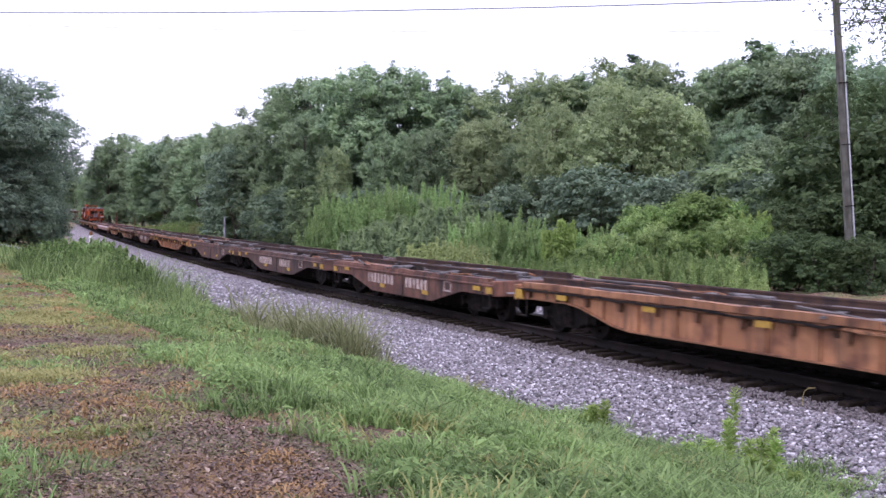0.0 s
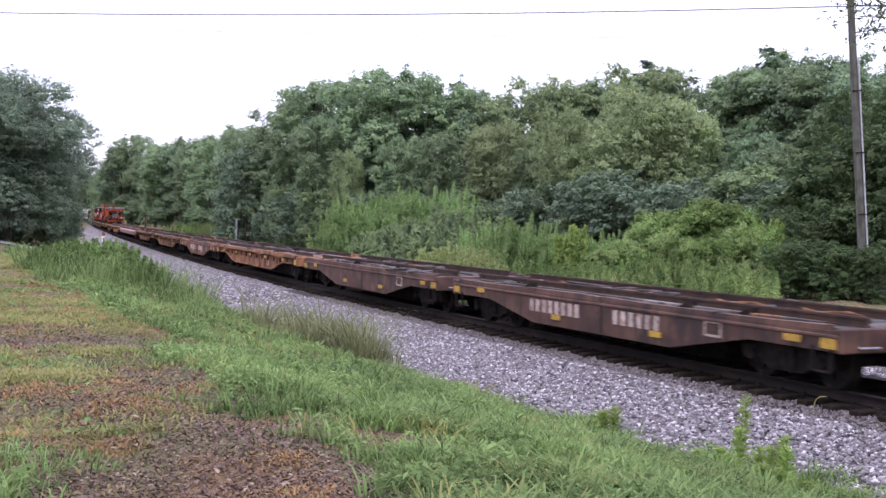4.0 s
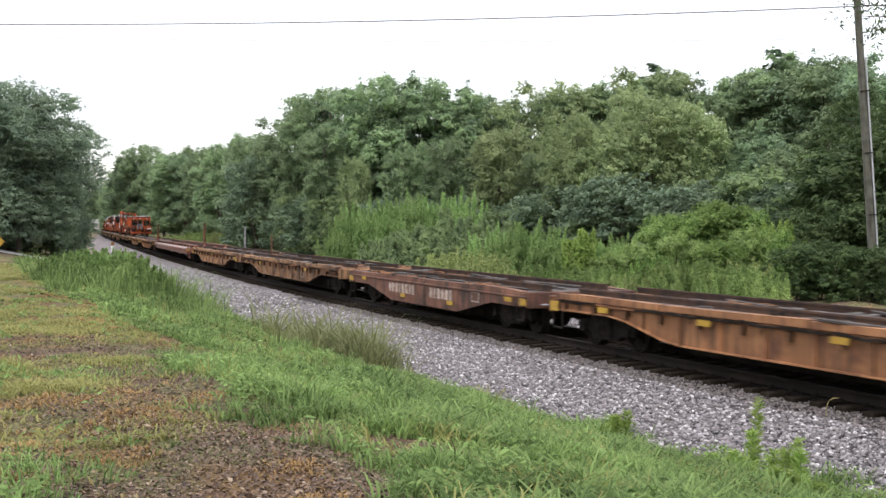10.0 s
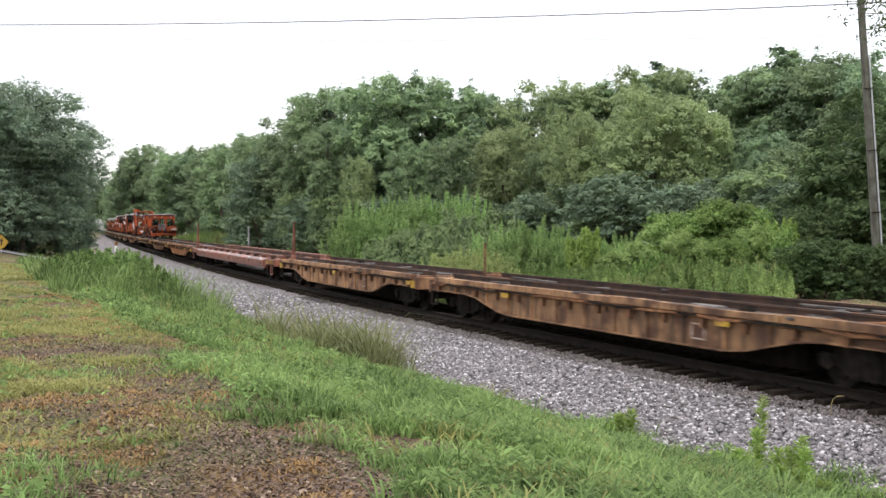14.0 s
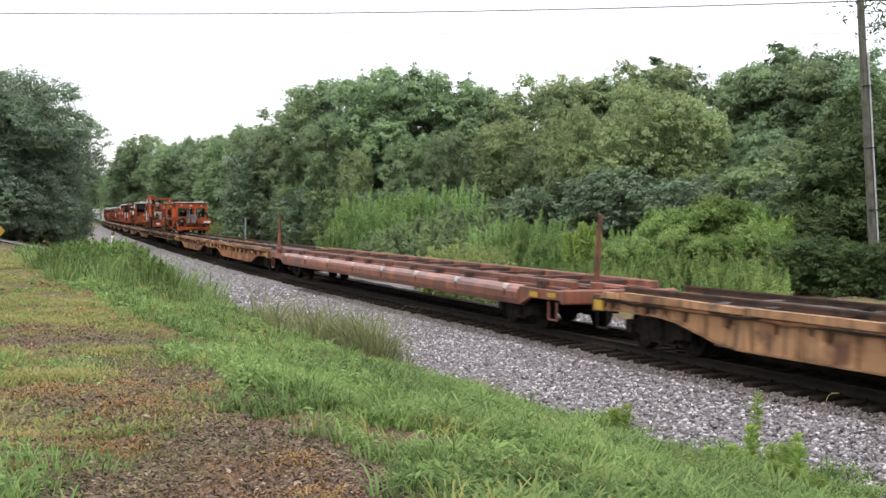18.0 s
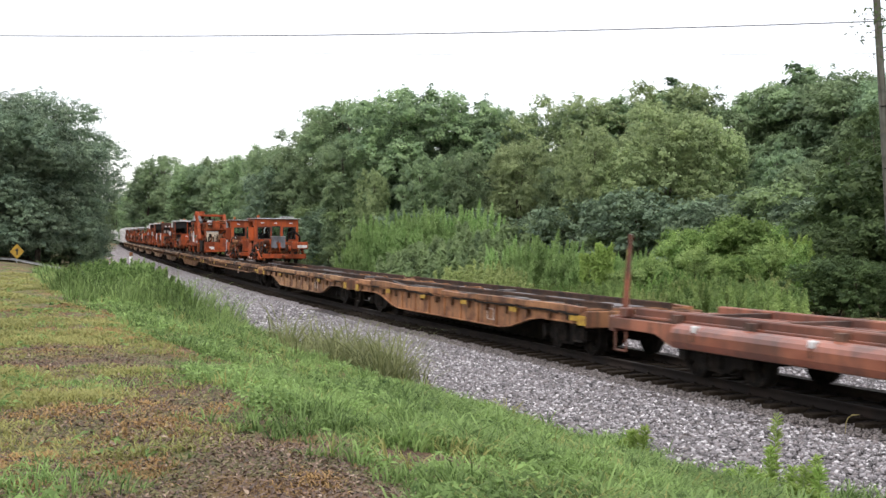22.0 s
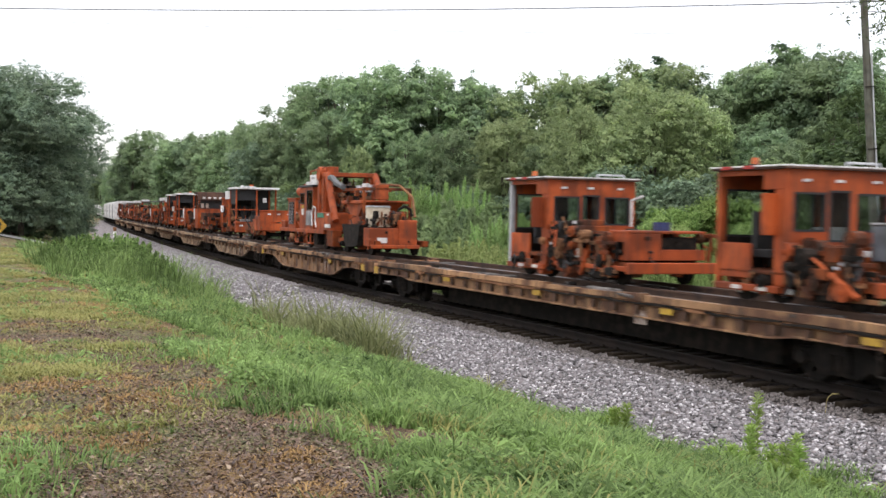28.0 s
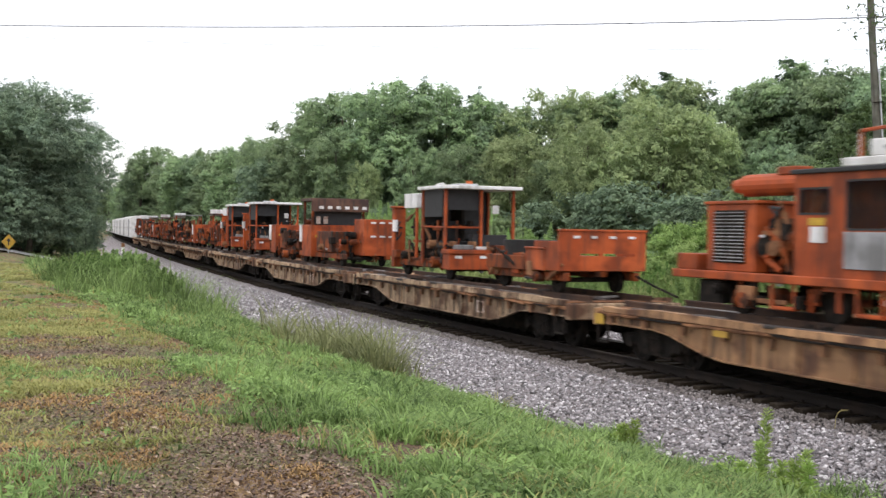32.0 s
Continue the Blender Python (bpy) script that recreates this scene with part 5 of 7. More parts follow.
def truck_mesh():
    bm = bmesh.new()
    for sx in (-1, 1):
        x0, x1 = sx * 0.93, sx * 1.08
        side = [(-1.12, 0.34), (-1.12, 0.56), (-0.7, 0.6), (-0.45, 0.74), (0.45, 0.74), (0.7, 0.6), (1.12, 0.56), (1.12, 0.34), (0.98, 0.32), (0.75, 0.4), (0.42, 0.2), (-0.42, 0.2), (-0.75, 0.4), (-0.98, 0.32)]
        prism(bm, side, "x", min(x0, x1), max(x0, x1))
        for y in (-0.85, 0.85):
            rod(bm, (sx * 1.06, y, 0.42), (sx * 1.16, y, 0.42), 0.11, 12)
            box(bm, min(x0, x1 + sx * 0.03), max(x0, x1 + sx * 0.03), y - 0.15, y + 0.15, 0.36, 0.58, 0.02)
        for y in (-0.2, 0.0, 0.2):
            rod(bm, (sx * 1.09, y, 0.27), (sx * 1.09, y, 0.6), 0.075, 8)
    box(bm, -1.15, 1.15, -0.22, 0.22, 0.52, 0.76, 0.03)
    rod(bm, (0, 0, 0.7), (0, 0, 0.86), 0.2, 12)
    for y in (-0.4, 0.4):
        box(bm, -0.9, 0.9, y - 0.06, y + 0.06, 0.36, 0.5)
    return mesh_of("truck", bm, M_IRON)


WHEELSET, TRUCK = wheelset_mesh(), truck_mesh()
SPIN = {}   # the two wheelsets of a truck, whose turning every truck shares


def add_truck(car, y):
    t = new("truck", TRUCK)
    t.parent, t.matrix_basis = car, pose(0, y, 0)
    for k in (-0.85, 0.85):
        if k in SPIN:
            w = SPIN[k].copy()
            scene.collection.objects.link(w)
        else:
            w = new("wheelset", WHEELSET)
            w.rotation_mode = "QUATERNION"
            SPIN[k] = w
        w.parent = t
        w.location = (0, k, 0.42)
    return t


def coupler(car, y, d):
    bm = bmesh.new()
    box(bm, -0.1, 0.1, y, y + d * 0.42, 0.76, 0.98, 0.02)
    prism(bm, [(-0.17, y + d * 0.36), (0.1, y + d * 0.36), (0.16, y + d * 0.62), (0.02, y + d * 0.68), (-0.04, y + d * 0.56), (-0.17, y + d * 0.66)], "z", 0.74, 1.02)
    part("coupler", bm, M_RUST, car)
    bm = bmesh.new()
    tube(bm, [(0.45, y, 0.75), (0.47, y + d * 0.12, 0.6), (0.4, y + d * 0.34, 0.42), (0.25, y + d * 0.6, 0.5)], 0.025)
    part("air_hose", bm, M_BLACK, car)


def belly(L, top, end, low, k0=0.14, k1=0.27, curved=True):
    """The side outline of a fish-bellied car, as (y, z)."""
    h = L / 2
    pts = [(-h, top), (-h, end), (-h + k0 * L, end)]
    for f in (0.25, 0.5, 0.75):
        e = f * f * (3 - 2 * f) if curved else f
        pts.append((-h + (k0 + (k1 - k0) * f) * L, end + (low - end) * e))
    pts.append((-h + k1 * L, low))
    return pts + [(-y, z) for y, z in reversed(pts)]


def sill_z(L, end, low, y, k0, k1):
    f = np.clip((L / 2 - abs(y) - k0 * L) / ((k1 - k0) * L), 0, 1)
    return end + (low - end) * f * f * (3 - 2 * f)


def steps(car, y, sx, material):
    bm = bmesh.new()
    tube(bm, [(sx * 1.44, y - 0.2, 0.75), (sx * 1.44, y - 0.2, 0.36), (sx * 1.44, y + 0.2, 0.36), (sx * 1.44, y + 0.2, 0.75)], 0.022)
    part("step", bm, material, car)


def yellow_tabs(car, L, zs, ys):
    for y, z in zip(ys, zs):
        bm = bmesh.new()
        box(bm, -1.478, -1.466, y - 0.2, y + 0.2, z - 0.055, z + 0.055)
        part("reflector", bm, M_YELLOW, car, "yellow reflective strip")


def corner_patches(car, L):
    for sy in (-1, 1):
        bm = bmesh.new()
        y = sy * (L / 2 - 0.2)
        box(bm, -1.458, -1.44, y - 0.17, y + 0.17, 0.72, 0.93)
        part("corner_patch", bm, M_YELLOW, car, "yellow painted corner patch")


def deck_rails(car, L, z):
    for x in (-0.755, 0.755):
        bm = bmesh.new()
        box(bm, x - 0.065, x + 0.065, -L / 2 + 0.1, L / 2 - 0.1, z, z + 0.02)
        box(bm, x - 0.012, x + 0.012, -L / 2 + 0.1, L / 2 - 0.1, z + 0.02, z + 0.12)
        box(bm, x - 0.034, x + 0.034, -L / 2 + 0.1, L / 2 - 0.1, z + 0.115, z + 0.155)
        part("deck_rail", bm, M_DECKRAIL, car, "rusty rail fixed on the deck")


def deck_clutter(car, L, z, seed, amount=20):
    """Scrap timber, chains, bars and chocks lying on the deck, most of them along its edges."""
    r = np.random.default_rng(seed)
    for k in range(amount):
        y, x = r.uniform(-L / 2 + 1.6, L / 2 - 1.6), r.choice((-1.25, -1.1, -0.35, 0.4, 1.15)) + r.normal(0, 0.06)
        bm = bmesh.new()
        kind = int(r.integers(5))
        if kind == 0:
            box(bm, x - 0.09, x + 0.09, y - r.uniform(0.3, 1.1), y + 0.3, z, z + 0.1, 0.02)
            part("timber_block", bm, M_DECK, car)
        elif kind == 1:
            tube(bm, [(x, y - 0.8, z + 0.03), (x + 0.1, y - 0.3, z + 0.06), (x - 0.12, y + 0.2, z + 0.03), (x + 0.06, y + 0.8, z + 0.05)], 0.028)
            part("chain", bm, M_RUST, car, "rusty tie-down chain")
        elif kind == 2:
            prism(bm, [(y - 0.2, z), (y + 0.2, z), (y - 0.16, z + 0.13)], "x", x - 0.1, x + 0.1)
            part("wheel_chock", bm, M_IRON, car)
        elif kind == 3:
            a, d = r.uniform(-0.35, 0.35), r.uniform(0.6, 1.6)
            rod(bm, (x - a * d, y - d, z + 0.04), (x + a * d, y + d, z + r.uniform(0.05, 0.12)), 0.035, 6)
            part("steel_bar", bm, M_DECKDARK, car)
        else:
            m = r.uniform(0.6, 1.5)
            box(bm, x - 0.07, x + 0.07, y - m, y + m, z, z + 0.05, 0.01)
            part("deck_strip", bm, M_DECK if k % 2 else M_RUST, car)
    for k in range(amount // 2):
        x, y, w, a = r.uniform(-1.15, 0.6), r.uniform(-L / 2 + 1.2, L / 2 - 1.2), r.uniform(0.25, 0.6), r.normal(0, 0.35)
        bm = bmesh.new()
        box(bm, -w, w, -0.09, 0.09, 0, 0.05, 0.008)
        part("loose_board", bm, M_DECK, car).matrix_basis = pose(max(x, w - 1.5), y, z + r.uniform(0.0, 0.04), 0, r.normal(0, 2.0), math.degrees(a))
    for x in (-0.05, -1.02, 1.02):
        bm = bmesh.new()
        box(bm, x - 0.04, x + 0.04, -L / 2 + 0.8, L / 2 - 0.8, z, z + 0.045, 0.008)
        part("deck_stringer", bm, M_DECKDARK, car)


PLANKS = {}


def planks(car, L, z, material, seed):
    """Deck boards, each an object on one shared mesh."""
    r = np.random.default_rng(seed)
    n = int(L / 0.42)
    if material not in PLANKS:
        bm = bmesh.new()
        box(bm, -1.24, 1.24, -0.195, 0.195, -0.07, 0.0)
        PLANKS[material] = mesh_of("deck_board", bm, material)
    for k in range(n):
        o = new("deck_board", PLANKS[material])
        o.parent, o.matrix_basis = car, pose(r.normal(0, 0.018), -L / 2 + (k + 0.5) * L / n, z + r.normal(0, 0.005), 0, 0, r.normal(0, 0.2))


def underframe(car, L, low=None, clear=3.9):
    bm = bmesh.new()
    box(bm, -0.22, 0.22, -L / 2 + 0.2, L / 2 - 0.2, 0.62, 0.95)
    if low is not None:
        box(bm, -0.5, 0.5, -L / 2 + clear, L / 2 - clear, low, 0.95)
        prism(bm, [(-L / 2 + 2.8, 0.62), (-L / 2 + 4.0, 0.34), (L / 2 - 4.0, 0.34), (L / 2 - 2.8, 0.62)], "x", -0.3, 0.3)
    for y in np.arange(-L / 2 + 1, L / 2, 2.0):
        box(bm, -1.38, 1.38, y - 0.06, y + 0.06, 0.78, 0.95)
    rod(bm, (0.5, -2.0, 0.6), (0.5, -0.6, 0.6), 0.2, 12)
    box(bm, -0.7, -0.3, 0.6, 1.3, 0.5, 0.8)
    part("underframe", bm, M_IRON, car)


def deck_edges(car, L, material, z=0.985, high=0.125, gap=0.0):
    """A worn beam along each side of the deck, in dented lengths that do not quite meet, over a ragged lip coloured
    dark for the shaded gap.
    """
    r = np.random.default_rng(int(L * 100))
    for sx in (-1, 1):
        y = -L / 2 + 0.3
        while y < L / 2 - 0.6:
            e = min(y + r.uniform(2.0, 4.2), L / 2 - 0.3)
            x, k, d = sx * (1.36 + r.normal(0, 0.01)), r.normal(0, 0.014), r.normal(0, 0.012)
            bm = bmesh.new()
            m = y + (e - y) * r.uniform(0.3, 0.7)
            prism(bm, [(y, z), (e, z), (e, z + high + k), (m, z + high + k + d), (y, z + high - k)], "x", min(x - sx * 0.1, x + sx * 0.08), max(x - sx * 0.1, x + sx * 0.08))
            part("deck_edge_beam", bm, material, car)
            y = e + r.uniform(0.01, 0.1)
        # Dark lip pieces stand in for the shaded gap under the beam.
        if gap:
            y = -L / 2 + 0.35
            while y < L / 2 - 0.5:
                e = min(y + r.uniform(0.5, 1.5), L / 2 - 0.35)
                bm = bmesh.new()
                a, b, c = r.normal(0, 0.014, 3)
                q = sx * (1.475 + r.uniform(0, 0.02))
                prism(bm, [(y, z - gap + a), ((y + e) / 2, z - gap - 0.02 + b), (e, z - gap + c), (e, z - gap + 0.03 + c), ((y + e) / 2, z - gap + 0.025 + b), (y, z - gap + 0.03 + a)], "x", min(sx * 1.33, q), max(sx * 1.33, q))
                part("deck_lip", bm, M_IRON if r.random() < 0.7 else M_RUST, car, "bent steel lip, coloured dark for the gap under the beam")
                y = e + r.uniform(0.0, 0.05)


def deck_plates(car, L, z, seed):
    r = np.random.default_rng(seed + 3)
    for k in range(int(L / 3.2)):
        y, w = -L / 2 + 1.8 + k * 3.1 + r.uniform(-0.3, 0.3), r.uniform(0.8, 1.35)
        bm = bmesh.new()
        box(bm, -0.66, 0.66, y - w, y + w, z, z + 0.02, 0.004)
        part("deck_plate", bm, M_PLATE, car, "grey steel deck plate")


def ribbed_car(L, material, deckmat, label, low=0.36, seed=1, shallow=False, tabs=4):
    """Flat car with fish-bellied sides and stake pockets."""
    car = empty_thing("flat_car", label, "railway wagon", "flat cars of the train")
    top, end, k0, k1 = 1.0, 0.74, 0.13, 0.27
    if shallow:
        low, k0, k1 = 0.66, 0.1, 0.14
    for sx in (-1, 1):
        bm = bmesh.new()
        prism(bm, belly(L, top, end, low, k0, k1), "x", min(sx * 1.33, sx * 1.38), max(sx * 1.33, sx * 1.38))
        part("side_sill", bm, material, car)
        bm = bmesh.new()
        box(bm, min(sx * 1.3, sx * 1.42), max(sx * 1.3, sx * 1.42), -L / 2, L / 2, 0.9, 0.97, 0.01)
        part("top_flange", bm, M_RUST, car)
        bm = bmesh.new()
        pts = belly(L, top, end, low, k0, k1)[1:-1]
        for (ya, za), (yb, zb) in zip(pts, pts[1:]):
            prism(bm, [(ya, za), (yb, zb), (yb, zb + 0.03), (ya, za + 0.03)], "x", min(sx * 1.34, sx * 1.44), max(sx * 1.34, sx * 1.44))
        part("bottom_flange", bm, material, car)
    n = int(round(L / 1.25)) if not shallow else int(round(L / 0.85))
    bm = bmesh.new()
    prism(bm, [(-0.09, 0.0), (0.09, 0.0), (0.06, -0.17), (-0.06, -0.17)], "x", -1.455, -1.37)
    pocket = None
    for k in range(n):
        y = -L / 2 + (k + 0.5) * L / n
        for sx in (-1, 1):
            if pocket is None:
                pocket = part("stake_pocket", bm, M_RUST if not shallow else material, car)
                pocket.matrix_basis = pose(0, y, 0.9)
            else:
                share(pocket, car, pose(0, y, 0.9, 0, 0, 0 if sx < 0 else 180))
    rib = None
    for k in range(n - 1):
        y = -L / 2 + (k + 1.0) * L / n
        z0 = float(sill_z(L, end, low, y, k0, k1))
        if z0 > 0.6 or shallow:
            continue
        bm = bmesh.new()
        box(bm, -1.425, -1.375, y - 0.02, y + 0.02, z0 + 0.03, 0.98)
        part("rib", bm, material, car)
    for sy in (-1, 1):
        bm = bmesh.new()
        box(bm, -1.44, 1.44, sy * L / 2 - 0.08, sy * L / 2 + 0.08, 0.68, 1.04, 0.02)
        part("end_sill", bm, material, car)
        coupler(car, sy * L / 2, sy)
        add_truck(car, sy * (L / 2 - 1.75))
        steps(car, sy * (L / 2 - 0.35), -1, M_IRON)
        bm = bmesh.new()
        box(bm, -1.3, 1.3, sy * (L / 2 - 0.5) - 0.3, sy * (L / 2 - 0.5) + 0.3, 1.035, 1.06, 0.01)
        part("end_plate", bm, M_RUST, car, "rusty steel end plate on the deck")
    planks(car, L - 0.2, 1.03, deckmat, seed)
    underframe(car, L, 0.1)
    deck_edges(car, L, material, gap=0.05)
    if deckmat == M_DECK:
        deck_plates(car, L, 1.04, seed)
    if seed != 11 and tabs:
        corner_patches(car, L)
    deck_rails(car, L, 1.035)
    deck_clutter(car, L, 1.035, seed)
    yellow_tabs(car, L, [0.86] * 8, [(-0.47 + 0.94 * (k + 0.5 * (seed % 2)) / tabs) * L for k in range(tabs)])
    bm = bmesh.new()
    y = -0.19 * L
    for a in ((-0.22, -0.18, 0.5, 0.8), (0.18, 0.22, 0.5, 0.8), (-0.22, 0.22, 0.5, 0.53), (-0.22, 0.22, 0.77, 0.8)):
        box(bm, -1.393, -1.38, y + a[0], y + a[1], max(a[2], low + 0.1), a[3])
    part("data_plate", bm, M_LETTER, car, "faded pale stencilled panel")
    return car


def smooth_car(L, material, label, seed=3, tabs=4, lettered=True):
    """Flat car with plain plated fish-bellied sides and faded lettering bars."""
    car = empty_thing("flat_car", label, "railway wagon", "flat cars of the train")
    top, end, low, k0, k1 = 1.0, 0.68, 0.3, 0.15, 0.31
    for sx in (-1, 1):
        bm = bmesh.new()
        prism(bm, belly(L, top, end, low, k0, k1, False), "x", min(sx * 1.39, sx * 1.44), max(sx * 1.39, sx * 1.44))
        part("side_sill", bm, material, car)
        bm = bmesh.new()
        box(bm, min(sx * 1.36, sx * 1.475), max(sx * 1.36, sx * 1.475), -L / 2, L / 2, 0.885, 0.94, 0.012)
        part("top_flange", bm, material, car)
    for y0, n in ((-0.16 * L, 6), (0.05 * L, 8)) if lettered else ():
        for k in range(n):
            bm = bmesh.new()
            y = y0 + k * 0.29 * (1 if y0 > 0 else 1)
            box(bm, -1.453, -1.441, y - 0.09, y + 0.09, 0.56, 0.84)
            part("lettering_bar", bm, M_LETTER, car, "faded white lettering")
    bm = bmesh.new()
    box(bm, -1.46, -1.44, -0.02 * L, -0.02 * L + 0.1, 0.32, 0.97)
    part("seam_strip", bm, M_DARKBROWN, car)
    for sy in (-1, 1):
        bm = bmesh.new()
        box(bm, -1.44, 1.44, sy * L / 2 - 0.08, sy * L / 2 + 0.08, 0.66, 1.04, 0.02)
        part("end_sill", bm, material, car)
        coupler(car, sy * L / 2, sy)
        add_truck(car, sy * (L / 2 - 1.6))
        steps(car, sy * (L / 2 - 0.35), -1, M_IRON)
        for k, x in enumerate((-1.1, 1.0)):
            bm = bmesh.new()
            tube(bm, [(x, sy * (L / 2 + 0.09), 0.75), (x, sy * (L / 2 + 0.14), 0.75), (x + 0.35, sy * (L / 2 + 0.14), 0.75), (x + 0.35, sy * (L / 2 + 0.09), 0.75)], 0.016)
            part("grab_iron", bm, M_SILVER, car)
    planks(car, L - 0.2, 1.03, M_DECKDARK, seed)
    underframe(car, L, 0.1)
    deck_edges(car, L, material, 0.965, 0.1)
    corner_patches(car, L)
    deck_rails(car, L, 1.035)
    deck_clutter(car, L, 1.035, seed, 24)
    yellow_tabs(car, L, [0.82, 0.5, 0.5, 0.86][:tabs], [(-0.43 + 0.27 * k) * L for k in range(tabs)])
    bm = bmesh.new()
    box(bm, -1.452, -1.441, -0.3 * L, -0.3 * L + 0.5, 0.62, 0.66)
    box(bm, -1.452, -1.441, -0.3 * L, -0.3 * L + 0.5, 0.86, 0.9)
    box(bm, -1.452, -1.441, -0.3 * L, -0.3 * L + 0.05, 0.62, 0.9)
    box(bm, -1.452, -1.441, -0.3 * L + 0.45, -0.3 * L + 0.5, 0.62, 0.9)
    part("data_plate", bm, M_LETTER, car, "faded pale stencilled panel")
    return car


STAKE_X = -1.1


def channel_car(L, label):
    """The long low red car with rounded channel sides."""
    car = empty_thing("long_flat_car", label, "railway wagon", "flat cars of the train")
    for sx in (-1, 1):
        bm = bmesh.new()
        pts = [(1.14, 0.98), (1.16, 1.02), (1.27, 1.03), (1.38, 1.0), (1.46, 0.94), (1.485, 0.86), (1.475, 0.7), (1.42, 0.58), (1.3, 0.55), (1.27, 0.58)]
        prism(bm, [(sx * x, z) for x, z in pts], "y", -L / 2 + 2.2, L / 2 - 2.2)
        part("side_channel", bm, M_RED, car)
        for sy in (-1, 1):
            bm = bmesh.new()
            prism(bm, [(sy * (L / 2 - 2.2), 1.0), (sy * (L / 2 - 0.05), 1.0), (sy * (L / 2 - 0.05), 0.8), (sy * (L / 2 - 1.6), 0.78), (sy * (L / 2 - 2.2), 0.57)], "x", min(sx * 1.3, sx * 1.43), max(sx * 1.3, sx * 1.43))
            part("end_side", bm, M_RED, car)
    n = 8
    pocket = None
    for k in range(n):
        y = -L / 2 + 2.9 + k * (L - 5.8) / (n - 1)
        for sx in (-1, 1):
            if pocket is None:
                bm = bmesh.new()
                box(bm, -0.055, 0.06, -0.08, 0.08, -0.05, 0.09, 0.02)
                pocket = part("tie_down_lug", bm, M_WHITE, car, "worn white tie-down lug")
                pocket.matrix_basis = pose(-1.43, y, 0.935)
                bm = bmesh.new()
                box(bm, -1.5, -1.46, -0.02, 0.02, 0.74, 0.91)
                seam = part("seam_strip", bm, M_DARKBROWN, car)
                seam.matrix_basis = pose(0, y, 0)
            else:
                share(pocket, car, pose(sx * 1.43, y, 0.935))
                if sx < 0:
                    share(seam, car, pose(0, y, 0))
    for x in (-0.95, -0.3, 0.3, 1.1):
        bm = bmesh.new()
        box(bm, x - 0.1, x + 0.1, -L / 2 + 0.3, L / 2 - 0.3, 1.0, 1.1 if abs(x) < 0.5 else 1.2, 0.02)
        part("deck_channel", bm, M_REDBEAM, car)
        bm = bmesh.new()
        box(bm, x - 0.15, x - 0.1, -L / 2 + 0.3, L / 2 - 0.3, 1.0, 1.06, 0.01)
        part("channel_lip", bm, M_RED, car)
    bm = bmesh.new()
    box(bm, -1.35, 1.35, -L / 2 + 0.1, L / 2 - 0.1, 0.9, 0.99)
    part("deck", bm, M_DARKBROWN, car)
    for y in np.arange(-L / 2 + 1.5, L / 2, 2.2):
        bm = bmesh.new()
        box(bm, -1.25, 1.25, y - 0.09, y + 0.09, 1.0, 1.16)
        part("cross_bar", bm, M_DARKBROWN, car)
    for sy in (-1, 1):
        bm = bmesh.new()
        box(bm, -1.43, 1.43, sy * L / 2 - 0.1, sy * L / 2 + 0.1, 0.72, 1.04, 0.03)
        part("end_sill", bm, M_RED, car)
        coupler(car, sy * L / 2, sy)
        add_truck(car, sy * (L / 2 - 3.0))
        steps(car, sy * (L / 2 - 0.4), -1, M_RED)
        bm = bmesh.new()
        y = sy * (L / 2 - 0.1)
        x = STAKE_X if sy > 0 else -0.5
        rod(bm, (x, y + 0.08, 1.0), (x, y - 0.1, 2.7), 0.085, 4, 0.05)
        box(bm, x - 0.1, x + 0.1, y - 0.12, y + 0.16, 1.0, 1.2, 0.02)
        part("end_stake", bm, M_RED, car, "upright rusty steel stake at the car's end")
    underframe(car, L)
    yellow_tabs(car, L, [0.87, 0.9], [-L / 2 + 1.3, -L / 2 + 0.4])
    return car


def camp_car(L, label):
    """Tall white boxy car with ribbed sides."""
    car = empty_thing("box_car", label, "railway wagon", "white box cars of the train")
    bm = bmesh.new()
    prism(bm, [(-1.48, 1.0), (1.48, 1.0), (1.48, 3.75), (0.9, 3.95), (-0.9, 3.95), (-1.48, 3.75)], "y", -L / 2, L / 2)
    part("body", bm, M_WHITE, car)
    post_ = None
    for k in range(int(L / 1.2)):
        y = -L / 2 + 0.3 + k * 1.2
        if post_ is None:
            bm = bmesh.new()
            box(bm, -1.54, -1.48, -0.05, 0.05, 1.0, 3.75)
            post_ = part("side_post", bm, M_WHITE, car)
            post_.matrix_basis = pose(0, y, 0)
        else:
            share(post_, car, pose(0, y, 0))
    bm = bmesh.new()
    box(bm, -1.56, -1.485, -1.2, 1.2, 1.1, 3.5, 0.02)
    part("door", bm, M_GREY, car, "grey sliding door")
    for sy in (-1, 1):
        coupler(car, sy * L / 2, sy)
        add_truck(car, sy * (L / 2 - 2.2))
    underframe(car, L, 0.1)
    return car


def seat(thing, u, off=0.0, turn=0.0, z=0.0):
    KEYED.append((thing, u, off, turn, z))
    thing.matrix_basis = track_pose(u - gone(0.0), off, z, turn)
    return thing


OR = "faded orange flat car with ribbed fish-bellied sides and timber deck"
TN = "weathered tan flat car with ribbed fish-bellied sides"
BR = "oxide brown flat car with plated sides and faded lettering"
KIND = {}
GAPS = (-100.0, -81.6, -67.8, -52.3, -37.4, -18.0, -3.0, 16.8, 35.5, 64.4, 82.8, 100.0, 124.0, 141.6, 158.8, 176.4, 194.0, 211.5, 229.0, 246.5, 264.0, 281.5)
TYPES = "obddobttrotltcccccccc"
STYLE = {"o": (M_ORANGE, M_DECK), "t": (M_TAN, M_DECKDARK), "c": (M_CREAM_PAINT, M_DECKDARK), "b": (M_BROWN, None), "d": (M_DARKBROWN, None)}


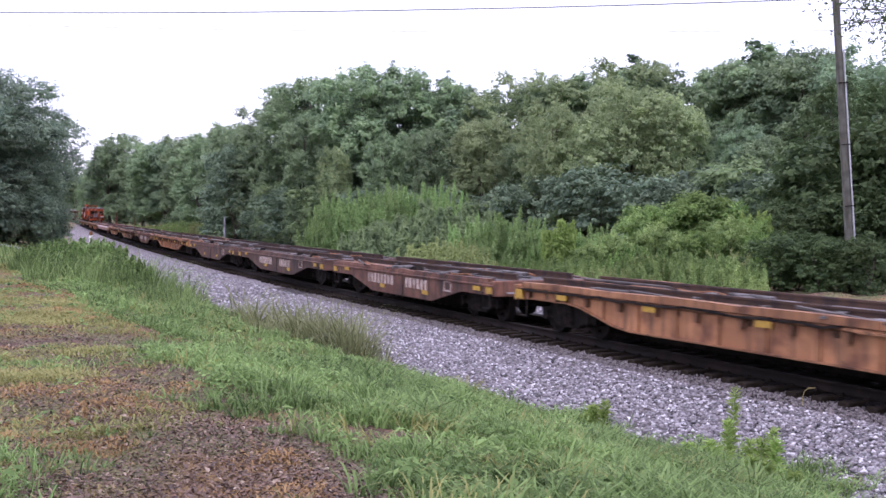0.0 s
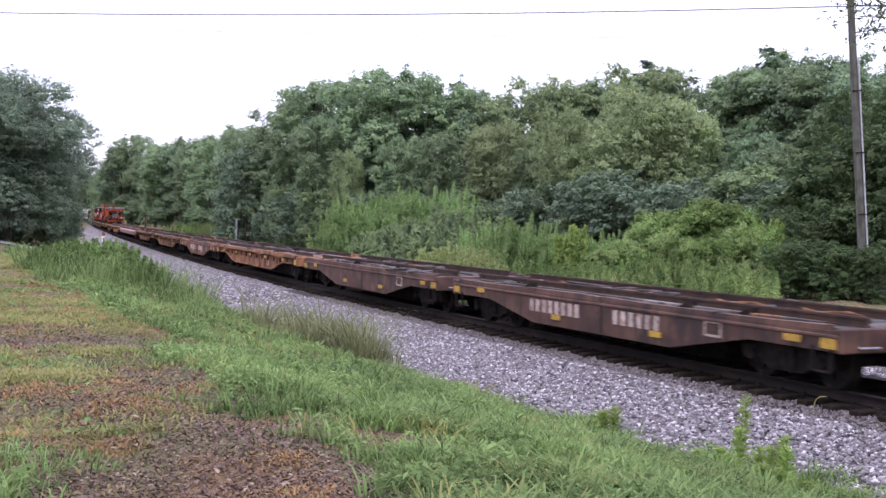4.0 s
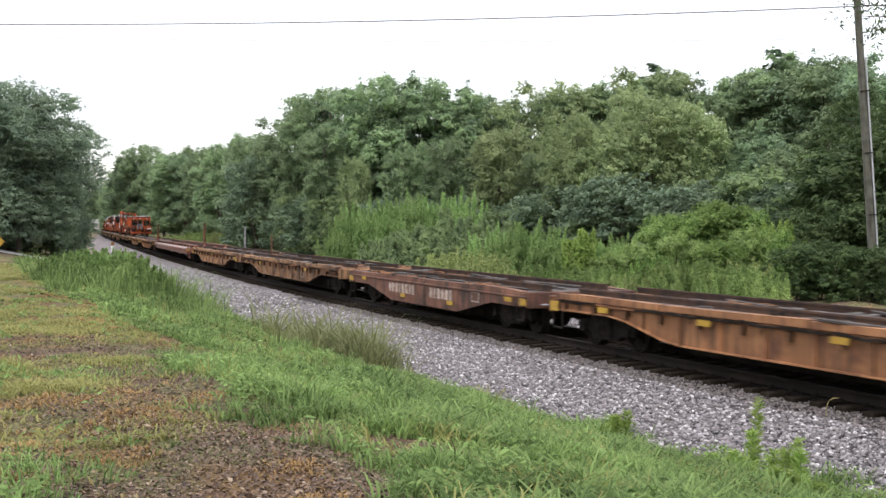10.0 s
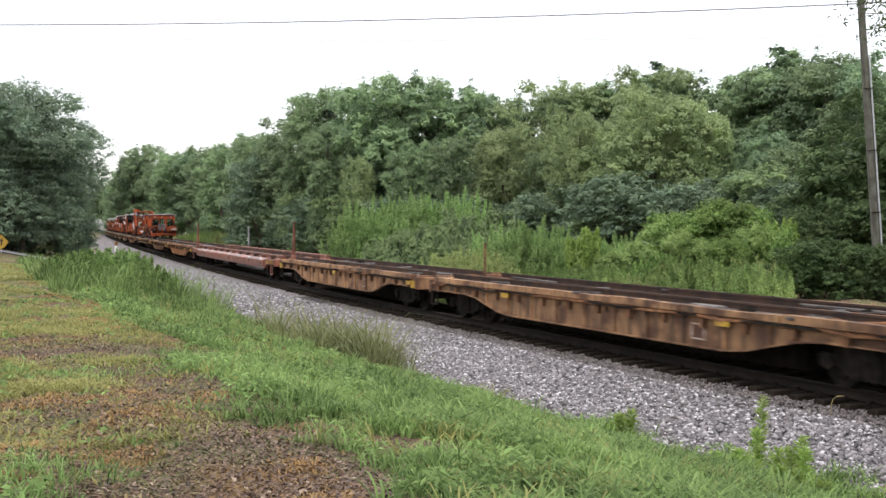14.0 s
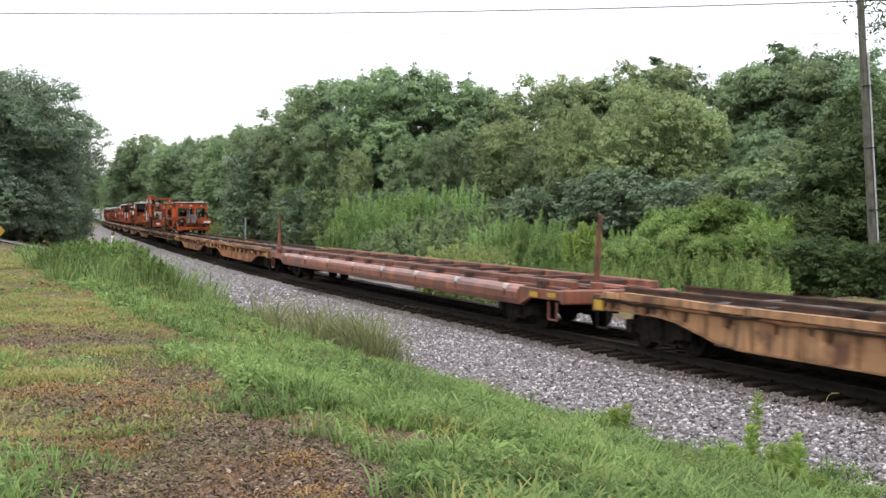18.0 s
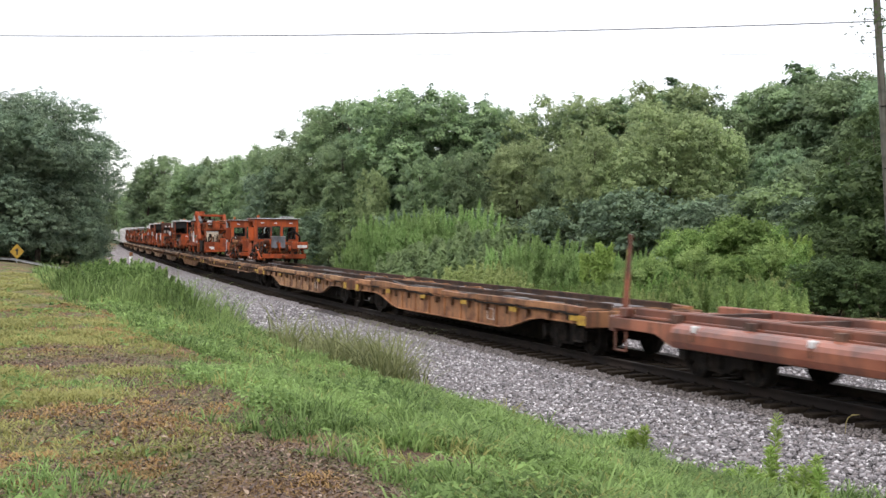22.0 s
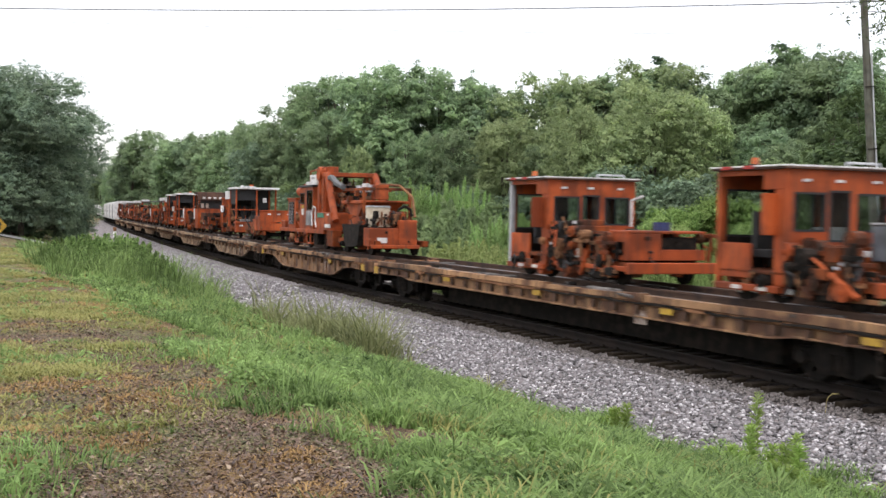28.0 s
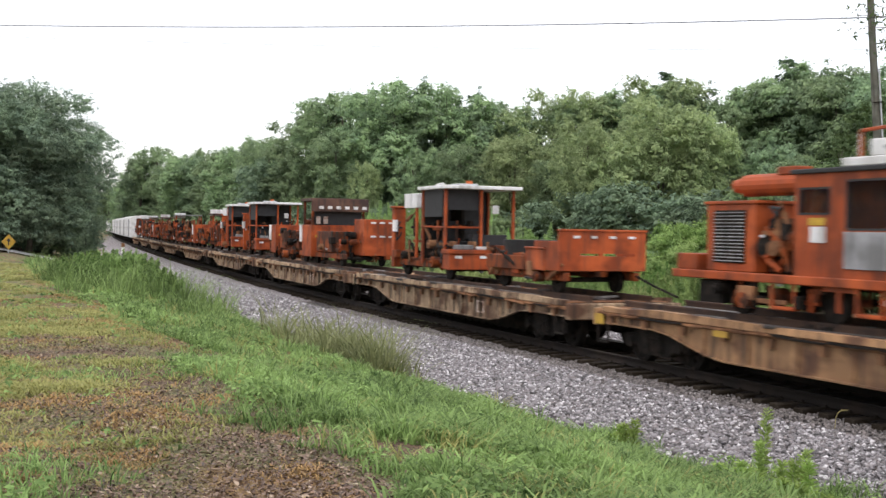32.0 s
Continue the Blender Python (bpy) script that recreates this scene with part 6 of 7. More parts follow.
def make_car(kind, L, k):
    if kind == "r":
        return channel_car(L, "long low salmon-red flat car with channel sides")
    if kind == "l":
        return ribbed_car(L, M_TAN, M_DECK, "long weathered tan flat car with shallow ribbed sides", seed=5 + k, shallow=True, tabs=4)
    if kind in "otc":
        return ribbed_car(L, STYLE[kind][0], STYLE[kind][1], OR if kind == "o" else TN if kind == "t" else "faded cream flat car with rusty ribbed fish-bellied sides", seed=5 + k, tabs={"o": 5, "t": 2, "c": 0}[kind])
    return smooth_car(L, STYLE[kind][0], BR if kind == "b" else "dark brown flat car with plated sides and chains on deck", seed=5 + k, lettered=k != 3)


for k, (a, b, kind) in enumerate(zip(GAPS, GAPS[1:], TYPES)):
    L = b - a - 1.25
    if k > 14 and "c" in KIND:
        car = copy_thing(KIND["c"], pose(0, 0, 0))
    else:
        car = make_car(kind, L, k)
        KIND[kind] = car
    if k == 6:
        bm = bmesh.new()
        rod(bm, (0, 8.7, 1.03), (0, 8.7, 2.05), 0.035, 6)
        part("brake_post", bm, M_RUST, car)
    seat(car, (a + b) / 2)
box_car = camp_car(16.5, "tall white box car with ribbed sides and grey door")
seat(box_car, 290.7)
for k in range(1, 11):
    seat(copy_thing(box_car, pose(0, 0, 0)), 290.7 + 18.0 * k)
# ---- the track machines that ride on the flat cars: y runs back along the train, z is the height over the rails
def shape(name, material, parent, *bits, label=""):
    """A part from boxes (x0, x1, y0, y1, z0, z1), rods (a, b, r) and tubes ([points], r)."""
    bm = bmesh.new()
    for b in bits:
        if len(b) == 6:
            box(bm, *b, min(0.015, 0.2 * min(abs(b[1] - b[0]), abs(b[3] - b[2]), abs(b[5] - b[4]))))
        elif len(b) == 3:
            rod(bm, b[0], b[1], b[2], 10)
        else:
            tube(bm, b[0], b[1])
    return part(name, bm, material, parent, label)


def machine(label, u0, category="track machine"):
    return empty_thing("track_machine", label, category, "track machines on the train"), u0


def bogie_wheels(t, ys, r=0.3, top=1.19):
    for y in ys:
        bm = bmesh.new()
        for sx in (-0.76, 0.76):
            rod(bm, (sx - 0.06, y, top + r), (sx + 0.06, y, top + r), r, 16)
            rod(bm, (sx - 0.09, y, top + r), (sx + 0.09, y, top + r), r * 0.35, 10)
        rod(bm, (-0.8, y, top + r), (0.8, y, top + r), 0.06, 8)
        part("wheel_axle", bm, M_IRON, t)


def lights(t, ys, z, x=-1.17, w=0.12):
    for y in ys:
        shape("marker_light", M_WHITE, t, (x, x + 0.03, y - w, y + w, z - 0.035, z + 0.035), label="small pale reflector")


def machinery(t, y0, y1, z0, z1, n, seed, x0=-1.15, x1=-0.5, material=None):
    """A tangle of rams, arms, pipes, brackets and housings, each a part."""
    r = np.random.default_rng(seed)
    mats = (M_MACHINE_DIRTY, M_MACHINE_DIRTY, M_MACHINE, M_IRON, M_IRON, M_RUST)
    for k in range(int(n * 1.5)):
        y, z, x = r.uniform(y0, y1), r.uniform(z0, z1), r.uniform(x0, x1)
        m = material or mats[int(r.integers(6))]
        kind = int(r.integers(6))
        if kind == 0:
            d = Vector((r.normal(0, 0.1), r.normal(0, 0.4), r.uniform(0.25, 0.6)))
            a = Vector((x, y, max(z0, z - 0.3)))
            e = a + d
            e.z = min(e.z, z1 + 0.1)
            shape("hydraulic_ram", m, t, (a, a.lerp(e, 0.6), 0.05), (a.lerp(e, 0.5), e, 0.025))
        elif kind == 1:
            pts = [(x, y, z)]
            for q in range(4):
                px, py, pz = pts[-1]
                pts.append((px + r.normal(0, 0.06), min(y1, max(y0, py + r.uniform(-0.3, 0.35))), min(z1, max(z0, pz + r.normal(0, 0.18)))))
            shape("hose", M_BLACK if r.random() < 0.6 else m, t, (pts, 0.025))
        elif kind == 2:
            a, b, c = r.uniform(0.08, 0.2), r.uniform(0.08, 0.22), r.uniform(0.07, 0.2)
            shape("housing", m, t, (x - a / 2, x + a / 2, max(y0, y - b), min(y1, y + b), max(z0, z - c), min(z1, z + c)))
        elif kind == 3:
            shape("motor", m, t, ((x - 0.12, y, z), (x + 0.14, y, z), r.uniform(0.09, 0.17)), ((x - 0.16, y, z), (x - 0.1, y, z), 0.05))
        elif kind == 4 and r.random() < 0.35:
            e = r.uniform(0.03, 0.07)
            shape("fitting", M_SILVER if r.random() < 0.6 else M_WHITE, t, (x - 0.03, x + 0.03, y - e, y + e, z - e * 0.7, z + e * 0.7))
        else:
            e = r.uniform(0.15, 0.4)
            shape("bracket", m, t, (x, x + 0.05, y - e, y + e, z - 0.04, z + 0.04), (x, x + 0.05, y - 0.05, y + 0.05, max(z0, z - e), min(z1, z + e)))


def window_wall(t, axis, at, u0, u1, z0, z1, openings, material, thick=0.05, name="cab_wall"):
    """A wall across the axis at a place, with window openings (u0, u1, z0, z1), each with frame and pane."""
    bm = bmesh.new()
    pierced(bm, u0, u1, z0, z1, openings, axis, at, at + thick)
    wall = part(name, bm, material, t)
    for a, b, c, d in openings:
        f = 0.035
        bm = bmesh.new()
        pierced(bm, a, b, c, d, [(a + f, b - f, c + f, d - f)], axis, at - 0.008, at + thick + 0.008)
        part("window_frame", bm, M_BLACK, wall)
        bm = bmesh.new()
        m = at + thick / 2
        if axis == "x":
            box(bm, m - 0.004, m + 0.004, a + f, b - f, c + f, d - f)
        else:
            box(bm, a + f, b - f, m - 0.004, m + 0.004, c + f, d - f)
        pane = part("pane", bm, M_GLASS, wall)
        pane.visible_shadow = False
    return wall


def cab_machine(label, front, cab0, cab1, seed, grey_box=False, drum=False, hood=False):
    """A tamping machine: glazed cab booth at the back facing forward, work gear in front of it."""
    t, u0 = machine(label, (front + cab1) / 2)
    f, a, b = front - u0, cab0 - u0, cab1 - u0
    W = 1.16
    wins = [(-W + 0.16, -W + 0.84, 2.42, 3.08), (-0.26, 0.2, 2.25, 3.12), (W - 0.82, W - 0.14, 2.42, 3.08)]
    window_wall(t, "y", a, -W, W, 1.75, 3.46, wins, M_MACHINE, name="cab_front")
    window_wall(t, "y", b - 0.05, -W, W, 1.75, 3.46, [(-1.0, 1.0, 2.3, 3.15)], M_MACHINE, name="cab_back")
    window_wall(t, "x", W - 0.05, a + 0.05, b - 0.05, 1.75, 3.46, [(a + 0.25, a + 0.9, 2.4, 3.1)], M_MACHINE, name="cab_side")
    shape("roof", M_WHITE, t, (-W - 0.1, W + 0.1, a - 0.08, b + 0.12, 3.5, 3.53), label="white cab roof")
    shape("roof_rim", M_DARKBROWN, t, (-W - 0.08, W + 0.08, a - 0.1, b + 0.1, 3.46, 3.5))
    for y in (b - 0.5, b - 1.1):
        shape("warning_tape", M_TAPE, t, (-W - 0.106, -W - 0.1, y, y + 0.28, 3.47, 3.53), label="strip of red tape")
    # Dark sheets added on far wall and ceiling for the cab's inner shade.
    shape("lining", M_DARKBROWN, t, (W - 0.12, W - 0.08, a + 0.95, b - 0.1, 2.0, 3.44), (-W + 0.1, W - 0.15, a + 0.06, b - 0.1, 3.42, 3.45))
    shape("roof_fascia", M_MACHINE, t, (-W, -W + 0.05, a + 0.05, a + 0.6, 3.12, 3.46), (-W, -W + 0.05, a + 0.6, b - 0.05, 3.36, 3.46))
    shape("door_post", M_MACHINE, t, (-W, -W + 0.07, a + 0.05, a + 0.3, 1.5, 3.12))
    shape("corner_post", M_SILVER if hood else M_MACHINE, t, (-W - 0.02, -W + 0.1, b - 0.1, b, 1.4, 3.46), label="upright porch post")
    shape("cab_door", M_MACHINE, t, (-W - 0.28, -W, a + 0.24, a + 0.29, 2.35, 3.05), label="orange open cab door")
    shape("side_panel", M_MACHINE, t, (-W, -W + 0.04, a + 0.9, b - 0.1, 1.6, 2.2))
    # Dark panel added so the inside of the porch looks shaded.
    shape("bulkhead", M_IRON, t, (-0.2, -0.1, a + 0.95, b - 0.15, 1.75, 3.3), (-1.05, -0.2, b - 0.14, b - 0.1, 1.75, 2.3))
    shape("operator_seat", M_BLACK, t, (-0.9, -0.25, a + 0.7, a + 1.2, 1.95, 2.1), (-0.9, -0.25, a + 1.1, a + 1.22, 2.1, 2.75))
    shape("cab_floor", M_MACHINE_DIRTY, t, (-W, W, a, b, 1.68, 1.75))
    shape("control_box", M_GREY, t, (-0.3, 0.5, a + 0.15, a + 0.4, 1.9, 2.5))
    shape("roof_rail", M_SILVER, t, ([(0.2, a + 0.1, 3.53), (0.2, a + 0.12, 3.6), (0.9, a + 0.12, 3.6), (0.9, a + 0.1, 3.53)], 0.02))
    bm = bmesh.new()
    rod(bm, (-0.75, b - 0.5, 3.53), (-0.75, b - 0.5, 3.58), 0.12, 14)
    beacon = part("beacon_base", bm, M_BLACK, t)
    bm = bmesh.new()
    rod(bm, (-0.75, b - 0.5, 3.58), (-0.75, b - 0.5, 3.7), 0.07, 14, 0.055)
    part("beacon_lens", bm, M_AMBER, beacon, "amber warning beacon")
    for x in (-0.75, -0.05, 0.75):
        shape("marker_light", M_WHITE, t, (x - 0.08, x + 0.08, a - 0.03, a - 0.002, 3.25, 3.3), label="small pale reflector")
    for x in (-0.95, 0.75):
        shape("main_frame", M_MACHINE_DIRTY, t, (x, x + 0.2, f, b, 1.5, 1.68))
    shape("step_plate", M_MACHINE, t, (-W - 0.06, -W + 0.2, a + 0.1, b, 1.38, 1.5))
    lights(t, (a + 0.5, a + 1.2), 1.44, -W - 0.08)
    bogie_wheels(t, (f + 0.7, a + 0.5, b - 0.4))
    shape("work_head", M_IRON, t, (-1.05, -0.45, f + 0.8, f + 1.6, 1.3, 1.62))
    shape("work_beam", M_MACHINE_DIRTY, t, (-1.1, 1.1, f + 0.9, f + 1.15, 1.95, 2.2))
    shape("front_plate", M_MACHINE_DIRTY, t, (-0.9, 1.1, a - 0.2, a - 0.05, 1.55, 2.2))
    machinery(t, f + 0.1, a, 1.4, 2.3, 58, seed, -1.15, 1.1)
    machinery(t, f + 0.4, a + 0.3, 1.35, 2.2, 22, seed + 70, -1.2, -0.95)
    machinery(t, a, b, 1.35, 1.7, 10, seed + 50, -1.2, -0.9)
    shape("buffer_beam", M_MACHINE, t, (-1.1, 1.15, f - 0.05, f + 0.08, 1.45, 1.68))
    if hood:
        bm = bmesh.new()
        pierced(bm, f + 0.25, f + 1.75, 1.72, 2.28, [(f + 0.4, f + 0.85, 1.82, 2.1), (f + 1.05, f + 1.6, 1.82, 2.1)], "x", -0.95, -0.9)
        hood_side = part("hood_side", bm, M_MACHINE, t)
        shape("latch", M_SILVER, hood_side, (-0.965, -0.951, f + 0.95, f + 1.0, 2.0, 2.06))
        shape("hood_front", M_MACHINE, t, (-0.95, -0.15, f + 0.2, f + 0.25, 1.72, 2.28), (-0.15, 0.95, f + 0.2, f + 0.25, 1.72, 1.95))
        shape("engine_block", M_IRON, t, (-0.85, 0.8, f + 0.3, f + 1.7, 1.66, 2.2))
        shape("hood_lid", M_MACHINE, t, (-0.95, 0.95, f + 0.2, f + 1.0, 2.28, 2.34))
        shape("hood_lid", M_MACHINE_DIRTY, t, (-0.85, 0.9, f + 1.08, f + 1.72, 2.2, 2.3))
        shape("pump_box", M_MACHINE_DIRTY, t, (-1.08, -0.4, f + 1.85, f + 2.35, 1.62, 2.42))
        shape("pump_cap", M_MACHINE_DIRTY, t, (-1.0, -0.5, f + 1.95, f + 2.25, 2.42, 2.55))
        shape("placard", M_WHITE, t, (-1.095, -1.081, f + 2.0, f + 2.2, 1.72, 1.92), label="small pale placard")
        shape("side_step", M_MACHINE, t, (-1.12, -0.95, f + 0.1, a - 0.05, 1.5, 1.6))
        shape("exhaust_pipe", M_WHITE, t, ([(0.7, a - 0.6, 2.4), (0.7, a - 0.6, 3.0), (0.75, a - 1.0, 3.1)], 0.03), label="pale bent exhaust pipe")
        shape("valve_block", M_MACHINE_DIRTY, t, (-0.9, -0.4, a - 0.5, a - 0.2, 2.1, 2.4))
        machinery(t, a - 1.1, a - 0.05, 1.4, 2.4, 12, seed + 9, -1.1, -0.85, M_IRON)
        machinery(t, a - 1.3, a - 0.05, 1.4, 2.5, 48, seed + 10, -1.2, -0.9)
    else:
        shape("tool_tray", M_MACHINE, t, (0.35, 1.15, f - 0.5, f, 1.95, 2.3), label="orange tool tray")
        shape("warning_plate", M_WHITE, t, (0.6, 1.1, f - 0.515, f - 0.502, 2.0, 2.14), label="white placard")
        shape("tray_leg", M_MACHINE_DIRTY, t, (0.4, 0.46, f - 0.3, f - 0.2, 1.6, 1.95), (0.4, 0.46, f - 0.3, f + 0.1, 1.54, 1.6))
        shape("draw_bar", M_MACHINE_DIRTY, t, (-0.1, 0.1, f - 0.6, f - 0.05, 1.5, 1.62))
        shape("arched_guard", M_IRON, t, ([(0.5, a - 0.3, 2.3), (0.55, a - 0.35, 2.75), (0.85, a - 0.5, 2.85), (1.1, a - 0.6, 2.6), (1.12, a - 0.6, 2.2)], 0.06))
    if drum:
        bm = bmesh.new()
        rod(bm, (0.1, f + 0.6, 2.34), (0.1, f + 0.6, 2.52), 0.19, 16)
        part("drum", bm, M_BLUE, t, "blue plastic drum")
    if grey_box:
        g = shape("fuel_tank", M_TANK, t, (-0.5, 0.1, f + 0.15, f + 0.8, 1.98, 2.55), label="grey sheet-metal tank")
        shape("tank_lid", M_GREY, g, (-0.52, 0.12, f + 0.13, f + 0.82, 2.55, 2.59))
    return seat(t, u0)


cab_machine("orange tamping machine with a white cab roof and grey tank", 101.7, 103.75, 105.6, 41, grey_box=True)
cab_machine("orange tamping machine with a glazed cab and low engine hood", 108.7, 112.1, 114.1, 61, drum=True, hood=True)


def mast_machine():
    t, u0 = machine("tall orange crane machine with engine, cab and mast", 134.5)
    Y = lambda u: u - u0
    shape("side_beam", M_MACHINE, t, (-1.18, -1.02, Y(131.0), Y(138.6), 1.8, 1.95), (1.02, 1.18, Y(131.0), Y(138.6), 1.8, 1.95), (-1.02, 1.02, Y(138.4), Y(138.6), 1.8, 1.95))
    shape("floor_plate", M_MACHINE_DIRTY, t, (-1.02, 1.02, Y(131.0), Y(138.4), 1.82, 1.9))
    shape("end_locker", M_MACHINE, t, (-1.1, 1.1, Y(137.9), Y(138.55), 1.95, 2.25))
    hood = shape("engine_hood", M_MACHINE, t, (-1.0, 1.0, Y(136.35), Y(137.75), 1.95, 3.16))
    shape("hood_cap", M_MACHINE, hood, (-1.03, 1.03, Y(136.3), Y(137.8), 3.16, 3.22))
    grille = shape("grille", M_IRON, hood, (-1.03, -1.0, Y(136.6), Y(137.5), 2.1, 3.05), label="dark louvred radiator grille")
    for k in range(15):
        shape("louvre", M_GREY, grille, (-1.045, -1.03, Y(136.62), Y(137.48), 2.13 + k * 0.062, 2.148 + k * 0.062))
    shape("engine", M_IRON, t, (-0.7, 0.7, Y(135.3), Y(136.35), 1.95, 2.9))
    machinery(t, Y(135.3), Y(136.35), 2.0, 3.1, 22, 71, -1.0, -0.6)
    bm = bmesh.new()
    rod(bm, (-0.6, Y(135.4), 3.5), (-0.6, Y(137.1), 3.5), 0.2, 16)
    rod(bm, (-0.6, Y(135.4), 3.5), (-0.6, Y(135.15), 3.5), 0.2, 16, 0.1)
    rod(bm, (-0.6, Y(137.1), 3.5), (-0.6, Y(137.4), 3.5), 0.16, 16, 0.12)
    part("silencer", bm, M_MACHINE, t, "round orange exhaust silencer")
    shape("stack_box", M_MACHINE, t, (-0.75, -0.4, Y(135.6), Y(136.1), 3.66, 3.8), (-0.7, -0.45, Y(135.7), Y(136.0), 3.5, 3.66))
    shape("intake_pipe", M_MACHINE_DIRTY, t, ([(-0.65, Y(135.3), 3.4), (-0.75, Y(135.0), 3.2), (-0.8, Y(135.05), 2.7), (-0.8, Y(135.4), 2.5)], 0.11))
    for x in (-1.1, 1.05):
        window_wall(t, "x", x, Y(132.95), Y(135.2), 1.95, 3.62, [(Y(134.35), Y(135.1), 2.95, 3.4), (Y(133.05), Y(134.0), 2.7, 3.5)], M_MACHINE)
    window_wall(t, "y", Y(132.95), -1.04, 1.04, 1.95, 3.62, [(-0.7, 0.7, 2.6, 3.4)], M_MACHINE, name="cab_front")
    shape("cab_end", M_MACHINE, t, (-1.05, 1.05, Y(135.14), Y(135.2), 1.95, 3.62))
    shape("cab_roof", M_BLACK, t, (-1.15, 1.15, Y(132.9), Y(135.3), 3.62, 3.7))
    shape("cab_door", M_GREY, t, (-1.13, -1.105, Y(133.05), Y(134.0), 2.1, 2.68), label="grey mesh door panel")
    shape("notice", M_YELLOW, t, (-1.115, -1.102, Y(134.45), Y(134.85), 2.78, 2.9))
    shape("notice", M_WHITE, t, (-1.115, -1.102, Y(134.45), Y(134.8), 2.5, 2.76))
    sign = shape("roof_box", M_WHITE, t, (-1.12, 0.3, Y(132.4), Y(134.1), 3.7, 3.84), (-1.1, -0.4, Y(132.5), Y(133.5), 3.84, 4.1), label="white air conditioning box on the roof")
    shape("lettering_bar", M_GREY, sign, (-1.112, -1.101, Y(132.75), Y(133.2), 3.94, 4.0))
    shape("hand_rail", M_MACHINE, t, ([(-1.0, Y(133.8), 3.7), (-1.0, Y(133.8), 4.25), (-1.0, Y(131.5), 4.35)], 0.03))
    for y in (132.4, 131.5):
        for x in (-1.0, 0.8):
            shape("mast_post", M_MACHINE, t, (x, x + 0.2, Y(y) - 0.1, Y(y) + 0.1, 1.9, 4.1))
    shape("mast_plate", M_MACHINE, t, (-1.03, -0.96, Y(131.35), Y(132.55), 2.6, 4.05))
    # Darker strips laid on the plate give the shade of recesses.
    for z in (2.75, 3.25):
        shape("mast_recess", M_MACHINE_DIRTY, t, (-1.045, -1.032, Y(131.65), Y(131.85), z, z + 0.4))
    shape("mast_rib", M_MACHINE, t, (-1.09, -1.032, Y(132.0), Y(132.08), 2.6, 4.0), (-1.09, -1.032, Y(131.4), Y(131.48), 2.6, 4.0))
    shape("mast_head", M_MACHINE, t, (-1.05, 1.05, Y(131.35), Y(132.6), 4.0, 4.16), (-0.9, -0.5, Y(131.4), Y(131.8), 4.12, 4.38))
    bm = bmesh.new()
    rod(bm, (-1.12, Y(132.1), 4.12), (-0.5, Y(132.1), 4.12), 0.27, 16)
    part("winch_drum", bm, M_MACHINE, t, "round orange winch drum")
    shape("counter_box", M_MACHINE, t, (-1.16, 1.1, Y(130.0), Y(132.3), 1.95, 2.62))
    shape("green_panel", plain("green_panel_paint", (0.04, 0.2, 0.12), 0.6), t, (-1.175, -1.162, Y(131.0), Y(132.0), 2.42, 2.6), label="small green panel")
    shape("placard", M_WHITE, t, (-1.2, -1.162, Y(130.0), Y(130.75), 2.05, 2.18), label="white placard")
    lights(t, (Y(130.4),), 2.54)
    shape("hose_coil", M_WHITE, t, ([(-1.19, Y(132.7), 2.1), (-1.2, Y(132.75), 2.6), (-1.2, Y(132.5), 2.85), (-1.19, Y(132.2), 2.8), (-1.19, Y(132.25), 2.3), (-1.19, Y(132.1), 2.05)], 0.03), label="hanging pale hose")
    shape("air_duct", M_DUCT, t, ([(-0.9, Y(131.4), 3.95), (-0.95, Y(130.6), 3.92), (-1.0, Y(129.8), 3.7), (-1.0, Y(128.9), 3.55)], 0.11), label="fat dark grey duct hose")
    for x in (-0.95, 0.95):
        shape("back_stay", M_MACHINE, t, ((x, Y(131.4), 4.1), (x * 1.05, Y(129.9), 2.3), 0.13))
    shape("outrigger", M_MACHINE_DIRTY, t, (-1.15, -0.8, Y(129.7), Y(130.6), 1.36, 1.95))
    shape("outrigger", M_MACHINE_DIRTY, t, (0.8, 1.15, Y(129.7), Y(130.6), 1.36, 1.95))
    for y in (135.4, 133.4):
        shape("step", M_MACHINE, t, (-1.16, -0.95, Y(y) - 0.3, Y(y) + 0.3, 1.36, 1.42), (-1.16, -1.12, Y(y) - 0.3, Y(y) - 0.25, 1.36, 1.8), (-1.16, -1.12, Y(y) + 0.25, Y(y) + 0.3, 1.36, 1.8))
    shape("aerial", M_WHITE, t, ((-0.3, Y(134.6), 3.7), (-0.3, Y(134.6), 4.3), 0.02))
    shape("tool_box", M_IRON, t, (-1.05, -0.6, Y(132.4), Y(133.0), 1.36, 1.78), (-1.05, -0.6, Y(137.2), Y(137.9), 1.36, 1.78))
    bogie_wheels(t, (Y(136.9), Y(134.5), Y(131.9)), 0.33)
    machinery(t, Y(131.2), Y(138.0), 1.35, 1.8, 18, 72)
    machinery(t, Y(130.2), Y(131.5), 2.65, 3.4, 16, 73, -0.95, 0.6)
    machinery(t, Y(131.5), Y(132.4), 2.7, 4.0, 10, 74, -0.9, 0.6)
    return seat(t, u0)


mast_machine()


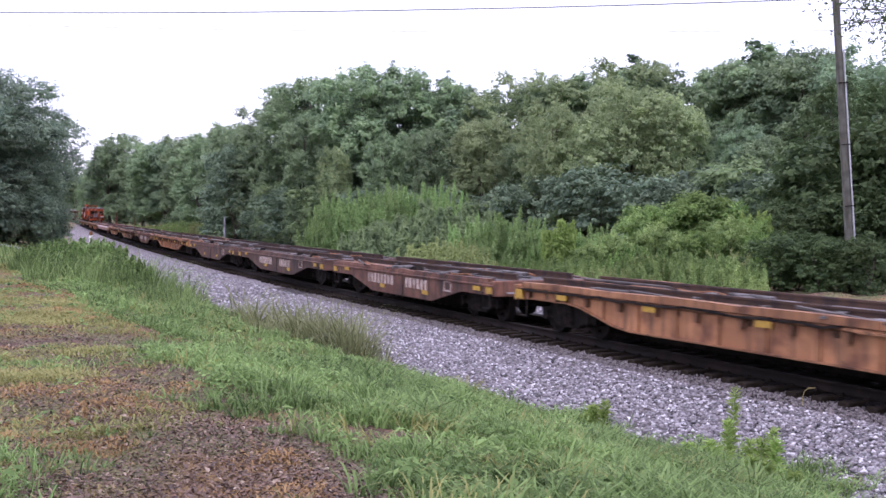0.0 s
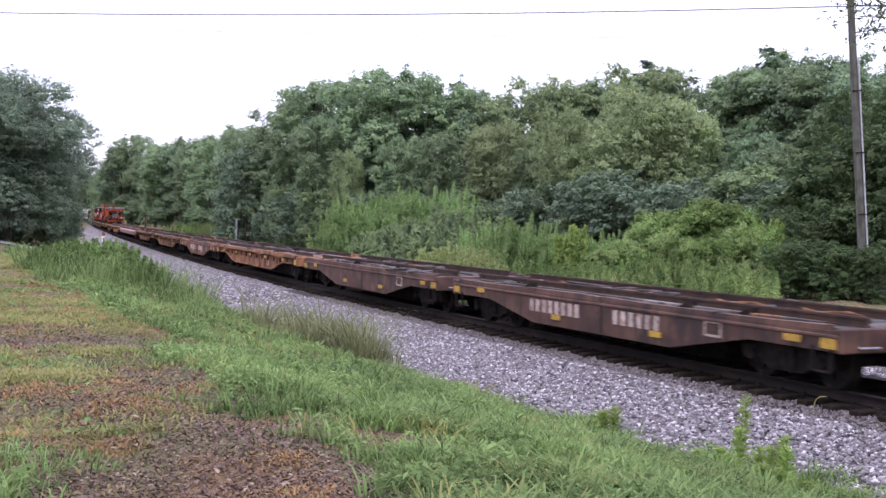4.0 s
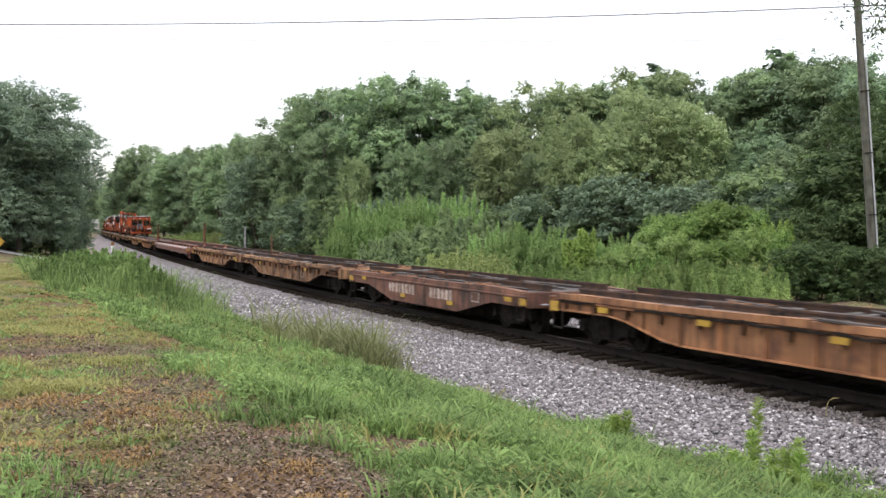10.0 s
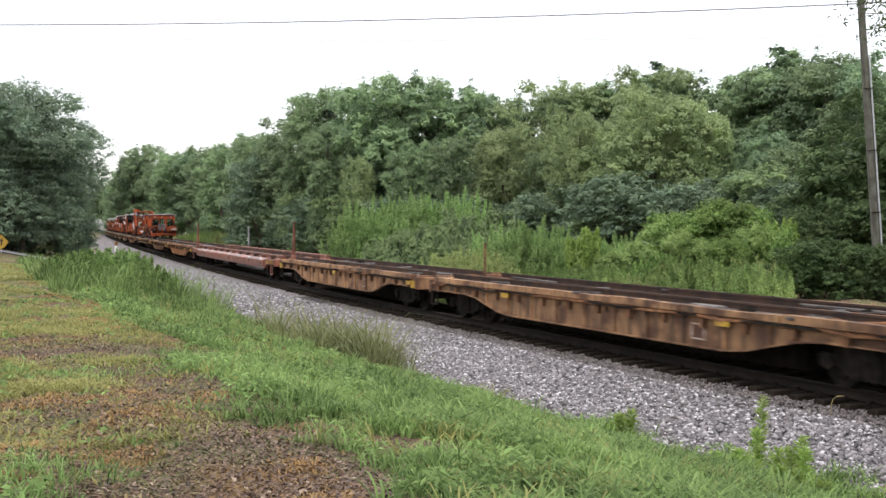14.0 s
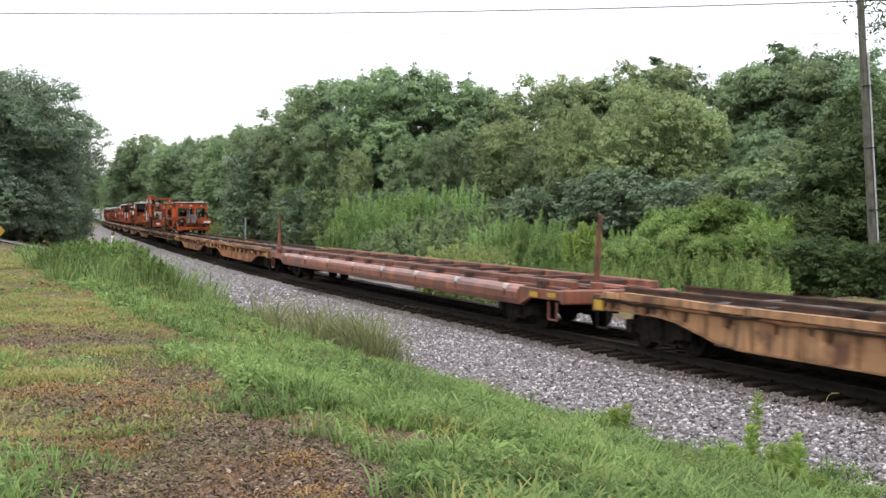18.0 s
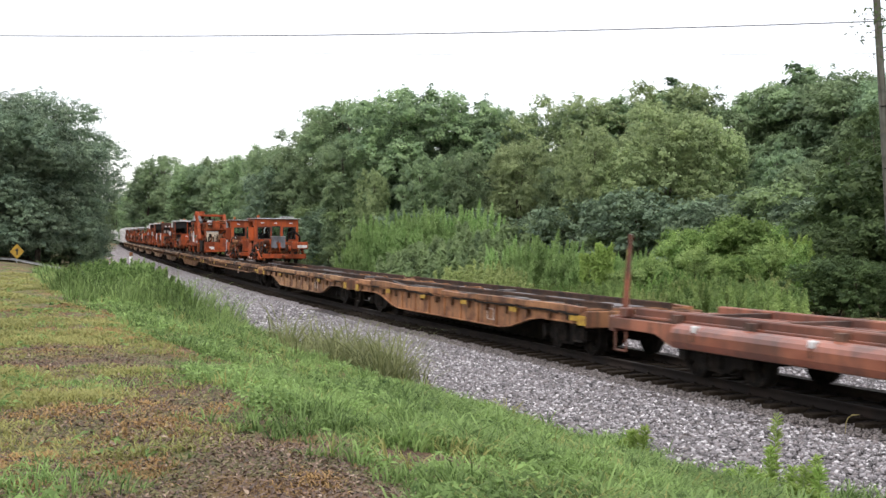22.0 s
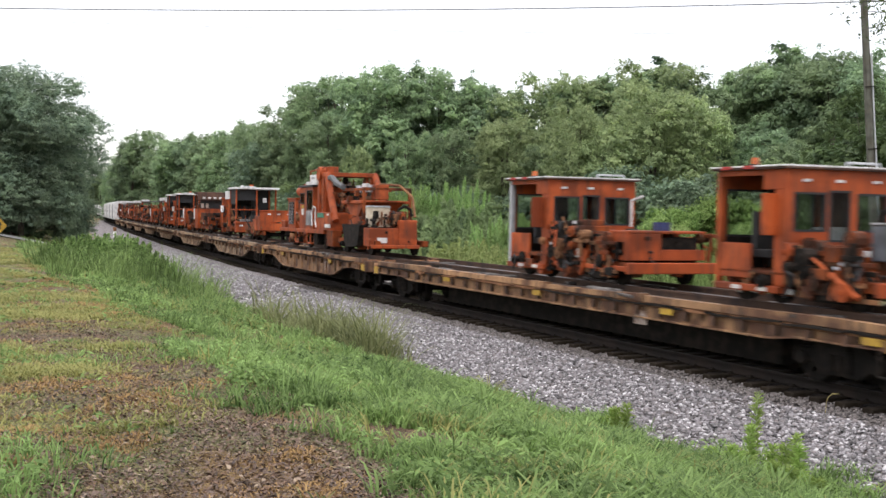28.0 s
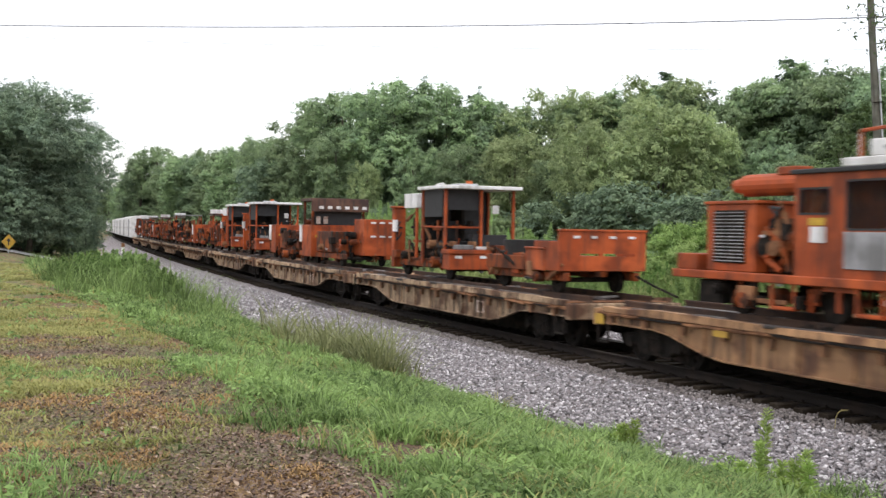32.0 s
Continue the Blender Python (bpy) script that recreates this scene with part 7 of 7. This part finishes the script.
def hopper_machine():
    t, u0 = machine("low orange machine with a black hopper and boom frame", 127.5)
    Y = lambda u: u - u0
    for x in (-0.95, 0.75):
        shape("main_frame", M_MACHINE_DIRTY, t, (x, x + 0.2, Y(125.2), Y(129.8), 1.5, 1.7))
    bm = bmesh.new()
    prism(bm, [(Y(128.4), 2.22), (Y(126.2), 2.2), (Y(126.5), 1.5), (Y(127.9), 1.4)], "x", -1.2, -0.5)
    part("hopper", bm, M_IRON, t, "black sheet-steel hopper")
    bm = bmesh.new()
    rod(bm, (-0.5, Y(126.35), 2.15), (-0.5, Y(126.35), 2.82), 0.42, 20)
    tank = part("tank", bm, M_CREAM, t, "stained cream upright tank")
    bm = bmesh.new()
    rod(bm, (-0.5, Y(126.35), 2.82), (-0.5, Y(126.35), 2.88), 0.45, 20, 0.4)
    part("tank_lid", bm, M_GREY, tank)
    for x in (-0.9, 0.7):
        shape("boom", M_MACHINE, t, (x, x + 0.18, Y(127.0), Y(129.6), 2.95, 3.06))
    bm = bmesh.new()
    prism(bm, [(Y(127.1), 3.0), (Y(129.3), 3.0), (Y(128.7), 2.55), (Y(127.7), 2.5)], "x", -0.8, 0.65)
    funnel = part("funnel", bm, M_MACHINE, t, "orange funnel-shaped bin")
    shape("funnel_rim", M_MACHINE, funnel, (-0.85, 0.7, Y(127.0), Y(129.4), 3.0, 3.07))
    bm = bmesh.new()
    prism(bm, [(Y(127.7), 2.5), (Y(128.7), 2.5), (Y(129.4), 1.9), (Y(127.4), 1.9)], "x", -0.75, 0.6)
    part("lower_bin", bm, M_MACHINE, t)
    for y in (127.3, 128.0, 128.7):
        shape("pipe_cap", M_SILVER, t, ((-0.5, Y(y), 3.36), (-0.5, Y(y), 3.62), 0.09), label="small silver pipe cap")
    shape("gantry", M_MACHINE_DIRTY, t, (-0.85, -0.75, Y(127.0), Y(129.6), 3.4, 3.5), (-0.85, 0.95, Y(127.0), Y(127.12), 3.42, 3.52), (0.85, 0.95, Y(127.0), Y(127.12), 1.7, 3.5), (-0.85, -0.75, Y(127.0), Y(127.12), 2.4, 3.5))
    shape("gantry_head", M_MACHINE, t, (-0.4, 0.1, Y(127.0), Y(127.4), 3.1, 3.62))
    shape("gantry_pipe", M_RUST, t, ([(-0.3, Y(129.0), 3.3), (0.0, Y(127.6), 3.65), (0.5, Y(127.0), 3.6), (0.8, Y(126.5), 3.2), (0.8, Y(126.2), 2.5)], 0.045))
    shape("roll_bar", M_IRON, t, ([(0.1, Y(126.0), 2.1), (0.12, Y(126.0), 2.75), (0.35, Y(126.0), 2.88), (0.58, Y(126.0), 2.75), (0.6, Y(126.0), 2.1)], 0.05))
    shape("end_box", M_MACHINE, t, (-1.12, 0.2, Y(125.3), Y(126.0), 1.5, 2.12))
    shape("end_panel", M_MACHINE, t, (-0.1, 0.55, Y(125.25), Y(125.45), 1.55, 2.4))
    shape("end_rail", M_MACHINE, t, (-1.1, 0.6, Y(125.1), Y(125.22), 1.44, 1.56))
    shape("placard", M_WHITE, t, (-0.85, -0.5, Y(125.28), Y(125.297), 1.62, 1.8), label="white placard")
    shape("upper_light", M_WHITE, t, (-0.75, -0.5, Y(127.3), Y(127.5), 3.52, 3.66))
    machinery(t, Y(125.3), Y(129.6), 1.4, 2.5, 44, 81, -1.15, 0.6)
    machinery(t, Y(125.4), Y(126.6), 2.0, 2.7, 20, 82, -0.9, 0.6)
    machinery(t, Y(127.0), Y(129.6), 2.4, 3.5, 22, 83, -0.9, 0.6)
    bogie_wheels(t, (Y(126.1), Y(129.0)))
    return seat(t, u0)


hopper_machine()


def canopy_machine(label, front, back, seed, white_roof=True, ac=True, tail=2.6):
    """An open machine under a flat canopy: posts, curtain, bench across the front, lockers behind."""
    t, u0 = machine(label, back)
    a, b, e = front - u0, 0.0, tail
    roof = shape("canopy", M_WHITE if white_roof else M_DARKBROWN, t, (-1.22, 1.22, a - 0.25, b, 3.8, 3.9), label="flat white canopy" if white_roof else "dark red flat roof")
    shape("canopy_fittings", M_SILVER, roof, (-0.6, 0.0, a + 0.2, a + 0.8, 3.9, 3.97))
    bm = bmesh.new()
    rod(bm, (-0.2, a + 0.4, 3.9), (-0.2, a + 0.4, 4.06), 0.1, 12)
    part("beacon_lens", bm, M_AMBER, t, "amber warning beacon")
    for x, y in ((-1.1, a), (0.0, a), (1.02, a), (-1.1, b - 0.15), (1.02, b - 0.15)):
        shape("canopy_post", M_MACHINE, t, (x, x + 0.08, y, y + 0.1, 1.6, 3.8))
    shape("back_curtain", M_BLACK, t, (-1.1, 1.1, b - 0.06, b - 0.03, 1.7, 3.8), label="black mesh curtain")
    shape("side_curtain", M_BLACK, t, (-1.06, -1.04, a + 0.3, b - 0.2, 3.0, 3.8), label="black mesh curtain")
    shape("front_curtain", M_BLACK, t, (-1.0, 0.0, a + 0.12, a + 0.14, 3.2, 3.8), label="black mesh curtain")
    shape("hand_rail", M_MACHINE, t, ([(-1.08, a, 2.7), (0.0, a, 2.7)], 0.03), ([(-1.08, a, 2.7), (-1.08, b, 2.72)], 0.03))
    shape("tool_bench", M_MACHINE, t, (-1.16, 0.05, a - 0.6, a - 0.05, 1.5, 1.95), label="bright orange tool bench")
    shape("bench_top", M_MACHINE, t, (-1.2, 0.1, a - 0.65, a, 1.95, 2.07))
    shape("bench_load", M_GREY, t, (-0.9, -0.4, a - 0.5, a - 0.1, 2.07, 2.2))
    shape("bench_load", M_WHITE, t, (-0.3, 0.0, a - 0.5, a - 0.2, 2.07, 2.16))
    for x in (-0.9, -0.15):
        shape("marker_light", M_WHITE, t, (x - 0.1, x + 0.1, a - 0.62, a - 0.602, 1.82, 1.9), label="small pale reflector")
    # Dark panel added for the shade beneath the canopy.
    shape("bulkhead", M_IRON, t, (-0.2, -0.1, a + 0.95, b - 0.15, 1.75, 3.3), (-1.05, -0.2, b - 0.14, b - 0.1, 1.75, 2.3))
    shape("operator_seat", M_BLACK, t, (-0.9, 0.2, a + 0.7, a + 1.2, 2.1, 2.3), (-0.6, 0.2, a + 1.2, a + 1.32, 2.2, 2.9))
    shape("control_box", M_BLACK, t, (-0.2, 0.9, a + 0.1, a + 0.4, 1.9, 2.5))
    shape("lamp", M_WHITE, t, (0.35, 0.55, a - 0.08, a - 0.02, 3.1, 3.35))
    for x in (-0.95, 0.75):
        shape("main_frame", M_MACHINE_DIRTY, t, (x, x + 0.2, a - 0.5, e, 1.5, 1.7))
    shape("floor_plate", M_MACHINE_DIRTY, t, (-1.0, 1.0, a, e, 1.7, 1.76))
    shape("side_box", M_MACHINE_DIRTY, t, (0.3, 1.15, a - 0.5, a - 0.05, 1.55, 2.2))
    shape("tall_locker", M_MACHINE, t, (-1.14, -0.75, e - 0.25, e, 1.42, 3.3), label="tall orange locker")
    shape("locker_top", M_MACHINE, t, (-1.2, -0.7, e - 0.3, e + 0.05, 3.3, 3.36))
    if ac:
        shape("air_unit", M_WHITE, t, (-1.14, 0.2, b + 0.3, b + 1.4, 3.28, 3.72), label="white air conditioning unit")
        shape("air_unit_leg", M_MACHINE, t, (-1.1, -1.02, b + 0.4, b + 0.5, 1.76, 3.28))
        shape("air_pipe", M_WHITE, t, ([(-0.4, b + 0.5, 3.72), (-0.4, b + 0.5, 3.98), (-0.4, b - 0.05, 4.0)], 0.06))
    bm = bmesh.new()
    rod(bm, (-1.18, e - 0.45, 2.55), (-1.18, e - 0.45, 2.92), 0.085, 14)
    part("extinguisher", bm, M_WHITE, t, "white cylinder")
    machinery(t, a - 0.5, e - 0.3, 1.4, 2.3, 34, seed, -1.15, 1.0)
    machinery(t, b + 0.1, e - 0.3, 1.8, 3.2, 22, seed + 1, -1.1, 0.8)
    machinery(t, a + 0.25, b - 0.1, 1.8, 2.9, 16, seed + 2, -1.0, 0.4)
    bogie_wheels(t, (a + 0.3, e - 0.6))
    return seat(t, u0)


canopy_machine("open orange machine under a flat white canopy", 150.5, 152.5, 91)
canopy_machine("orange track machine with a white canopy and dark interior", 178.2, 180.2, 95, ac=False, tail=1.6)
canopy_machine("narrow orange machine with a white roof and cooling box", 186.0, 187.8, 97, tail=2.0)


def cart():
    t, u0 = machine("orange trailer cart with a slotted steel box", 145.2, "trailer cart")
    Y = lambda u: u - u0
    for x in (-1.0, 0.85):
        shape("main_frame", M_MACHINE_DIRTY, t, (x, x + 0.15, Y(143.3), Y(147.6), 1.48, 1.68))
    W = 1.15
    bm = bmesh.new()
    pierced(bm, -W, W, 1.72, 2.63, [(-W + 0.5, -0.1, 2.06, 2.12), (0.02, W - 0.3, 2.06, 2.12)], "y", Y(143.3), Y(143.36))
    front = part("box_front", bm, M_MACHINE, t, "orange steel panel with two slots")
    shape("box_rim", M_MACHINE, front, (-W - 0.03, W + 0.03, Y(143.27), Y(143.39), 2.63, 2.68))
    for x in (-0.7, -0.25, 0.25, 0.75):
        shape("marker_light", M_WHITE, t, (x - 0.08, x + 0.08, Y(143.27), Y(143.297), 2.47, 2.53), label="small pale reflector")
    for x in (-W, W - 0.05):
        shape("box_side", M_MACHINE, t, (x, x + 0.05, Y(143.36), Y(144.6), 1.72, 2.4))
    shape("box_floor", M_MACHINE_DIRTY, t, (-W + 0.05, W - 0.05, Y(143.36), Y(144.6), 1.7, 1.76))
    shape("small_box", M_MACHINE, t, (-W - 0.02, -0.2, Y(144.0), Y(145.0), 1.7, 2.2))
    shape("small_box_lid", M_MACHINE, t, (-W - 0.05, -0.17, Y(143.97), Y(145.03), 2.2, 2.25))
    shape("low_box", M_MACHINE_DIRTY, t, (-W, W, Y(145.1), Y(147.4), 1.68, 2.02))
    bm = bmesh.new()
    rod(bm, (-0.3, Y(146.3), 2.02), (-0.3, Y(146.3), 2.4), 0.72, 24, 0.8)
    part("tub", bm, M_BLACK, t, "round black tub")
    machinery(t, Y(143.6), Y(147.4), 1.5, 2.1, 14, 99, -1.17, -0.9)
    shape("tow_chain", M_IRON, t, ([(0.9, Y(143.3), 1.6), (0.95, Y(142.6), 1.4), (0.95, Y(141.6), 1.2)], 0.03))
    bogie_wheels(t, (Y(144.0), Y(147.0)))
    return seat(t, u0)


cart()


def body_machine(label, front, cab, back, seed, roof=True):
    """An orange machine with housings in front and a tall face carrying a row of lamps."""
    t, u0 = machine(label, (front + back) / 2)
    a, m, b = front - u0, cab - u0, back - u0
    shape("front_box", M_MACHINE, t, (-0.1, 1.15, a, a + 1.4, 1.6, 2.98), label="orange front housing")
    for x in (0.15, 0.5, 0.85):
        shape("marker_light", M_WHITE, t, (x, x + 0.2, a - 0.03, a - 0.002, 2.82, 2.88), label="small pale reflector")
        shape("marker_light", M_WHITE, t, (x, x + 0.2, a - 0.03, a - 0.002, 2.3, 2.36), label="small pale reflector")
    shape("middle_box", M_MACHINE_DIRTY, t, (-1.0, 0.9, a + 1.4, m - 0.3, 1.7, 2.5))
    body = shape("body", M_MACHINE, t, (-1.15, 1.15, m, b, 1.46, 2.75))
    for x in (-0.72, 0.05):
        shape("panel", M_MACHINE, body, (x - 0.36, x + 0.36, m - 0.02, m, 1.6, 2.68))
    if roof:
        for x in (-1.12, 1.02):
            for y in (m + 0.05, b - 0.15):
                shape("gallery_post", M_MACHINE_DIRTY, t, (x, x + 0.1, y, y + 0.1, 2.75, 3.72))
        fascia = shape("gallery_roof", M_DARKBROWN, t, (-1.2, 1.2, m - 0.2, b + 0.1, 3.72, 3.84), label="dark red flat roof")
        shape("fascia", M_DARKBROWN, fascia, (-1.2, 1.2, m - 0.24, m - 0.2, 3.3, 3.82))
        for k in range(6):
            x = -0.8 + k * 0.36
            shape("lamp", M_WHITE, t, (x - 0.09, x + 0.09, m - 0.28, m - 0.242, 3.4, 3.52))
        for x in (-0.95, -0.65):
            shape("number_bar", M_LETTER, t, (x, x + 0.18, m - 0.02, m - 0.002, 2.8, 3.1), label="pale painted figures")
        shape("inner_wall", M_BLACK, t, (-1.0, 1.0, m + 0.1, m + 0.16, 2.75, 3.72))
    shape("notice", M_YELLOW, t, (-1.0, -0.7, m - 0.035, m - 0.022, 2.25, 2.34))
    bm = bmesh.new()
    rod(bm, (-1.0, b + 0.25, 2.05), (-1.0, b + 0.25, 2.75), 0.2, 14)
    part("white_tank", bm, M_WHITE, t, "stained white cylinder tank")
    machinery(t, a, m, 1.35, 2.5, 34, seed, -1.15, 0.6)
    machinery(t, b, b + 1.2, 1.4, 3.0, 22, seed + 1, -1.1, 0.8)
    for x in (-0.95, 0.75):
        shape("main_frame", M_MACHINE_DIRTY, t, (x, x + 0.2, a, b + 1.3, 1.46, 1.66))
    bogie_wheels(t, (a + 0.5, m + 0.4, b + 0.7))
    return seat(t, u0)


body_machine("orange machine with a lamp row under a dark roof", 161.6, 165.7, 167.3, 101)
body_machine("greasy orange machine with open pipework and a white tank", 170.2, 172.8, 173.8, 105, roof=False)


def work_machine(label, u, seed, roofed=True, boxed=True, rear=2.6, lamps=False):
    """A low track machine crowded with gear: housings of several heights, a light roof on posts, hoses and pipework."""
    t, u0 = machine(label, u)
    r = np.random.default_rng(seed)
    a, b = -2.9, rear
    for x in (-0.95, 0.75):
        shape("main_frame", M_MACHINE_DIRTY, t, (x, x + 0.2, a, b, 1.48, 1.68))
    shape("floor_plate", M_IRON, t, (-1.0, 1.0, a + 0.2, b, 1.68, 1.74))
    shape("buffer_beam", M_MACHINE, t, (-1.12, 1.12, a - 0.06, a + 0.08, 1.45, 1.7))
    y = a + 0.25
    while y < b - 0.9:
        w, h = r.uniform(0.5, 1.1), r.uniform(2.05, 2.75)
        x0 = r.uniform(-1.12, -0.7)
        shape("housing", (M_MACHINE, M_MACHINE_DIRTY, M_MACHINE_DIRTY, M_IRON)[int(r.integers(4))], t, (x0, x0 + r.uniform(0.7, 1.5), y, y + w, 1.74, h))
        y += w + r.uniform(0.1, 0.5)
    if roofed:
        q = r.uniform(-0.6, 0.5)
        h = r.uniform(3.2, 3.6)
        for x in (-1.06, 0.98):
            for e in (q, q + 1.5):
                shape("roof_post", M_MACHINE, t, (x, x + 0.08, e, e + 0.08, 1.7, h))
        shape("roof", M_GREY if r.random() < 0.5 else M_DARKBROWN, t, (-1.15, 1.1, q - 0.2, q + 1.7, h, h + 0.07), label="thin flat roof")
        shape("operator_seat", M_BLACK, t, (-0.8, -0.2, q + 0.5, q + 1.0, 1.95, 2.1), (-0.8, -0.2, q + 0.95, q + 1.06, 2.1, 2.8))
    if boxed:
        y = r.uniform(0.6, 1.4)
        shape("air_unit", M_WHITE, t, (-1.05, -0.2, y, y + 0.6, 3.3, 3.72), label="white air conditioning unit")
        shape("air_unit_leg", M_MACHINE, t, (-0.98, -0.9, y + 0.1, y + 0.2, 1.74, 3.3), (-0.35, -0.27, y + 0.1, y + 0.2, 1.74, 3.3))
    for k in range(3):
        x = r.uniform(-0.9, 0.5)
        shape("placard", M_WHITE, t, (x, x + 0.28, a - 0.075, a - 0.062, 1.5, 1.64), label="small pale placard")
    if lamps:
        for x in (-0.85, 0.55):
            shape("head_lamp", M_WHITE, t, ((x, a - 0.02, 2.5), (x, a + 0.14, 2.5), 0.13), label="round pale head lamp")
            shape("lamp_bracket", M_MACHINE, t, (x - 0.05, x + 0.05, a + 0.02, a + 0.1, 1.7, 2.4))
        cab = shape("cab", M_MACHINE_DIRTY, t, (-1.12, 1.12, a + 1.0, a + 2.6, 1.74, 3.55))
        shape("cab_window", M_BLACK, cab, (-0.9, -0.15, a + 0.985, a + 1.0, 2.6, 3.3), (0.15, 0.9, a + 0.985, a + 1.0, 2.6, 3.3), label="dark cab window")
        shape("roof_unit", M_WHITE, t, (-0.75, 0.35, a + 1.2, a + 2.2, 3.55, 3.95), label="white air conditioning unit")
    machinery(t, a + 0.1, b - 0.1, 1.4, 2.3, 26, seed, -1.2, 0.6)
    machinery(t, a + 0.4, b - 0.3, 2.1, 3.1, 26, seed + 1, -1.1, 0.8)
    bogie_wheels(t, (a + 0.6, b - 0.6))
    return seat(t, u0)


far_a = work_machine("cluttered orange track machine with hoses and a light roof", 194.5, 111)
far_b = body_machine("orange machine with panelled body and pipework", 200.5, 203.3, 204.6, 113, roof=False)
far_c = work_machine("low orange track machine crowded with rusty pipework", 210.8, 115, roofed=False, boxed=False)
far_d = work_machine("orange track machine with an air unit and a dark roof", 218.5, 117)
for k, u in enumerate((226.0, 234.0, 242.0, 250.0, 258.0, 265.5)):
    seat(copy_thing((far_c, far_a, far_b, far_d)[k % 4], pose(0, 0, 0)), u)
work_machine("orange track machine with a white air unit and two head lamps", 277.6, 121, boxed=False, lamps=True, rear=3.0)


# ---- movement
def motions():
    times = [0.0] + [float(t) for t in range(1, 33)]
    for thing, u, off, turn, z in KEYED:
        walk(thing, [(t, track_pose(u - gone(t), off, z, turn)) for t in times])
    for k, w in SPIN.items():
        walk(w, [(i / 15, pose(0, k, 0.42, math.degrees(gone(i / 15) / 0.42) % 360.0)) for i in range(481)])
    made = {k: w.animation_data for k, w in SPIN.items()}
    for o in scene.objects:
        if o.data == WHEELSET and o not in SPIN.values():
            k = -0.85 if o.location.y < 0 else 0.85
            o.rotation_mode = "QUATERNION"
            keys = o.animation_data_create()
            keys.action = made[k].action
            keys.action_slot = made[k].action_slot


motions()
